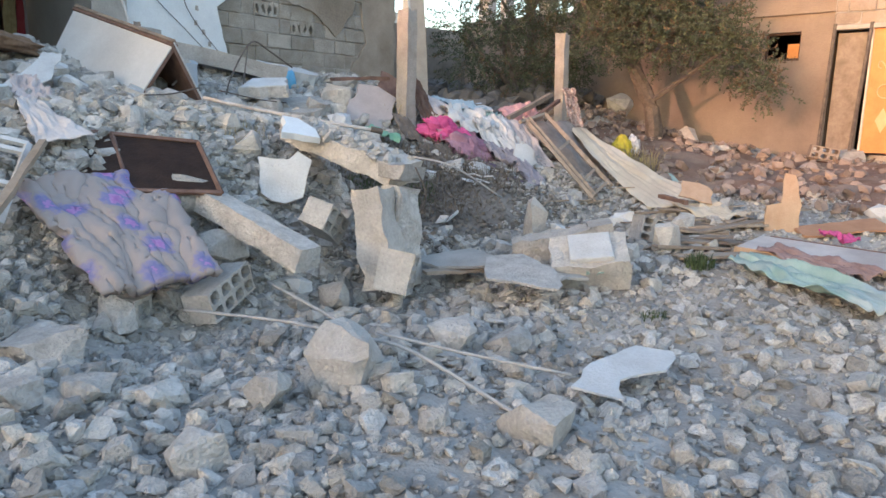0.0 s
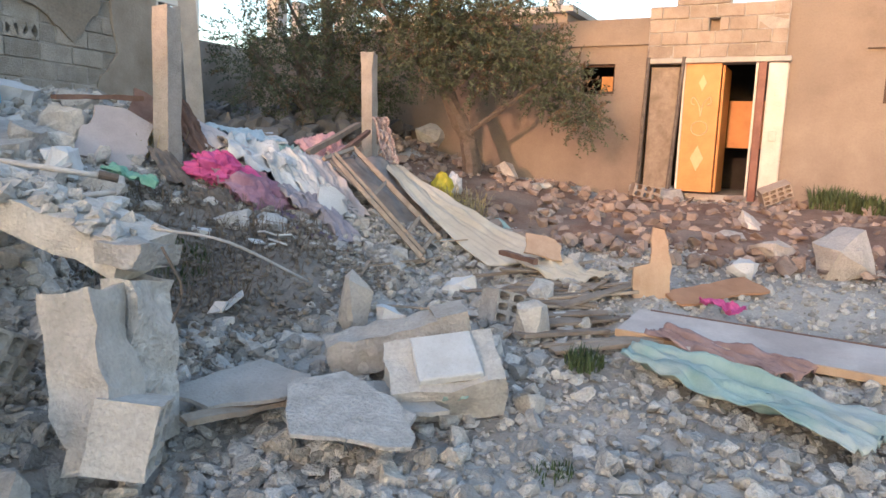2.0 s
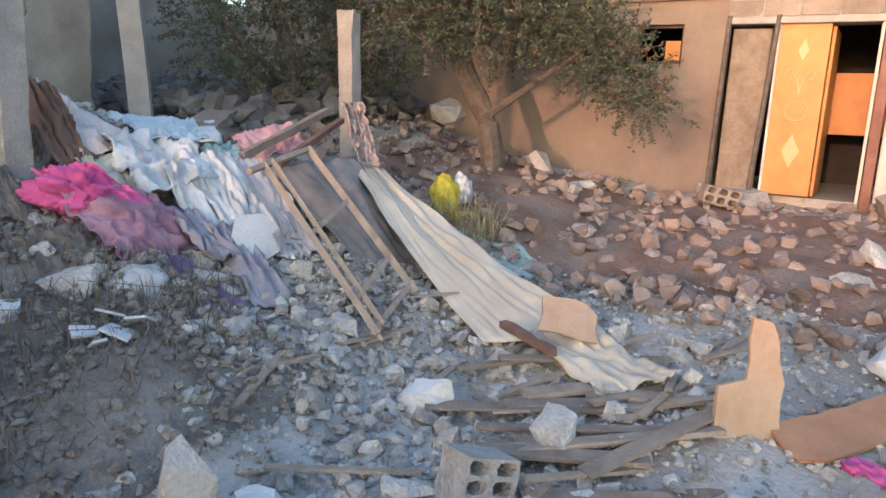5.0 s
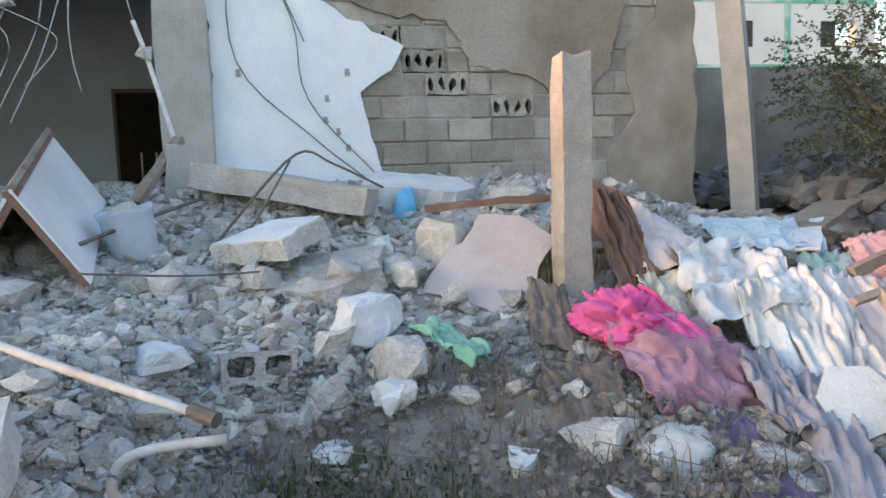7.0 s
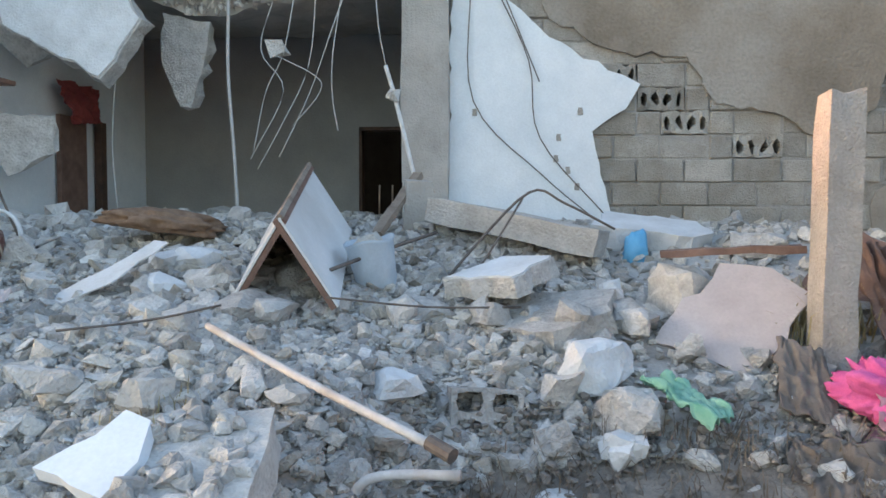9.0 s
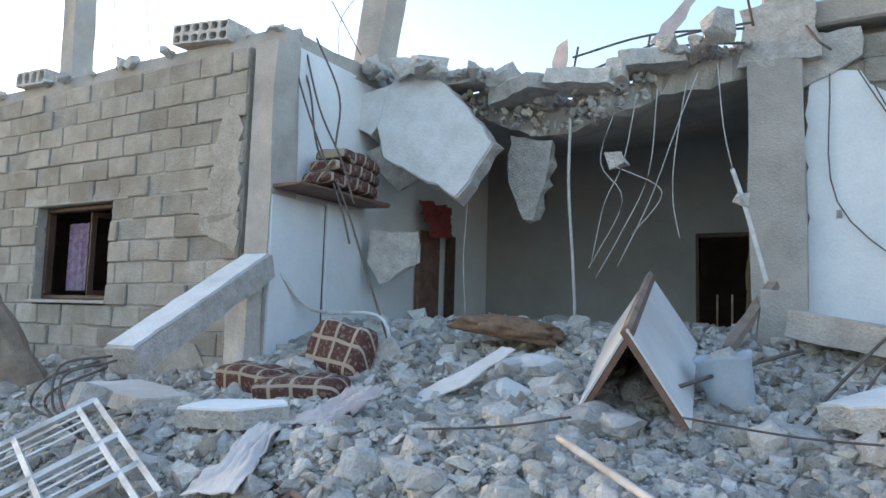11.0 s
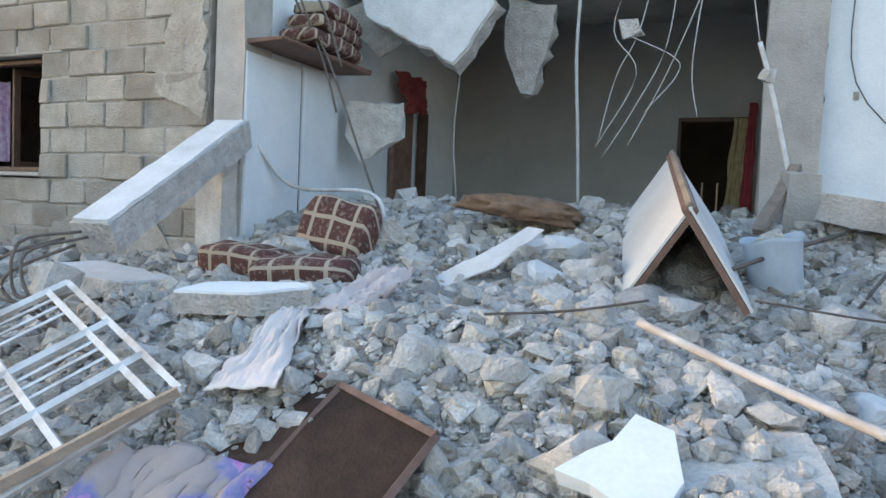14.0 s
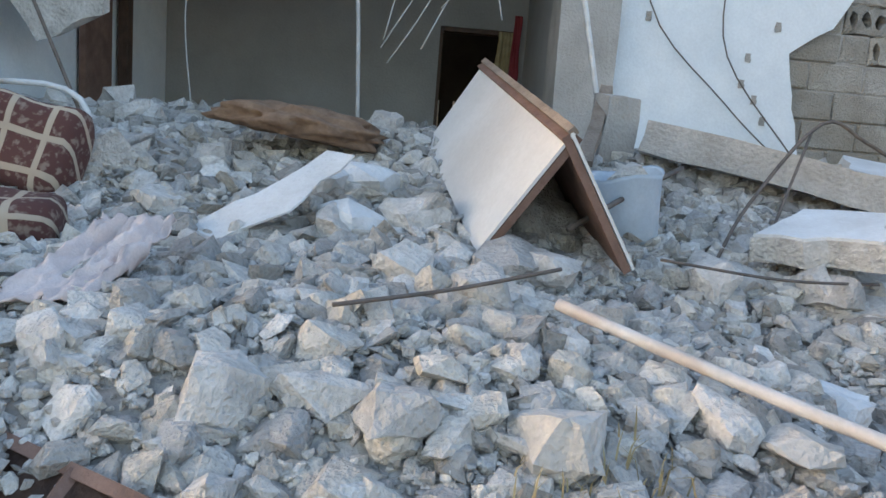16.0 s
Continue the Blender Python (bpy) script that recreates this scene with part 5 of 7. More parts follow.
for pts in ([(2.73, 8.2, 3.92), (3.4, 8.2, 4.0), (4.11, 8.3, 3.96)], [(2.78, 8.2, 3.75), (3.57, 8.2, 3.94), (4.15, 8.4, 4.04)], [(3.96, 8.3, 4.3), (4.09, 8.35, 4.36), (4.15, 8.5, 4.05)], [(3.0, 8.2, 3.74), (3.61, 8.2, 3.86), (4.1, 8.4, 3.88)], [(2.78, 8.2, 4.01), (2.7, 8.2, 3.6)], [(3.4, 8.2, 4.0), (3.35, 8.2, 3.7)],
            [(4.5, 8.5, 4.2), (4.62, 8.3, 4.3), (4.7, 8.2, 4.1)], [(4.52, 8.52, 4.0), (4.62, 8.4, 3.8), (4.7, 8.4, 3.72)], [(4.5, 8.5, 4.4), (4.9, 8.5, 4.55), (5.4, 8.5, 4.8)]):
    rod("roof_bar", "twisted reinforcing bar over the broken roof", pts, 0.011, M_STEEL, "bar", 5, "bars over the roof")
for pts in ([(0.85, 8.1, 5.2), (0.3, 8.0, 4.7), (0.3, 8.0, 4.1)], [(1.36, 8.0, 5.4), (1.32, 8.0, 4.95), (0.95, 8.0, 4.8)], [(-1.47, 6.9, 5.3), (-1.2, 6.9, 4.0)], [(-1.9, 6.9, 5.1), (-1.85, 6.9, 4.0)], [(0.66, 7.4, 4.54), (0.95, 7.5, 4.0)]):
    rod("roof_wire", "thin bare wire standing over the roof", pts, 0.005, M_STEEL, "wire", 4, "wires over the roof")

# ---- fabrics ----
def fabric(name, dark, light, scale=6.0, rough=0.95, stain=None):
    return material(name, dark, light, scale, rough, 0.25, 160, stain=stain, stain_amount=0.6 if stain else 0.0)


M_PINK = fabric("hot_pink_cloth", (0.45, 0.06, 0.20), (0.78, 0.16, 0.40), 5)
M_MAUVE = fabric("dusty_mauve_cloth", (0.26, 0.13, 0.19), (0.45, 0.28, 0.35), 6)
M_PURPLE = fabric("dull_purple_cloth", (0.14, 0.10, 0.19), (0.23, 0.18, 0.29), 6)
M_WHITEC = fabric("dusty_white_cloth", (0.50, 0.50, 0.50), (0.74, 0.74, 0.73), 5, stain=(0.40, 0.38, 0.35))
M_ROSEC = fabric("pale_rose_cloth", (0.50, 0.42, 0.40), (0.68, 0.59, 0.56), 5)
M_GREYC = fabric("grey_violet_cloth", (0.24, 0.22, 0.25), (0.38, 0.36, 0.40), 5)
M_BROWNC = fabric("muddy_brown_cloth", (0.11, 0.09, 0.075), (0.24, 0.20, 0.17), 5)
M_CREAM = fabric("cream_curtain", (0.50, 0.44, 0.35), (0.70, 0.63, 0.52), 3, stain=(0.50, 0.42, 0.33))
M_TEAL = fabric("pale_teal_cloth", (0.25, 0.38, 0.35), (0.43, 0.56, 0.52), 4, stain=(0.55, 0.55, 0.52))
M_YELLOW = fabric("yellow_plastic", (0.50, 0.40, 0.02), (0.68, 0.57, 0.06), 6, 0.6)
M_BLUEP = fabric("blue_plastic", (0.10, 0.38, 0.62), (0.22, 0.52, 0.75), 6, 0.5)
M_PALEBLUE = fabric("pale_blue_cloth", (0.38, 0.47, 0.52), (0.58, 0.66, 0.69), 5)
M_STRAW = material("dry_straw", (0.30, 0.24, 0.12), (0.50, 0.42, 0.24), 12, 0.9, 0.1, island=0.3)
M_SCARF = material("patterned_scarf", (0.20, 0.11, 0.12), (0.55, 0.50, 0.46), 34, 0.95, 0.2, 150)


def cloth(name, label, mat, corners, nu=34, nv=34, folds=0.04, count=5.0, sag=0.0, seed=1, thick=0.006, lie=None, category="cloth", parent=None, rag=0.03, long=False):
    """A sheet between four corners (two along its head, two along its foot), pleated from head to foot and rumpled; lie keeps it over the ground."""
    a, b, c, d = [Vector(p) for p in corners]
    bm = bmesh.new()
    up = (b - a).cross(d - a).normalized()
    if up.z < 0:
        up = -up
    g = []
    for i in range(nu + 1):
        u = i / nu
        g.append([])
        for j in range(nv + 1):
            v = j / nv
            e = rag * noise.noise(Vector((u * 5, seed, v * 5))) * (1 if i in (0, nu) or j in (0, nv) else 0.3)
            p = (a.lerp(b, u)).lerp(d.lerp(c, u), v)
            q = Vector((u * 3, v * 2, seed * 2.3))
            bend = 1.6 * noise.noise(q * 0.9) + 0.7 * noise.noise(q * 2.1)
            crease = 1 - 2.6 * abs(noise.noise(Vector((u * count * 1.5 + bend, v * (0.4 if long else 1.3) + (0.1 if long else 0.5) * bend, seed))))
            small = 1 - 2.6 * abs(noise.noise(Vector((u * count * 2.6 + bend * 1.5, v * (0.9 if long else 2.6) + bend, seed + 7))))
            p += up * (folds * (0.95 * crease + 0.32 * small + 1.0 * noise.noise(q * 1.7) + 0.35 * noise.noise(q * 7)) - sag * math.sin(math.pi * v))
            p += Vector((e, e * 0.7, 0))
            if lie is not None:
                p.z = max(p.z, ground_z(p.x, p.y) + lie + 0.02 * noise.noise(q * 4))
            g[-1].append(bm.verts.new(p))
    for i in range(nu):
        for j in range(nv):
            bm.faces.new((g[i][j], g[i + 1][j], g[i + 1][j + 1], g[i][j + 1]))
    bmesh.ops.recalc_face_normals(bm, faces=bm.faces)
    bm.normal_update()
    under = [[bm.verts.new(v.co - v.normal * thick) for v in row] for row in g]
    for i in range(nu):
        for j in range(nv):
            bm.faces.new((under[i][j + 1], under[i + 1][j + 1], under[i + 1][j], under[i][j]))
    rim = [(i, 0) for i in range(nu)] + [(nu, j) for j in range(nv)] + [(nu - i, nv) for i in range(nu)] + [(0, nv - j) for j in range(nv)]
    for (i, j), (k, l) in zip(rim, rim[1:] + rim[:1]):
        bm.faces.new((g[i][j], under[i][j], under[k][l], g[k][l]))
    ob = part(name, bm, mat, parent, label, smooth=True)
    return ob if parent else tagged(ob, label, category)


def bundle(name, label, mat, place, size, rot, seed, rumple=0.16, category="bundle", parent=None, detail=4):
    """A rumpled bag or heap of cloth."""
    bm = bmesh.new()
    bmesh.ops.create_icosphere(bm, subdivisions=detail, radius=0.5)
    for v in bm.verts:
        n = v.co.normalized()
        bend = noise.noise_vector(n * 1.8 + Vector((seed, 0, 0))) * 0.5
        k = 1 + rumple * (1.2 * noise.noise(n * 1.9 + Vector((seed, 0, 0))) + 0.9 * (0.35 - abs(noise.noise((n + bend) * 3.4 + Vector((0, seed, 0))))) + 0.5 * (0.3 - abs(noise.noise((n + bend) * 8))) + 0.2 * noise.noise(n * 15))
        v.co = Vector((v.co.x * size[0], v.co.y * size[1], max(v.co.z, -0.3) * size[2])) * k
    ob = part(name, bm, mat, parent, label if parent else "", smooth=True)
    ob.matrix_world = pose(*place, *rot)
    return ob if parent else tagged(ob, label, category)


# pink quilt bundle and rags round the post
t = thing("pink_bundle", pose(0, 0, 0), "crumpled pink and mauve quilt bundle lying against the post", "bundle")
bundle("mauve_folds", "dusty mauve lower folds", M_MAUVE, (6.82, 5.42, 0.58), (0.78, 0.36, 0.42), (0, 22, -32), 3, 0.5, parent=t, detail=5)
cloth("mauve_fold", "dusty mauve fold", M_MAUVE, [(6.5, 5.6, 0.84), (7.0, 5.5, 0.84), (7.12, 5.1, 0.42), (6.6, 5.15, 0.5)], 40, 40, 0.06, 2.6, -0.06, 61, parent=t, rag=0.08)
bundle("pink_top", "hot pink top fold", M_PINK, (6.66, 5.58, 0.84), (0.4, 0.32, 0.26), (0, 10, -20), 8, 0.5, parent=t, detail=5)
cloth("pink_fold", "hot pink fold", M_PINK, [(6.5, 5.72, 0.96), (6.75, 5.62, 1.0), (7.0, 5.32, 0.76), (6.6, 5.4, 0.8)], folds=0.04, count=3, seed=4, parent=t)
cloth("purple_rag", "dull purple rag trailing over the ground", M_PURPLE, [(6.72, 5.15, 0.5), (6.95, 5.1, 0.5), (6.95, 4.55, 0.3), (6.62, 4.5, 0.3)], folds=0.03, count=3, seed=9, lie=0.02)
cloth("brown_sack", "muddy brown sacking draped below the post", M_BROWNC, [(6.3, 6.0, 1.02), (6.48, 5.9, 0.98), (6.42, 5.55, 0.7), (6.2, 5.68, 0.76)], folds=0.026, count=2.2, seed=5, lie=0.03)
cloth("brown_sack", "dark earthy rag under the pink bundle", M_BROWNC, [(6.15, 5.45, 0.7), (6.5, 5.35, 0.72), (6.45, 5.1, 0.5), (6.1, 5.15, 0.5)], 34, 34, 0.03, 2.2, 0.0, 57, lie=0.03, rag=0.08)
bundle("stone_bag", "mesh-wrapped white bag of stones on the ground", M_WHITEC, (6.55, 4.95, 0.42), (0.4, 0.3, 0.26), (0, 0, 10), 6, 0.12)
cloth("brown_blanket", "torn brown blanket behind the post", M_REDWOOD, [(6.78, 6.35, 1.5), (7.0, 6.3, 1.45), (7.1, 5.95, 0.9), (6.8, 5.9, 0.85)], folds=0.04, count=4, seed=6)
cloth("brown_rag", "pale brown rag draped behind the post", M_ROSEC, [(7.0, 6.6, 1.42), (7.35, 6.55, 1.3), (7.4, 5.9, 1.0), (6.98, 6.0, 1.05)], folds=0.042, count=2.0, seed=7)
slab("brown_board", "reddish brown board standing behind the post", pose(6.98, 6.7, 1.32, 55, 20, -30), [(-0.2, -0.25), (0.18, -0.25), (0.22, 0.22), (-0.18, 0.25)], 0.03, M_REDWOOD, category="board")
cloth("white_shirt", "white dusty garments lying in a heap", M_WHITEC, [(7.15, 6.05, 1.12), (7.75, 6.1, 1.15), (7.6, 5.45, 0.9), (7.0, 5.45, 0.8)], folds=0.055, count=2.4, seed=11)
cloth("white_shirt", "white garment hanging over the heap", M_WHITEC, [(7.25, 5.6, 1.0), (7.55, 5.6, 1.0), (7.5, 5.15, 0.55), (7.15, 5.15, 0.52)], folds=0.042, count=1.8, seed=12)
cloth("yellowed_cloth", "yellowed white cloth lying over rags", fabric("yellowed_cloth", (0.46, 0.42, 0.32), (0.64, 0.60, 0.49)), [(6.9, 5.95, 1.0), (7.3, 5.95, 1.02), (7.2, 5.6, 0.82), (6.85, 5.6, 0.8)], folds=0.04, count=3, seed=13)
cloth("rose_garment", "pale rose garment hanging down the heap", M_ROSEC, [(7.75, 5.6, 1.0), (8.1, 5.5, 0.95), (7.8, 4.75, 0.4), (7.5, 4.85, 0.4)], folds=0.05, count=2.2, seed=14, lie=0.04)
cloth("white_garment", "long white garment hanging down the heap", M_WHITEC, [(7.5, 5.75, 1.0), (7.85, 5.6, 1.0), (7.55, 4.75, 0.42), (7.3, 4.95, 0.5)], folds=0.055, count=2.6, seed=15, lie=0.04)
cloth("grey_garment", "grey violet garment hanging to the ground", M_GREYC, [(7.2, 5.15, 0.66), (7.4, 5.05, 0.62), (7.15, 4.4, 0.26), (6.95, 4.5, 0.3)], folds=0.042, count=1.8, seed=16, lie=0.03)
cloth("grey_garment", "dusty grey garment over loose stones", M_GREYC, [(7.05, 5.35, 0.72), (7.25, 5.3, 0.7), (7.15, 4.8, 0.5), (6.98, 4.85, 0.5)], folds=0.042, count=1.8, seed=17, lie=0.03)
cloth("pale_blue_sheet", "pale blue sheet spread over the heap", M_PALEBLUE, [(7.6, 6.6, 1.25), (8.3, 6.5, 1.2), (8.1, 5.9, 1.05), (7.5, 6.0, 1.08)], folds=0.042, count=2.0, seed=18)
cloth("rose_blanket", "rose coloured blanket on top of the heap", fabric("rose_blanket", (0.55, 0.27, 0.27), (0.70, 0.43, 0.42)), [(8.2, 5.95, 1.1), (8.7, 5.8, 1.22), (8.6, 5.5, 1.05), (8.1, 5.6, 0.95)], folds=0.04, count=3, seed=19)
cloth("pale_blue_sheet", "pale greenish cloth in the heap", M_TEAL, [(7.9, 5.95, 1.05), (8.2, 5.9, 1.05), (8.1, 5.5, 0.85), (7.85, 5.6, 0.9)], folds=0.042, count=1.8, seed=20)
slab("broken_plate", "round white plaster plate among the garments", pose(7.33, 4.86, 0.62, 58, 6, -20), [(-0.16, -0.02), (-0.1, -0.13), (0.02, -0.17), (0.14, -0.1), (0.1, 0.0), (0.16, 0.05), (0.06, 0.14), (-0.1, 0.12)], 0.025, M_PALE, amount=0.008, category="plaster plate")
beam("board", "grey weathered plank lying over the heap", (9.3, 7.2, 1.3), (8.3, 6.4, 1.2), 0.28, 0.04, M_OLDWOOD, category="board")
beam("board", "pale thin board lying on the garments", (8.5, 6.6, 1.22), (7.9, 5.9, 1.12), 0.2, 0.02, M_PALE, category="board")
beam("pole", "red brown pole across the heap", (8.95, 5.6, 1.38), (7.9, 5.55, 1.05), 0.06, 0.06, M_OLDWOOD, category="pole")
beam("pole", "dark wooden pole across the heap", (9.0, 5.5, 1.3), (8.0, 5.3, 1.0), 0.05, 0.05, M_REDWOOD, category="pole")
rnd = random.Random(3)
for i in range(7):
    cx, cy = rnd.uniform(6.9, 8.3), rnd.uniform(5.2, 6.5)
    bundle("crumpled_rag", "crumpled dusty rag in the heap of clothes", rnd.choice((M_WHITEC, M_GREYC, M_ROSEC, M_BROWNC)), (cx, cy, ground_z(cx, cy) + 0.08), (0.45, 0.35, 0.24), (0, 0, rnd.uniform(0, 360)), 20 + i, 0.55, detail=5)

scatter("heap_crumbs", "pale crumbs of plaster strewn below the garments", "rubble", M_STONE, 1300, lambda r: (r.uniform(6.4, 8.3), r.uniform(3.5, 5.0)), (0.015, 0.10), 17, 3.0, sink=-0.1)
for k, (x, y, s) in enumerate(((6.02, 4.62, 0.13), (6.1, 4.5, 0.17), (6.18, 4.66, 0.11), (6.24, 4.52, 0.12), (6.0, 4.48, 0.09), (5.3, 4.2, 0.2), (5.12, 4.16, 0.1))):
    slab("tile_shard", "clean white shard of tile lying on dark earth", pose(x, y, ground_z(x, y) + 0.115, 14 + 5 * k, 8 - 4 * k, 47 * k), [(-s * 0.6, -s * 0.35), (s * 0.4, -s * 0.45), (s * 0.6, s * 0.2), (-s * 0.2, s * 0.4)], 0.012, M_PALE, amount=0.008, category="tile shard")

# slatted frame leaning on the heap, mat behind it
P, Q, R, S = Vector((7.66, 5.1, 1.0)), Vector((8.24, 5.22, 1.08)), Vector((7.8, 4.0, 0.3)), Vector((7.25, 3.9, 0.2))
t = thing("slatted_frame", pose(0, 0, 0), "dusty wooden window frame leaning down the heap", "window frame")
for k, (a, b, r) in enumerate(((P, S, 0.022), (P + Vector((0.09, 0.02, 0.03)), S + Vector((0.08, 0.02, 0.03)), 0.018), (Q, R, 0.026), (P.lerp(Q, -0.3), Q.lerp(P, -0.05), 0.02), (P.lerp(S, 0.45), Q.lerp(R, 0.4), 0.018), (P.lerp(S, 0.82), Q.lerp(R, 0.78), 0.018), (P.lerp(S, 0.97), Q.lerp(R, 0.95), 0.018), (P.lerp(S, -0.05), S.lerp(P, -0.03), 0.012))):
    part("rail" if k in (0, 1, 2, 7) else "crossbar", tubed([a, b], r * 1.25, 4, each=1), M_DRYWOOD, t)
cloth("grey_mat", "dark grey mat behind the slatted frame", fabric("grey_mat", (0.17, 0.15, 0.14), (0.28, 0.26, 0.245)), [(7.95, 5.35, 0.95), (8.75, 5.2, 1.0), (8.5, 4.3, 0.2), (8.0, 4.3, 0.14)], folds=0.03, count=2, seed=21)
cloth("cream_curtain", "long cream curtain hanging from the post over the rubble", M_CREAM, [(8.72, 5.2, 0.95), (8.98, 5.05, 0.88), (8.1, 2.9, 0.2), (7.72, 3.5, 0.08)], 44, 44, 0.028, 3, 0.05, 22, lie=0.05, long=True)
cloth("cream_curtain", "trailing end of a cream curtain on boards", M_CREAM, [(7.8, 3.35, 0.16), (8.05, 2.95, 0.2), (7.75, 2.4, 0.12), (7.45, 2.7, 0.05)], folds=0.04, count=3, seed=23, lie=0.03)
cloth("patterned_scarf", "patterned scarf wound down from the post", M_SCARF, [(8.7, 5.3, 1.42), (8.86, 5.22, 1.42), (8.98, 5.1, 0.88), (8.74, 5.12, 0.86)], folds=0.05, count=2, seed=24)
beam("pole", "slanting grey stick tied to the slatted frame", (7.35, 3.9, 0.05), (8.15, 4.1, 0.3), 0.04, 0.04, M_DRYWOOD, category="pole")
t = thing("yellow_bag", pose(0, 0, 0), "bright yellow plastic bag lying on rubble", "bag")
bundle("bag_body", "", M_YELLOW, (9.75, 4.9, 0.62), (0.26, 0.22, 0.42), (0, -25, 0), 41, 0.3, parent=t)
bundle("bag_tail", "", M_YELLOW, (9.72, 4.62, 0.42), (0.36, 0.2, 0.18), (0, 20, -60), 42, 0.3, parent=t)
bundle("white_bag", "torn white plastic bag beside a yellow one", M_WHITEC, (9.95, 4.85, 0.66), (0.26, 0.2, 0.3), (0, 0, 20), 43, 0.35, category="bag")
cloth("pale_blue_sheet", "pale teal cloth spread beside the curtain", M_TEAL, [(9.3, 4.6, 0.3), (9.6, 4.4, 0.3), (9.2, 3.5, 0.1), (8.9, 3.8, 0.12)], folds=0.04, count=3, seed=25, lie=0.03)

# boards and cloth at the right of the yard
# the low sun's orange is put into this board colour
M_BOARD = material("orange_lit_plywood", (0.45, 0.30, 0.19), (0.58, 0.42, 0.29), 5, 0.7, 0.2, 60)
slab("standing_board", "upright torn piece of pale plywood", pose(7.72, 1.95, 0.16, 82, 0, -52), [(-0.17, -0.26), (0.15, -0.26), (0.17, 0.1), (0.1, 0.4), (0.0, 0.42), (-0.02, 0.12), (-0.17, 0.08)], 0.025, M_BOARD, amount=0.012, category="board")
slab("fallen_board", "orange brown board lying on a brown sheet", pose(8.05, 1.5, 0.06, 12, -6, -40), [(-0.45, -0.13), (0.45, -0.17), (0.45, 0.14), (-0.42, 0.13)], 0.02, material("orange_brown_board", (0.36, 0.18, 0.09), (0.48, 0.27, 0.15), 5, 0.6, 0.2), category="board")
slab("curved_board", "small rounded orange board in the debris", pose(8.15, 3.08, 0.2, 40, 10, -50), [(-0.2, -0.12), (0.18, -0.14), (0.2, 0.05), (0.05, 0.16), (-0.15, 0.14)], 0.02, M_BOARD, category="board")
rod("pale_rod", "long pale plastic rod on the gravel", [(8.42, 1.25, -0.02), (8.2, 0.75, -0.02), (7.95, 0.25, -0.04)], 0.016, M_CREAM, "rod")
beam("board", "red brown edge board under a cream curtain", (8.0, 3.45, 0.16), (7.75, 3.0, 0.14), 0.05, 0.05, M_REDWOOD, category="board")
t = thing("fallen_cupboard", pose(6.75, 1.15, 0.05, 0, -7, -6), "long pale cupboard side lying on rags, brown edged", "panel")
part("panel", boxed(-0.24, 0.24, -0.98, 0.78, 0, 0.028, bevel=0.004), material("dusty_beige_laminate", (0.42, 0.38, 0.36), (0.60, 0.56, 0.53), 3, 0.75, 0.2, 50, stain=(0.34, 0.30, 0.28), stain_amount=0.6), t)
part("edge_strip", boxed(-0.262, -0.242, -0.98, 0.78, -0.02, 0.034, bevel=0.004), M_BOARD, t, "brown wooden edge")
part("back_strip", boxed(0.242, 0.26, -0.98, 0.7, -0.02, 0.034, bevel=0.004), M_REDWOOD, t, "brown wooden edge")
cloth("rose_rag", "dull rose rag under the cupboard side", fabric("dull_rose_rag", (0.28, 0.18, 0.165), (0.42, 0.3, 0.28)), [(6.55, 1.75, 0.05), (6.75, 1.6, 0.06), (6.3, 0.7, 0.03), (6.15, 0.95, 0.0)], folds=0.04, count=3, seed=26, lie=0.03)
cloth("teal_cloth", "pale teal cloth strewn along the gravel", M_TEAL, [(6.02, 1.78, 0.05), (6.42, 1.72, 0.06), (5.75, 0.3, 0.0), (5.25, 0.55, 0.0)], 34, 44, 0.05, 3, 0.0, 27, lie=0.035)
cloth("teal_cloth", "small piece of teal cloth among stones", M_TEAL, [(4.8, 2.5, 0.0), (4.98, 2.6, 0.0), (5.18, 2.35, 0.0), (4.95, 2.28, 0.0)], folds=0.04, count=3, seed=28, lie=0.03)
cloth("magenta_rag", "small magenta rag beside the boards", M_PINK, [(7.5, 1.55, 0.05), (7.66, 1.5, 0.05), (7.6, 1.2, 0.02), (7.42, 1.3, 0.02)], folds=0.04, count=2, seed=29, lie=0.02)
rnd = random.Random(9)
for i in range(26):
    x, y, a = rnd.uniform(6.0, 8.6), rnd.uniform(2.1, 4.1), rnd.uniform(-60, 20)
    L = rnd.uniform(0.25, 0.7)
    ob = tagged(part("lath", boxed(-L / 2, L / 2, -0.018, 0.018, 0, 0.015, jitter=0.003), M_DRYWOOD), "thin splintered wooden lath lying on rubble", "lath", "laths in the debris")
    ob.matrix_world = pose(x, y, ground_z(x, y) + 0.05, rnd.uniform(-6, 6), rnd.uniform(-8, 8), a)

for i in range(16):
    x = rnd.uniform(6.1, 7.9)
    y, L, wide = rnd.uniform(2.3, 2.9) + 0.35 * (x - 7), rnd.uniform(0.4, 1.05), rnd.uniform(0.05, 0.13)
    ob = tagged(part("plank", boxed(-L / 2, L / 2, -wide / 2, wide / 2, 0, 0.022, jitter=0.006, bevel=0.003), M_OLDWOOD if i % 3 else M_DRYWOOD), "split grey plank lying flat among the debris", "plank", "planks in the debris")
    ob.matrix_world = pose(x, y, ground_z(x, y) + 0.05, rnd.uniform(-5, 5), rnd.uniform(-6, 4), rnd.uniform(-75, -25))

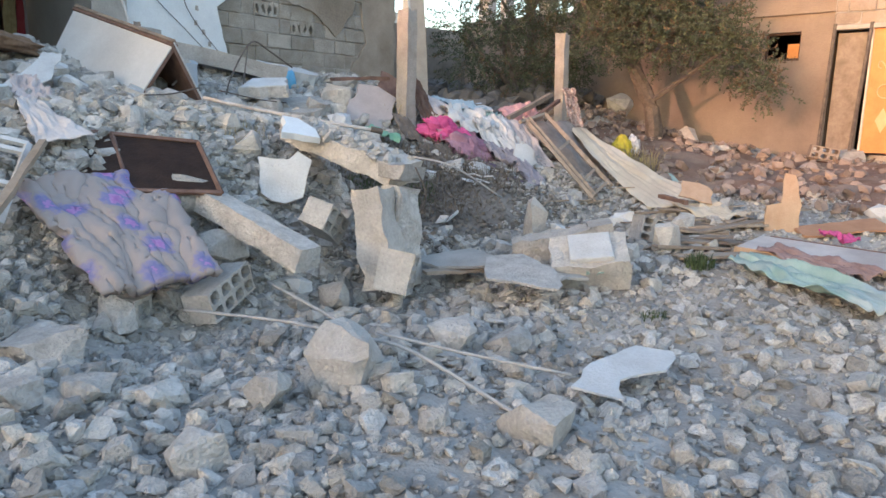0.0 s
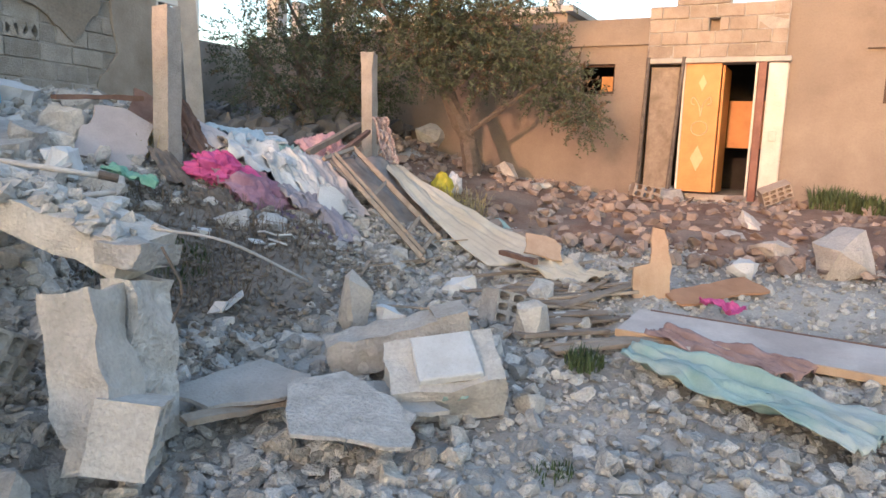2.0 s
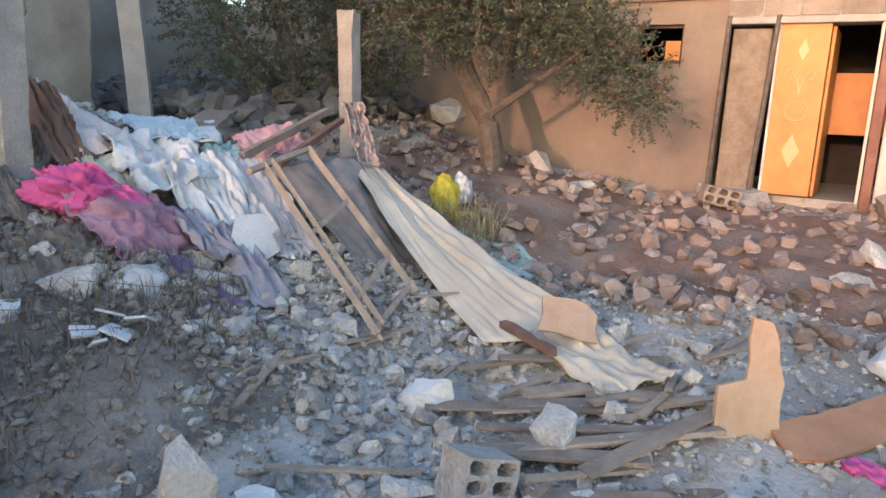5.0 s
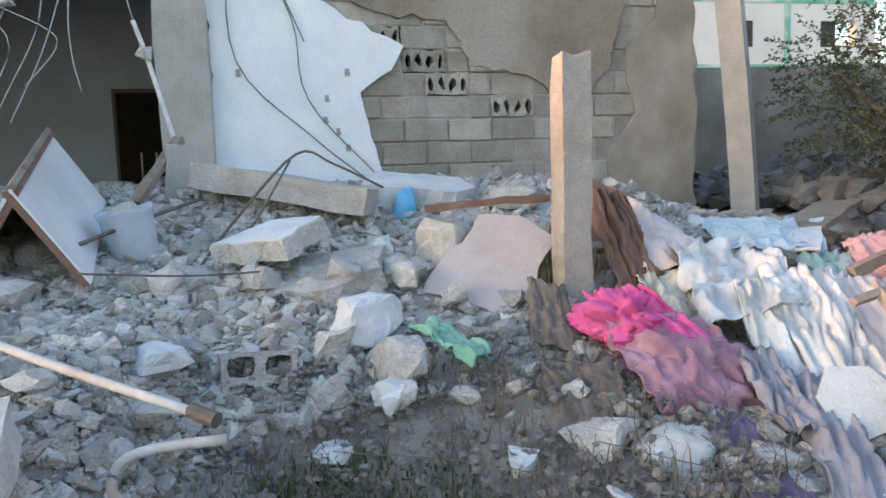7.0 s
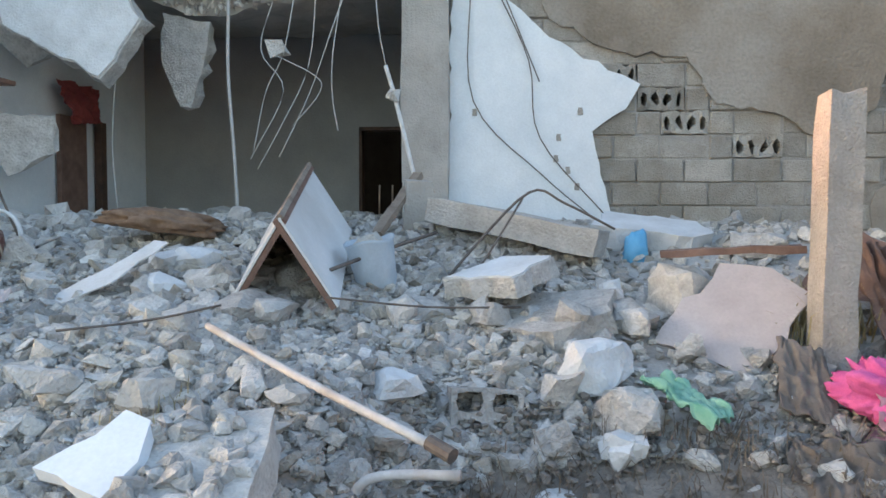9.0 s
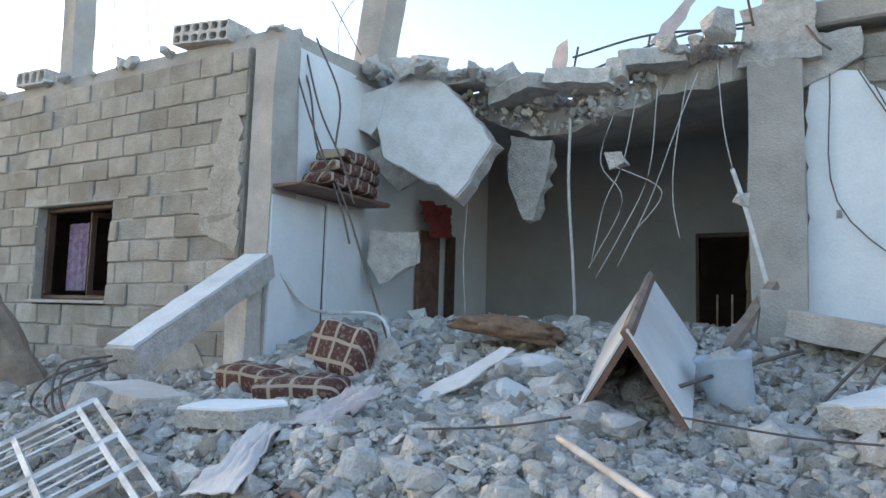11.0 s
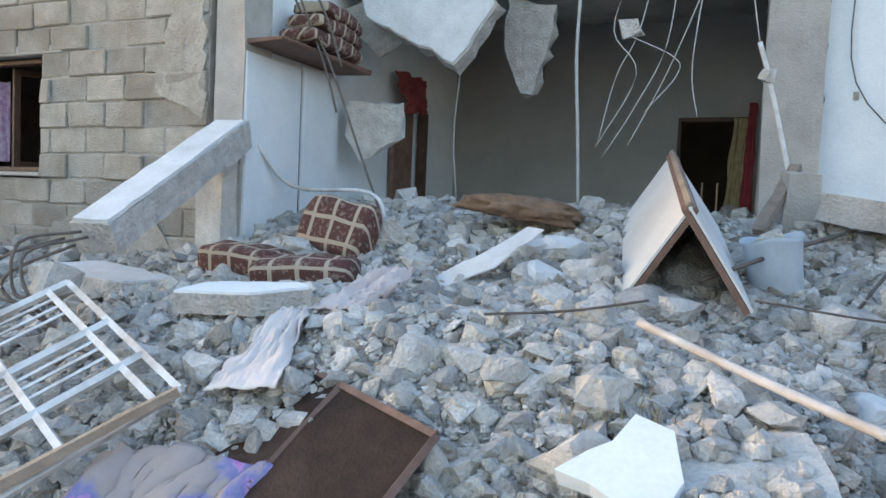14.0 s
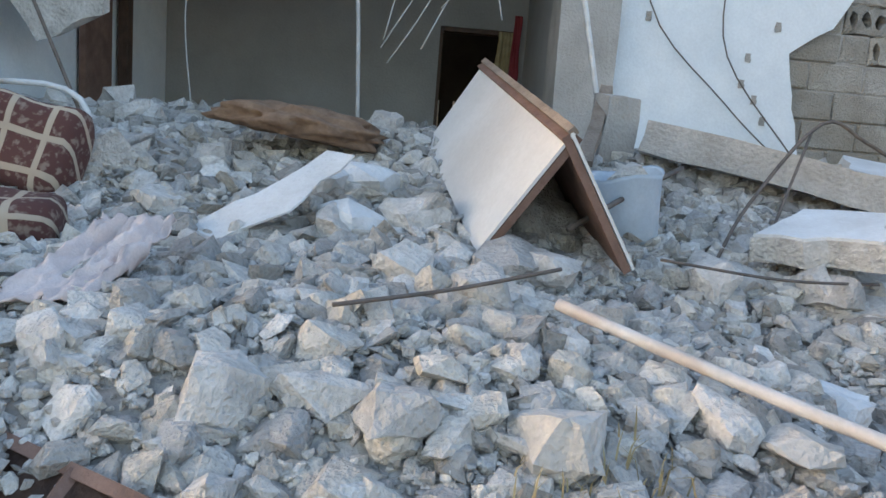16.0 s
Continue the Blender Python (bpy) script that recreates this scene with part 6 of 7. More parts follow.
# ---- mattress, wardrobe panel, window grille on the slope ----
M_FLOWER = fabric("floral_mattress_cloth", (0.30, 0.25, 0.225), (0.46, 0.39, 0.36), 5)
nt = M_FLOWER.node_tree
vor, mapr, mixc = nt.nodes.new("ShaderNodeTexVoronoi"), nt.nodes.new("ShaderNodeValToRGB"), nt.nodes.new("ShaderNodeMix")
geo = [n for n in nt.nodes if n.type == "NEW_GEOMETRY"][0]
warp = nt.nodes.new("ShaderNodeTexNoise")
warp.inputs["Scale"].default_value = 26
add = nt.nodes.new("ShaderNodeVectorMath")
add.operation = "MULTIPLY_ADD"
add.inputs[1].default_value = (0.09, 0.09, 0.09)
nt.links.new(geo.outputs["Position"], warp.inputs["Vector"])
nt.links.new(warp.outputs["Color"], add.inputs[0])
nt.links.new(geo.outputs["Position"], add.inputs[2])
nt.links.new(add.outputs["Vector"], vor.inputs["Vector"])
vor.inputs["Scale"].default_value = 4.6
ramp = mapr.color_ramp
ramp.elements[0].position, ramp.elements[0].color = 0.0, (0.34, 0.07, 0.40, 1)
ramp.elements[1].position, ramp.elements[1].color = 0.5, (0.40, 0.34, 0.315, 1)
for pos, col in ((0.2, (0.46, 0.22, 0.55, 1)), (0.25, (0.14, 0.16, 0.42, 1)), (0.36, (0.26, 0.24, 0.42, 1)), (0.46, (0.38, 0.315, 0.29, 1))):
    e = ramp.elements.new(pos)
    e.color = col
nt.links.new(vor.outputs["Distance"], mapr.inputs["Fac"])
mixc.data_type, mixc.blend_type = "RGBA", "MIX"
mixc.inputs["Factor"].default_value = 0.75
hsv = [n for n in nt.nodes if n.type == "HUE_SAT"][0]
nt.links.new(hsv.outputs["Color"], mixc.inputs["A"])
nt.links.new(mapr.outputs["Color"], mixc.inputs["B"])
nt.links.new(mixc.outputs["Result"], nt.nodes["Principled BSDF"].inputs["Base Color"])
cloth("floral_mattress", "dusty floral mattress with violet and blue roses, slumped on rubble", M_FLOWER, [(1.95, 4.58, 0.58), (2.84, 4.66, 0.56), (2.66, 3.68, 0.06), (2.08, 3.74, 0.06)], 60, 56, 0.035, 3.2, -0.03, 31, 0.05, lie=0.06, category="mattress", rag=0.05)
t = thing("wardrobe_panel", pose(0, 0, 0), "dark brown wardrobe panel in a dusty frame, leaning on rubble", "panel")
A, B, C, D = Vector((2.40, 5.04, 0.88)), Vector((3.17, 4.70, 0.80)), Vector((3.05, 4.22, 0.50)), Vector((2.28, 4.56, 0.54))
bm = bmesh.new()
vs = [bm.verts.new(p) for p in (A, B, C, D)]
bm.faces.new(vs)
bmesh.ops.solidify(bm, geom=bm.faces, thickness=0.02)
part("board", bm, M_BROWN, t)
for a, b in ((A, B), (B, C), (C, D), (D, A), (A.lerp(B, 0.36), D.lerp(C, 0.36))):
    part("frame_bar", tubed([a, b], 0.018, 4, each=1), M_REDWOOD, t)
cloth("white_drape", "dusty pinkish white drape hanging over the wardrobe panel", fabric("pinkish_white_drape", (0.55, 0.50, 0.48), (0.72, 0.67, 0.65), 5), [(2.2, 5.2, 1.06), (2.32, 5.22, 1.06), (2.5, 4.76, 0.84), (2.16, 4.76, 0.78)], folds=0.022, count=1.5, seed=33, lie=0.04)
cloth("rose_rag", "pale rose rag on the rubble slope", M_ROSEC, [(2.35, 5.75, 1.2), (2.55, 5.8, 1.2), (2.5, 5.35, 1.05), (2.25, 5.3, 1.0)], folds=0.04, count=2, seed=34, lie=0.05)
t = thing("window_grille", pose(0, 0, 0), "white metal window grille with slats, lying on the rubble slope", "window grille")
A, B = Vector((1.05, 5.05, 1.10)), Vector((2.1, 4.7, 0.80))
v2 = Vector((-0.36, -0.6, -0.36))
at = lambda f, g: A.lerp(B, f) + v2 * g
for f in (0.0, 0.42, 0.72, 1.0):
    part("rail", tubed([at(f, 0), at(f, 1)], 0.022, 4, each=1), M_WHITEMETAL, t)
for g in (0.0, 0.12, 0.55, 1.0):
    part("stile", tubed([at(0, g), at(1, g)], 0.02, 4, each=1), M_WHITEMETAL, t)
for f in (0.07, 0.14, 0.21, 0.49, 0.55, 0.62):
    part("slat", tubed([at(f, 0.13), at(f, 1)], 0.013, 4, each=1, flat=0.6), M_WHITEMETAL, t)
beam("pole", "dusty brown pole along the grille", (2.16, 4.62, 0.84), (1.5, 3.85, 0.35), 0.04, 0.04, M_DRYWOOD, category="pole")

# ---- before and inside the open room ----
M_RUG = bpy.data.materials.new("brown_plaid_cushion_cloth")
M_RUG.use_nodes = True
nt = M_RUG.node_tree
brick, co, grain, mul = nt.nodes.new("ShaderNodeTexBrick"), nt.nodes.new("ShaderNodeTexCoord"), nt.nodes.new("ShaderNodeTexNoise"), nt.nodes.new("ShaderNodeMix")
brick.offset = 0.0
brick.inputs["Color1"].default_value, brick.inputs["Color2"].default_value = (0.085, 0.035, 0.03, 1), (0.11, 0.05, 0.04, 1)
brick.inputs["Mortar"].default_value = (0.40, 0.33, 0.25, 1)
for k, v in (("Scale", 1.0), ("Mortar Size", 0.014), ("Mortar Smooth", 0.2), ("Brick Width", 0.16), ("Row Height", 0.15)):
    brick.inputs[k].default_value = v
sep, comb, addz = nt.nodes.new("ShaderNodeSeparateXYZ"), nt.nodes.new("ShaderNodeCombineXYZ"), nt.nodes.new("ShaderNodeMath")
nt.links.new(co.outputs["Object"], sep.inputs["Vector"])
nt.links.new(sep.outputs["X"], comb.inputs["X"])
nt.links.new(sep.outputs["Y"], addz.inputs[0])
nt.links.new(sep.outputs["Z"], addz.inputs[1])
nt.links.new(addz.outputs["Value"], comb.inputs["Y"])
nt.links.new(comb.outputs["Vector"], brick.inputs["Vector"])
grain.inputs["Scale"].default_value = 34
nt.links.new(co.outputs["Object"], grain.inputs["Vector"])
mul.data_type, mul.blend_type = "RGBA", "MIX"
gr = nt.nodes.new("ShaderNodeMapRange")
gr.inputs["From Min"].default_value, gr.inputs["From Max"].default_value, gr.inputs["To Max"].default_value = 0.52, 0.66, 0.45
nt.links.new(grain.outputs["Fac"], gr.inputs["Value"])
nt.links.new(gr.outputs["Result"], mul.inputs["Factor"])
nt.links.new(brick.outputs["Color"], mul.inputs["A"])
mul.inputs["B"].default_value = (0.36, 0.30, 0.24, 1)
nt.links.new(mul.outputs["Result"], nt.nodes["Principled BSDF"].inputs["Base Color"])
nt.nodes["Principled BSDF"].inputs["Roughness"].default_value = 0.95


def cushion(label, m, length, deep, high, name="plaid_cushion"):
    bm = boxed(-length / 2, length / 2, -deep / 2, deep / 2, 0, high)
    bmesh.ops.subdivide_edges(bm, edges=bm.edges, cuts=7, use_grid_fill=True)
    for v in bm.verts:
        fx, fy, fz = abs(v.co.x) / (length / 2), abs(v.co.y) / (deep / 2), abs(v.co.z - high / 2) / (high / 2)
        k = 1 - 0.14 * (max(0, fx - 0.6) ** 2 + max(0, fz - 0.4) ** 2 + max(0, fy - 0.4) ** 2) * 2
        c = Vector((0, 0, high / 2))
        v.co = c + (v.co - c) * k + noise.noise_vector(v.co * 5 + Vector((length, deep, high))) * 0.02
    ob = tagged(part(name, bm, M_RUG, smooth=True), label, "cushion", "brown plaid cushions")
    ob.matrix_world = m
    return ob


cushion("brown plaid seat cushion standing tilted in rubble", pose(1.66, 6.42, 1.2, -14, 8, -8), 0.56, 0.2, 0.40)
cushion("brown plaid seat cushion lying on rubble", pose(1.82, 5.95, 1.06, 8, -2, 14), 0.62, 0.34, 0.19)
cushion("brown plaid seat cushion half under another", pose(1.32, 6.05, 1.08, 4, 3, -4), 0.6, 0.34, 0.2)
ob = bundle("brown_mat_roll", "rolled brown patterned mat on top of the heap", material("brown_patterned_mat", (0.13, 0.075, 0.045), (0.26, 0.17, 0.11), 16, 0.95, 0.3), (2.66, 7.1, 1.56), (0.66, 0.36, 0.17), (0, 6, 6), 61, 0.42, "mat")
M_WHITEPAN = material("white_laminate", (0.58, 0.58, 0.57), (0.72, 0.72, 0.71), 2, 0.6, 0.1, 50, stain=(0.45, 0.43, 0.40), stain_amount=0.4)
t = thing("toppled_cupboard", pose(0, 0, 0), "two white cupboard panels with brown edges propped like a tent", "cupboard")
F, K = Vector((3.80, 6.14, 1.60)), Vector((3.56, 7.56, 1.98))
for name, f, k in (("side_panel", Vector((3.50, 6.20, 1.14)), Vector((3.28, 7.45, 1.52))), ("door_panel", Vector((4.10, 6.22, 1.12)), Vector((3.88, 7.55, 1.5)))):
    for nm, lift, th, mt in (("", 0.0, 0.012, M_WHITEPAN), ("_core", -0.016, 0.03, M_REDWOOD)):
        bm = bmesh.new()
        out = (K - F).cross(f - F).normalized()
        if out.z < 0:
            out = -out
        c = [p + out * lift for p in (F, K, k, f)]
        top = [bm.verts.new(p) for p in c]
        bot = [bm.verts.new(p - out * th) for p in c]
        bm.faces.new(top)
        bm.faces.new(bot)
        for i in range(4):
            bm.faces.new((top[i], top[(i + 1) % 4], bot[(i + 1) % 4], bot[i]))
        part(name + nm, bm, mt, t, "brown board core" if nm else "")
part("ridge_strip", tubed([F, K], 0.022, 4, each=1), M_OLDWOOD, t)
bundle("earth_mound", "loose dusty earth under the cupboard panels", M_STONE, (3.78, 6.75, 1.15), (0.4, 0.6, 0.5), (0, 0, 0), 71, 0.2, "earth")
# bucket, bottle, strut
t = thing("plastic_bucket", pose(4.22, 6.75, 1.16, 6, -10, 0), "crushed grey-blue plastic bucket in rubble", "bucket")
bm = bmesh.new()
rings = []
for z, r in ((0, 0.11), (0.02, 0.125), (0.15, 0.135), (0.29, 0.15), (0.31, 0.16), (0.3, 0.148), (0.03, 0.12)):
    rings.append([bm.verts.new((r * math.cos(a), r * math.sin(a) * 0.85, z + 0.012 * math.sin(3 * a))) for a in np.linspace(0, 2 * math.pi, 20, endpoint=False)])
for a, b in zip(rings, rings[1:]):
    for k in range(20):
        bm.faces.new((a[k], a[(k + 1) % 20], b[(k + 1) % 20], b[k]))
bm.faces.new(rings[0])
bm.faces.new(rings[-1])
part("body", bm, material("grey_blue_plastic", (0.40, 0.46, 0.52), (0.52, 0.58, 0.63), 5, 0.5, 0.1), t, smooth=True)
part("rubble_fill", rock_bm(5, (0.24, 0.22, 0.16), 14), M_STONE, t).location = (0, 0, 0.28)
bundle("blue_plastic_bag", "scrap of bright blue plastic in the rubble", M_BLUEP, (5.86, 7.3, 1.36), (0.16, 0.12, 0.3), (0, 0, 20), 53, 0.3, "bag", detail=3)
cloth("green_net", "scrap of green plastic net on stones", fabric("green_net", (0.12, 0.35, 0.25), (0.3, 0.5, 0.4)), [(5.6, 5.7, 0.86), (5.75, 5.75, 0.86), (5.95, 5.5, 0.76), (5.85, 5.42, 0.74)], folds=0.04, count=2, seed=41, lie=0.06)
beam("timber_strut", "grey timber strut leaning beside the column", (4.1, 7.3, 1.5), (4.32, 7.9, 1.95), 0.07, 0.05, M_OLDWOOD, category="strut")
bm = rough_up(boxed(-0.1, 0.1, -0.1, 0.1, 0, 0.45), 3, 0.02, 7, 2)
ob = tagged(part("pier_stub", bm, M_CONCRETE), "short stub of concrete pier by the column", "pier")
ob.matrix_world = pose(4.32, 7.75, 1.42, 4, 3, 10)
slab("curled_sheet", "curled sheet of pale linoleum on the heap", pose(2.72, 6.35, 1.28, 18, -28, 30), [(-0.34, -0.1), (0.0, -0.16), (0.36, 0.0), (0.3, 0.12), (-0.05, 0.06), (-0.32, 0.06)], 0.008, M_PALE, category="sheet")

# built-in cupboard with bedding along the side wall
M_CUPB = material("white_painted_boarding", (0.60, 0.63, 0.66), (0.72, 0.75, 0.77), 2.0, 0.7, 0.1)
t = thing("wall_cupboard", pose(0.76, 6.62, 1.0), "white built-in cupboard with broken shelf along the side wall", "cupboard")
part("door_leaf", boxed(0.01, 0.05, 0.0, 0.64, 0.0, 1.58, jitter=0.008, bevel=0.006), M_CUPB, t)
part("door_leaf", boxed(0.012, 0.05, 0.68, 1.2, 0.0, 1.60, jitter=0.012, bevel=0.006), M_CUPB, t)
# near-black strip stands for the shade between the two leaves
part("dark_gap", boxed(0.004, 0.03, 0.645, 0.675, 0.0, 1.58), M_PAINTED_SHADE, t)
part("shelf", boxed(0.01, 0.34, 0.0, 1.22, 1.63, 1.665, jitter=0.012, bevel=0.006), M_REDWOOD, t, "broken brown shelf board")
for k in range(3):
    cushion("folded brown patterned bedding stacked on the shelf", pose(1.0, 7.25 + 0.04 * k, 2.68 + 0.11 * k, 0, 2, 90 + 4 * k), 0.78 - 0.05 * k, 0.36, 0.12, "folded_bedding")
t = thing("wall_frame", pose(0.78, 8.8, 0.9), "dark wooden door frame in the side wall of the open room", "door frame")
part("door_leaf", boxed(0.0, 0.05, 0.0, 0.42, 0, 1.65, bevel=0.005), M_REDWOOD, t)
part("post", boxed(0.0, 0.08, 0.62, 0.72, 0, 1.65, bevel=0.005), M_BROWN, t)
cloth("red_rag", "dark red rag hanging in the room's corner", fabric("dark_red_rag", (0.16, 0.03, 0.03), (0.28, 0.06, 0.05)), [(0.85, 8.7, 2.85), (0.9, 9.3, 2.85), (0.95, 9.2, 2.5), (0.95, 8.8, 2.45)], folds=0.04, count=3, seed=44)
cloth("red_scrap", "faded red scrap hanging at the wall end", fabric("faded_red", (0.35, 0.10, 0.09), (0.5, 0.2, 0.18)), [(8.80, 8.62, 3.5), (8.92, 8.62, 3.5), (8.91, 8.615, 3.18), (8.82, 8.615, 3.2)], 12, 12, 0.015, 1.5, 0, 63, category="rag")
# inner doorway: frame, curtain, chair seen beyond
t = thing("door_2", pose(3.31, 10.5, 0.62), "dark inner door hole with a red curtain pushed aside", "doorway", kind="structure")
cloth("red_curtain", "dark red curtain pushed aside in the inner doorway", fabric("red_curtain", (0.18, 0.02, 0.03), (0.30, 0.05, 0.06)), [(4.0, 10.42, 2.75), (4.06, 10.42, 2.75), (4.06, 10.42, 1.6), (3.96, 10.42, 1.7)], folds=0.01, count=2, seed=45, parent=None, category="curtain")
cloth("pale_curtain", "yellowish curtain hanging at the inner door", M_STRAW, [(3.86, 10.44, 2.6), (3.99, 10.44, 2.6), (3.95, 10.44, 1.2), (3.78, 10.44, 1.2)], folds=0.02, count=2, seed=46, category="curtain")
bm = bmesh.new()
for a in ((0.0, 0.03, 0, 2.0), (0.68, 0.71, 0, 2.0), (0.03, 0.68, 1.96, 2.0)):
    box(bm, a[0], a[1], 0.02, 0.16, a[2], a[3])
part("door_frame", bm, M_BROWN, t)
t = thing("metal_chair", pose(3.52, 11.4, 1.0), "pale metal chair standing in the dark room", "chair")
for x, y in ((-0.18, -0.18), (0.18, -0.18), (-0.18, 0.18), (0.18, 0.18)):
    part("leg", tubed([(x, y, -0.4), (x, y, 0.45)], 0.014, 6, each=1), M_WHITEMETAL, t)
part("seat", boxed(-0.2, 0.2, -0.2, 0.2, 0.45, 0.48, bevel=0.008), M_WHITEMETAL, t)
for x in (-0.17, 0.0, 0.17):
    part("back_bar", tubed([(x, 0.18, 0.48), (x, 0.22, 1.0)], 0.012, 6, each=1), M_WHITEMETAL, t)

# ---- red earth bank before the yard house ----
def earth_bank(x0, x1, y0, y1, height, name, label, mat):
    nx, ny = int((x1 - x0) / 0.12), int((y1 - y0) / 0.12)
    vv, ff = [], []
    for j in range(ny + 1):
        for i in range(nx + 1):
            x, y = x0 + (x1 - x0) * i / nx, y0 + (y1 - y0) * j / ny
            e = min(step(0, 0.25, i / nx) * step(1, 0.9 if x1 > 13 else 0.75, i / nx), step(0, 0.2, j / ny) * step(1, 0.8, j / ny))
            vv.append((x, y, ground_z(x, y) - 0.05 + e * (height + 0.06 * noise.noise(Vector((x * 1.5, y * 1.5, 9))) + 0.04 * noise.noise(Vector((x * 5, y * 5, 2))))))
    for j in range(ny):
        for i in range(nx):
            k = j * (nx + 1) + i
            ff.append((k, k + 1, k + nx + 2, k + nx + 1))
    me = bpy.data.meshes.new(name)
    me.from_pydata(vv, [], ff)
    for p in me.polygons:
        p.use_smooth = True
    return tagged(link_mesh(name, me, mat), label, "earth", kind="structure")


M_REDEARTH = material("reddish_brown_earth", (0.15, 0.09, 0.065), (0.27, 0.18, 0.14), 3, 0.97, 0.9, 40, stain=(0.30, 0.25, 0.21), stain_amount=0.6)
earth_bank(8.8, 12.9, -4.5, 7.3, 0.12, "earth_bank", "dark reddish earth thrown up before the yard house", M_REDEARTH)
earth_bank(4.45, 6.9, 3.6, 5.75, 0.09, "earth_hollow", "dark damp earth in the hollow by the post", M_EARTH)
scatter("bank_stones", "grey and reddish stones strewn over the earth bank", "stones", material("reddish_stones", (0.24, 0.18, 0.15), (0.40, 0.33, 0.29), 5, 0.95, 0.6, 60, island=0.35), 4800, lambda r: (r.uniform(8.6, 12.5), r.uniform(-3.5, 7.3)), (0.03, 0.2), 21, 3.2, sink=-0.1)
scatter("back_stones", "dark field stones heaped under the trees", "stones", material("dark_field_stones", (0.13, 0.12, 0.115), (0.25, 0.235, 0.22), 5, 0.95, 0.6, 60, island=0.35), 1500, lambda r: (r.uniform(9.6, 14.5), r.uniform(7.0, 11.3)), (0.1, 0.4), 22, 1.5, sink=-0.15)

# ---- grass, weeds, twigs ----
def blades(name, label, mat, count, where, high, seed, lean=0.5, wide=0.006, category="weeds"):
    r = random.Random(seed)
    vv, ff = [], []
    for i in range(count):
        x, y = where(r)
        z = ground_z(x, y) + 0.03
        a, l, h = r.uniform(0, 6.28), r.uniform(0.1, lean), r.uniform(high[0], high[1])
        d = Vector((math.cos(a), math.sin(a), 0))
        s = Vector((-d.y, d.x, 0)) * wide
        p0, p1, p2 = Vector((x, y, z)), Vector((x, y, z + h * 0.6)) + d * h * l * 0.35, Vector((x, y, z + h * (1 - l * 0.4))) + d * h * l
        n = len(vv)
        vv += [p0 - s, p0 + s, p1 + s * 0.7, p1 - s * 0.7, p2]
        ff += [(n, n + 1, n + 2, n + 3), (n + 3, n + 2, n + 4)]
    me = bpy.data.meshes.new(name)
    me.from_pydata([tuple(v) for v in vv], [], ff)
    return tagged(link_mesh(name, me, mat), label, category, kind="stuff")


M_GRASS = material("dull_green_grass", (0.055, 0.085, 0.03), (0.11, 0.145, 0.055), 5, 0.9, 0, island=0.35)
M_TWIG = material("dry_brown_twigs", (0.13, 0.10, 0.075), (0.27, 0.22, 0.17), 5, 0.95, 0, island=0.3)


def disc(cx, cy, rx, ry):
    def pick(r):
        a, q = r.uniform(0, 6.28), math.sqrt(r.random())
        return cx + rx * q * math.cos(a), cy + ry * q * math.sin(a)
    return pick


blades("hollow_weeds", "low dark green weeds in the hollow", M_GRASS, 800, disc(5.3, 4.95, 0.5, 0.3), (0.03, 0.11), 1, 0.9)
scatter("hollow_crumbs", "dark crumbs of damp earth and grit in the hollow", "grit", M_EARTH, 5000, lambda r: (r.uniform(4.5, 6.8), r.uniform(3.8, 5.7)), (0.012, 0.06), 31, 2.6, sink=-1.1)
blades("hollow_twigs", "dry brown stalks matted over dark earth", M_TWIG, 2200, disc(5.8, 4.85, 1.15, 0.75), (0.05, 0.22), 2, 2.2, 0.003, "dry stalks")
blades("grass_tuft", "small tuft of green grass in the gravel", M_GRASS, 240, disc(5.92, 1.97, 0.14, 0.12), (0.04, 0.13), 3, 0.9, 0.005, "grass")
blades("grass_tuft", "flat tuft of green grass among stones", M_GRASS, 170, disc(3.96, 0.5, 0.26, 0.2), (0.02, 0.06), 4, 1.2, 0.005, "grass")
blades("grass_tuft", "thin green grass between stones", M_GRASS, 90, disc(4.75, 1.75, 0.12, 0.1), (0.02, 0.07), 5, 1.2, 0.004, "grass")
blades("grass_strip", "strip of green grass along the yard house", M_GRASS, 5000, lambda r: (r.uniform(12.0, 12.6), r.uniform(-4.5, 0.85)), (0.1, 0.34), 6, 0.7, 0.012, "grass")
blades("wheat_straws", "yellow straws sticking out behind the post", M_STRAW, 160, disc(6.6, 6.25, 0.28, 0.16), (0.15, 0.4), 7, 1.0, 0.005, "straw")
blades("wheat_straws", "loose yellow straw on the rubble", M_STRAW, 240, disc(9.3, 4.5, 0.4, 0.35), (0.15, 0.4), 8, 1.6, 0.005, "straw")
blades("thin_weeds", "dry yellow-green stalks on the rubble heap", M_STRAW, 90, disc(3.7, 4.95, 0.2, 0.14), (0.04, 0.12), 9, 0.8, 0.003, "weeds")

# ---- trees ----
M_BARK = material("grey_brown_bark", (0.09, 0.07, 0.055), (0.19, 0.155, 0.125), 12, 0.95, 0.8, 60)
M_LEAF = material("dusty_olive_leaf", (0.055, 0.075, 0.035), (0.125, 0.145, 0.085), 2.5, 0.75, 0, island=0.45)
M_LEAFB = material("dry_brown_leaf", (0.12, 0.08, 0.045), (0.21, 0.15, 0.09), 3, 0.85, 0, island=0.4)


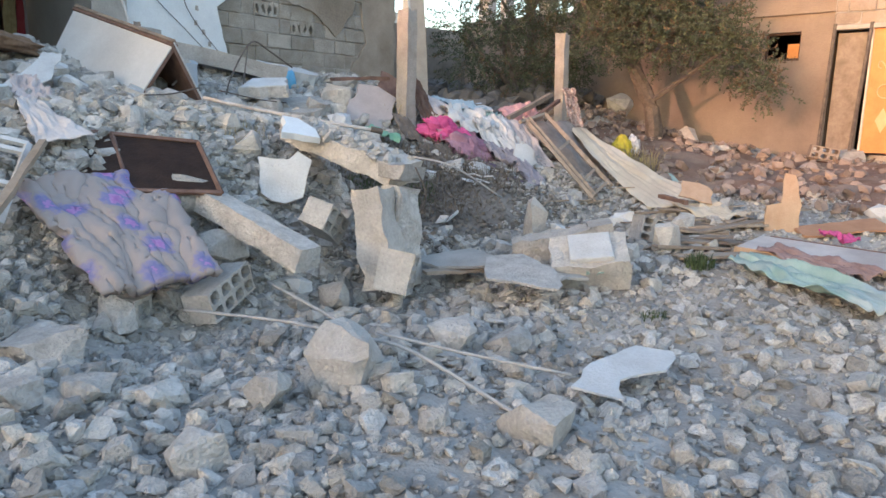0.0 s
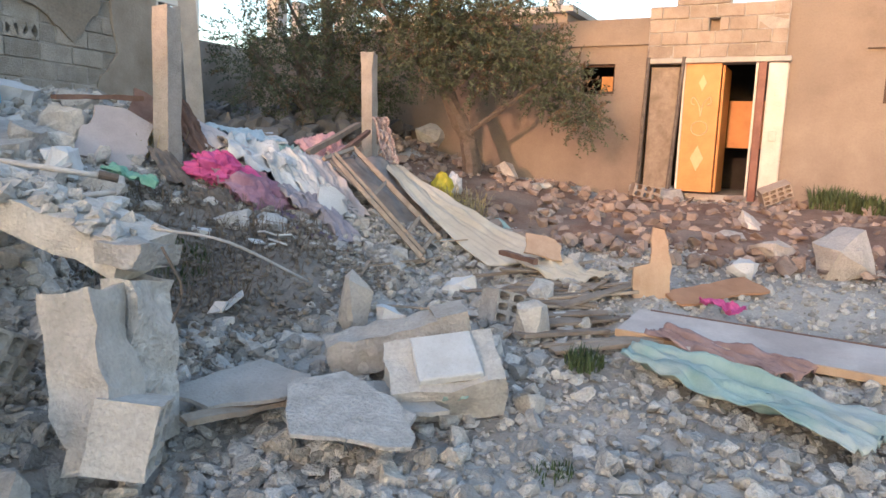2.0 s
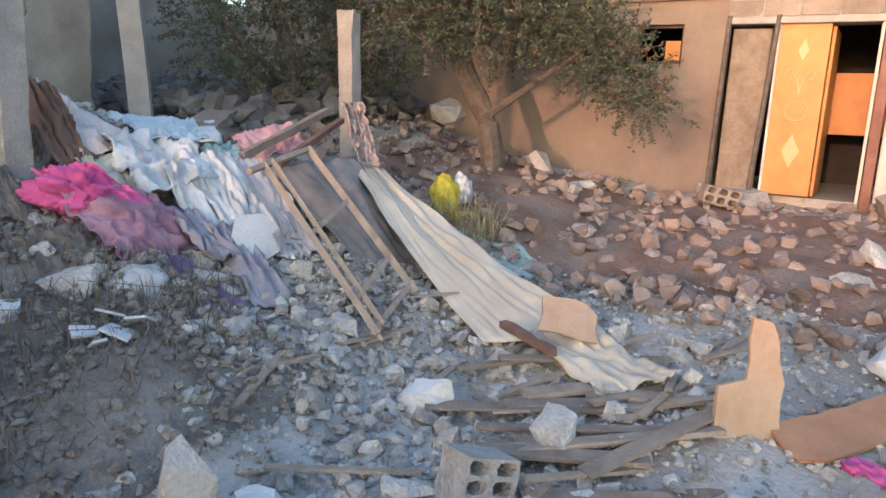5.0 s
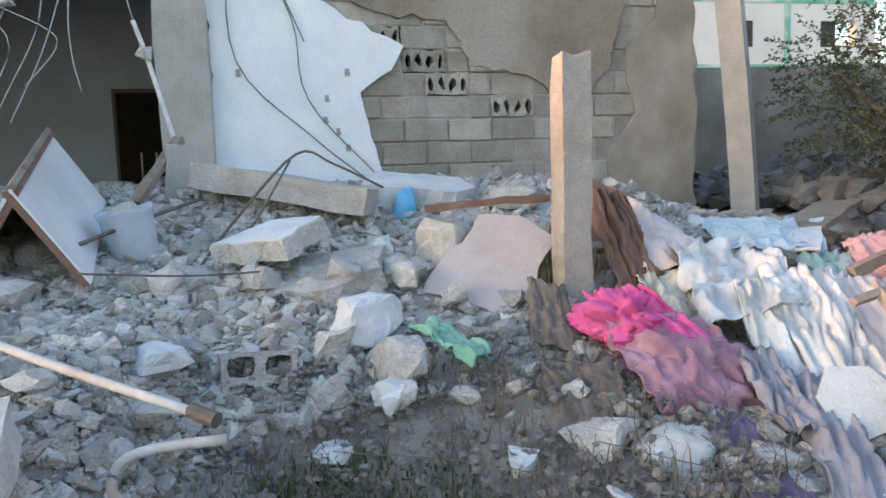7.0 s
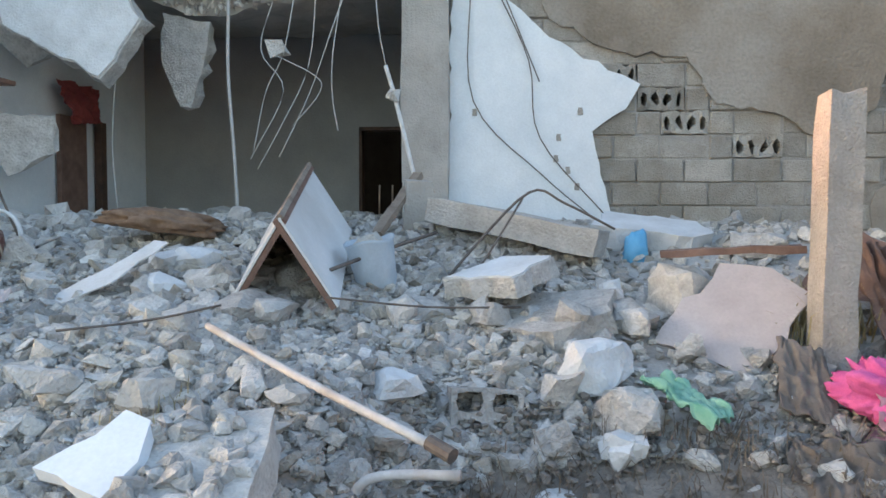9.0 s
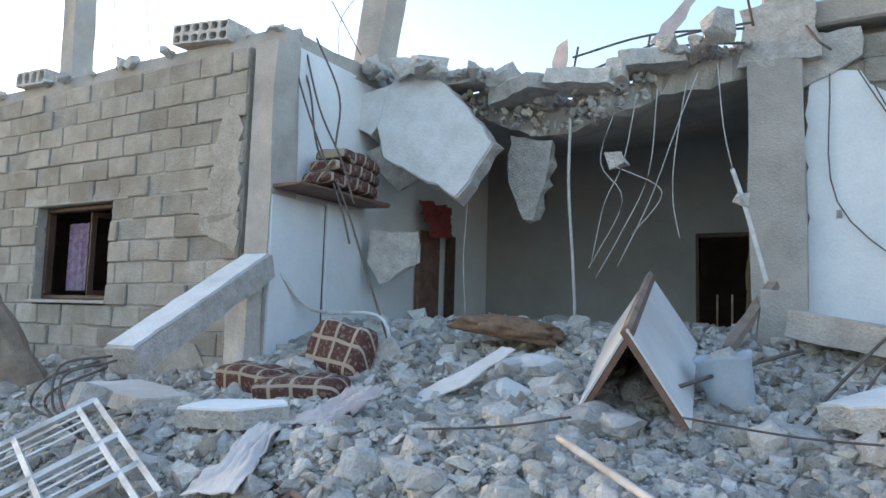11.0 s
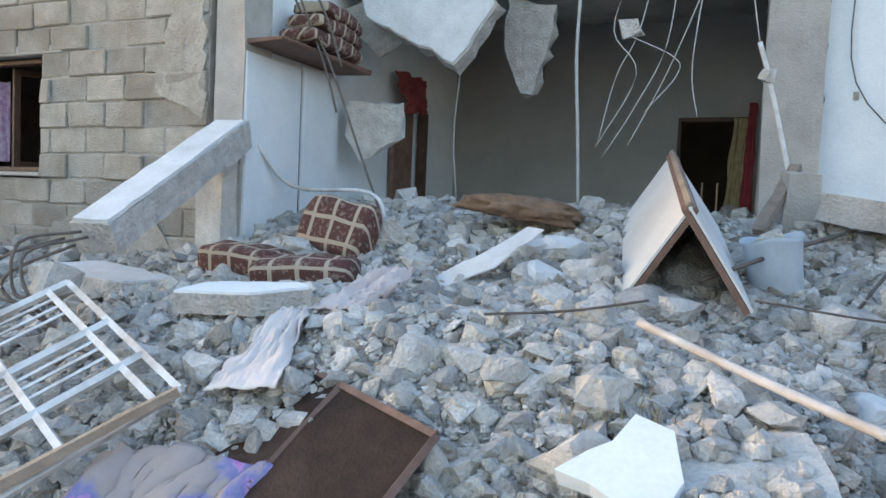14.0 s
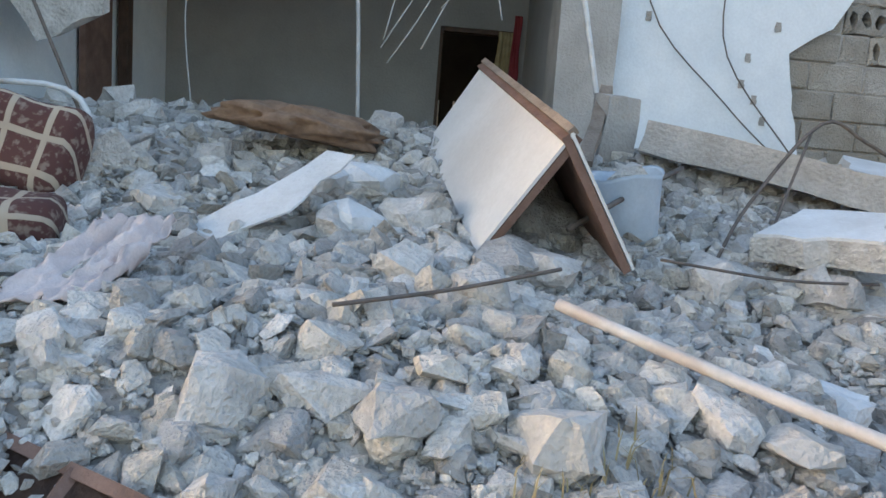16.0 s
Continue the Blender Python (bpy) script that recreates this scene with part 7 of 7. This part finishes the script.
def tree(label, x, y, trunk, limbs, clumps, leaves, seed, brown=0.12, leaf=0.05):
    """A trunk with limbs; leaves are small blades round many twigs on each clump (x, y, z, radius)."""
    r = random.Random(seed)
    t = thing("olive_tree", pose(x, y, 0), label, "tree", "trees behind the yard")
    part("trunk", rough_up(tubed(trunk, 0.16, 9, 0.5), 1, 0.02, 6, seed), M_BARK, t)
    for a in limbs:
        part("limb", tubed(a, 0.05, 6, 0.35), M_BARK, t)
    total = sum(c[3] ** 2 for c in clumps)
    out = {0: ([], []), 1: ([], [])}
    twigs = bmesh.new()
    for cx, cy, cz, rad in clumps:
        for k in range(int(leaves * rad * rad / total / 22)):
            d = Vector((r.gauss(0, 1), r.gauss(0, 1), r.gauss(0, 0.8))).normalized() * rad * r.random() ** 0.45
            tip = Vector((cx, cy, cz)) + d
            way = (d.normalized() + Vector((0, 0, -0.5 + r.random() * 0.6)) + Vector((r.uniform(-.5, .5), r.uniform(-.5, .5), 0))).normalized()
            L = r.uniform(0.18, 0.42)
            dry = 1 if r.random() < brown else 0
            if k % 3 == 0:
                tube(twigs, [tip - way * L * 0.5, tip + way * L * 0.6], 0.005, 3, 0.5, each=1)
            vv, ff = out[dry]
            for q in range(22):
                p = tip + way * L * (q / 22 - 0.4)
                a = Vector((r.gauss(0, 1), r.gauss(0, 1), r.gauss(0, 1))).normalized()
                a = (a + way * 0.6).normalized()
                b = a.cross(Vector((r.gauss(0, 1), r.gauss(0, 1), r.gauss(0, 1)))).normalized()
                s = leaf * r.uniform(0.7, 1.3)
                n = len(vv)
                vv += [tuple(p), tuple(p + a * s * 0.5 + b * s * 0.2), tuple(p + a * s), tuple(p + a * s * 0.5 - b * s * 0.2)]
                ff.append((n, n + 1, n + 2, n + 3))
    tagged(part("twig_mass", twigs, M_BARK, t), kind="stuff")
    for dry, nm, mt in ((0, "crown", M_LEAF), (1, "dry_leaves", M_LEAFB)):
        me = bpy.data.meshes.new(nm)
        me.from_pydata(out[dry][0], [], out[dry][1])
        tagged(link_mesh(nm, me, mt, t), kind="stuff")
    return t


tree("dusty olive tree with a leaning trunk and drooping boughs", 12.0, 5.7,
     [(0, 0, 0.1), (0.05, 0.15, 0.9), (-0.1, 0.5, 1.7), (0.0, 0.8, 2.6), (0.1, 0.9, 3.4)],
     [[(0, 0.2, 1.0), (0.1, -0.5, 1.5), (0.2, -1.1, 1.9), (0.3, -1.6, 1.8)], [(-0.1, 0.5, 1.7), (-0.7, 0.9, 2.3), (-1.1, 1.2, 3.0)], [(0, 0.7, 2.3), (0.2, -0.2, 2.9), (0.2, -0.8, 3.2)], [(0, 0.8, 2.5), (-0.4, 1.7, 3.0), (-0.6, 2.4, 3.4)]],
     [(0.2, -1.3, 1.75, 0.6), (0.2, -0.6, 2.3, 0.75), (-0.3, 0.3, 2.6, 0.85), (-0.7, 1.0, 2.9, 0.9), (-0.4, 1.9, 3.1, 0.85), (0.1, 0.2, 3.5, 0.9), (-0.5, 1.2, 3.9, 0.9), (0.2, -1.7, 1.35, 0.45), (-0.9, 0.6, 2.0, 0.55), (0.3, -0.7, 3.3, 0.6), (0.6, 0.5, 2.9, 0.9), (0.1, -1.0, 2.0, 0.6), (-0.3, -0.2, 2.0, 0.6)], 62000, 1, 0.12, 0.055)
tree("dense dusty evergreen shrub-like tree behind the rubble", 11.2, 8.4,
     [(0, 0, 0.6), (0.1, 0.1, 1.4), (0.0, 0.3, 2.4)],
     [[(0, 0, 1.2), (-0.7, 0.2, 1.8), (-1.1, 0.3, 2.2)], [(0, 0.1, 1.3), (0.7, -0.3, 1.9), (1.1, -0.5, 2.3)]],
     [(-0.9, 0.3, 1.7, 0.75), (-0.2, 0.0, 1.5, 0.8), (0.6, -0.4, 1.6, 0.8), (0.0, 0.3, 2.3, 0.85), (-0.7, 0.6, 2.3, 0.65), (0.8, 0.0, 2.4, 0.8), (1.3, -0.6, 1.9, 0.7), (1.5, 0.0, 1.5, 0.7)], 26000, 2, 0.1)
tree("tall thin tree behind the dense one", 13.2, 9.6,
     [(0, 0, 0.6), (0.1, 0.0, 2.4), (0.0, 0.2, 4.6)],
     [[(0, 0, 2.2), (-0.6, 0.3, 3.0), (-0.9, 0.4, 3.7)], [(0, 0.1, 2.8), (0.6, -0.3, 3.6), (0.8, -0.6, 4.2)]],
     [(-0.7, 0.4, 3.5, 0.8), (0.4, -0.4, 3.9, 0.8), (0.0, 0.2, 4.6, 0.9), (0.9, 0.2, 3.2, 0.8), (-0.9, -0.6, 2.9, 0.8), (-1.8, 0.2, 3.4, 0.6)], 14000, 3, 0.12)

for pts in ([(4.9, 4.5, 0.42), (5.4, 4.7, 0.5), (6.2, 4.5, 0.4)], [(5.0, 4.3, 0.3), (5.7, 4.3, 0.36), (6.4, 4.6, 0.42)], [(5.2, 5.1, 0.55), (5.8, 4.9, 0.5), (6.5, 4.5, 0.38)], [(6.2, 4.9, 0.55), (6.7, 4.7, 0.45), (7.2, 4.7, 0.45)], [(4.8, 4.8, 0.55), (5.1, 4.4, 0.4), (5.6, 4.1, 0.25)]):
    rod("thin_wire", "thin pale wire tangled over the dark earth", pts, 0.0022, M_TWIG, "wire", 4, "wires in the hollow")


# ---- the yard's things stand on its own slightly turned axes ----
YARD_TURN, YARD_SIZE = -3.08, 0.896
YARD_THINGS = {"plaster_plate", "hollow_beam_block", "plastered_block", "standing_stone", "cracked_panel", "pale_sheet", "pale_rod", "standing_board", "fallen_board",
               "curved_board", "fallen_cupboard", "teal_cloth", "magenta_rag", "grass_tuft", "hollow_block", "rebar", "board", "rose_rag", "concrete_lintel", "olive_tree"}
bpy.context.view_layer.update()


def corner_box(ob):
    pts = [o.matrix_world @ Vector(c) for o in [ob] + list(ob.children_recursive) if o.type == "MESH" for c in o.bound_box]
    return [min(p[k] for p in pts) for k in range(3)], [max(p[k] for p in pts) for k in range(3)]


def settle(ob, foot):
    x, y, z = foot
    place = Vector((0.8949 * x + 0.0481 * y + 0.3906, 0.8949 * y - 0.0481 * x + 0.6717, 0.0468 * x + 0.0344 * y + 0.896 * z - 0.3515))
    ob.matrix_world = Matrix.Translation(place) @ Matrix.Rotation(radians(YARD_TURN), 4, "Z") @ Matrix.Scale(YARD_SIZE, 4) @ Matrix.Translation(-Vector(foot)) @ ob.matrix_world


for ob in [o for o in scene.objects if o.parent is None and (o.type == "MESH" or o.children)]:
    name = ob.name.split(".")[0]
    if name in ("ground", "earth_bank", "bank_stones", "grass_strip", "apartment_house", "yard_back_wall", "back_stones", "concrete_chunk", "stone_chunk"):
        continue
    lo, hi = corner_box(ob)
    cx, cy = (lo[0] + hi[0]) / 2, (lo[1] + hi[1]) / 2
    if cx > 13.0 and name != "olive_tree":
        settle(ob, (13.7, 2.4, 0.3))
    elif name == "olive_tree" or name in YARD_THINGS and (cy < 3.95 and cx > 1.5 or name in ("plaster_plate", "concrete_lintel") and cy < 4.6):
        settle(ob, (cx, cy, lo[2]))
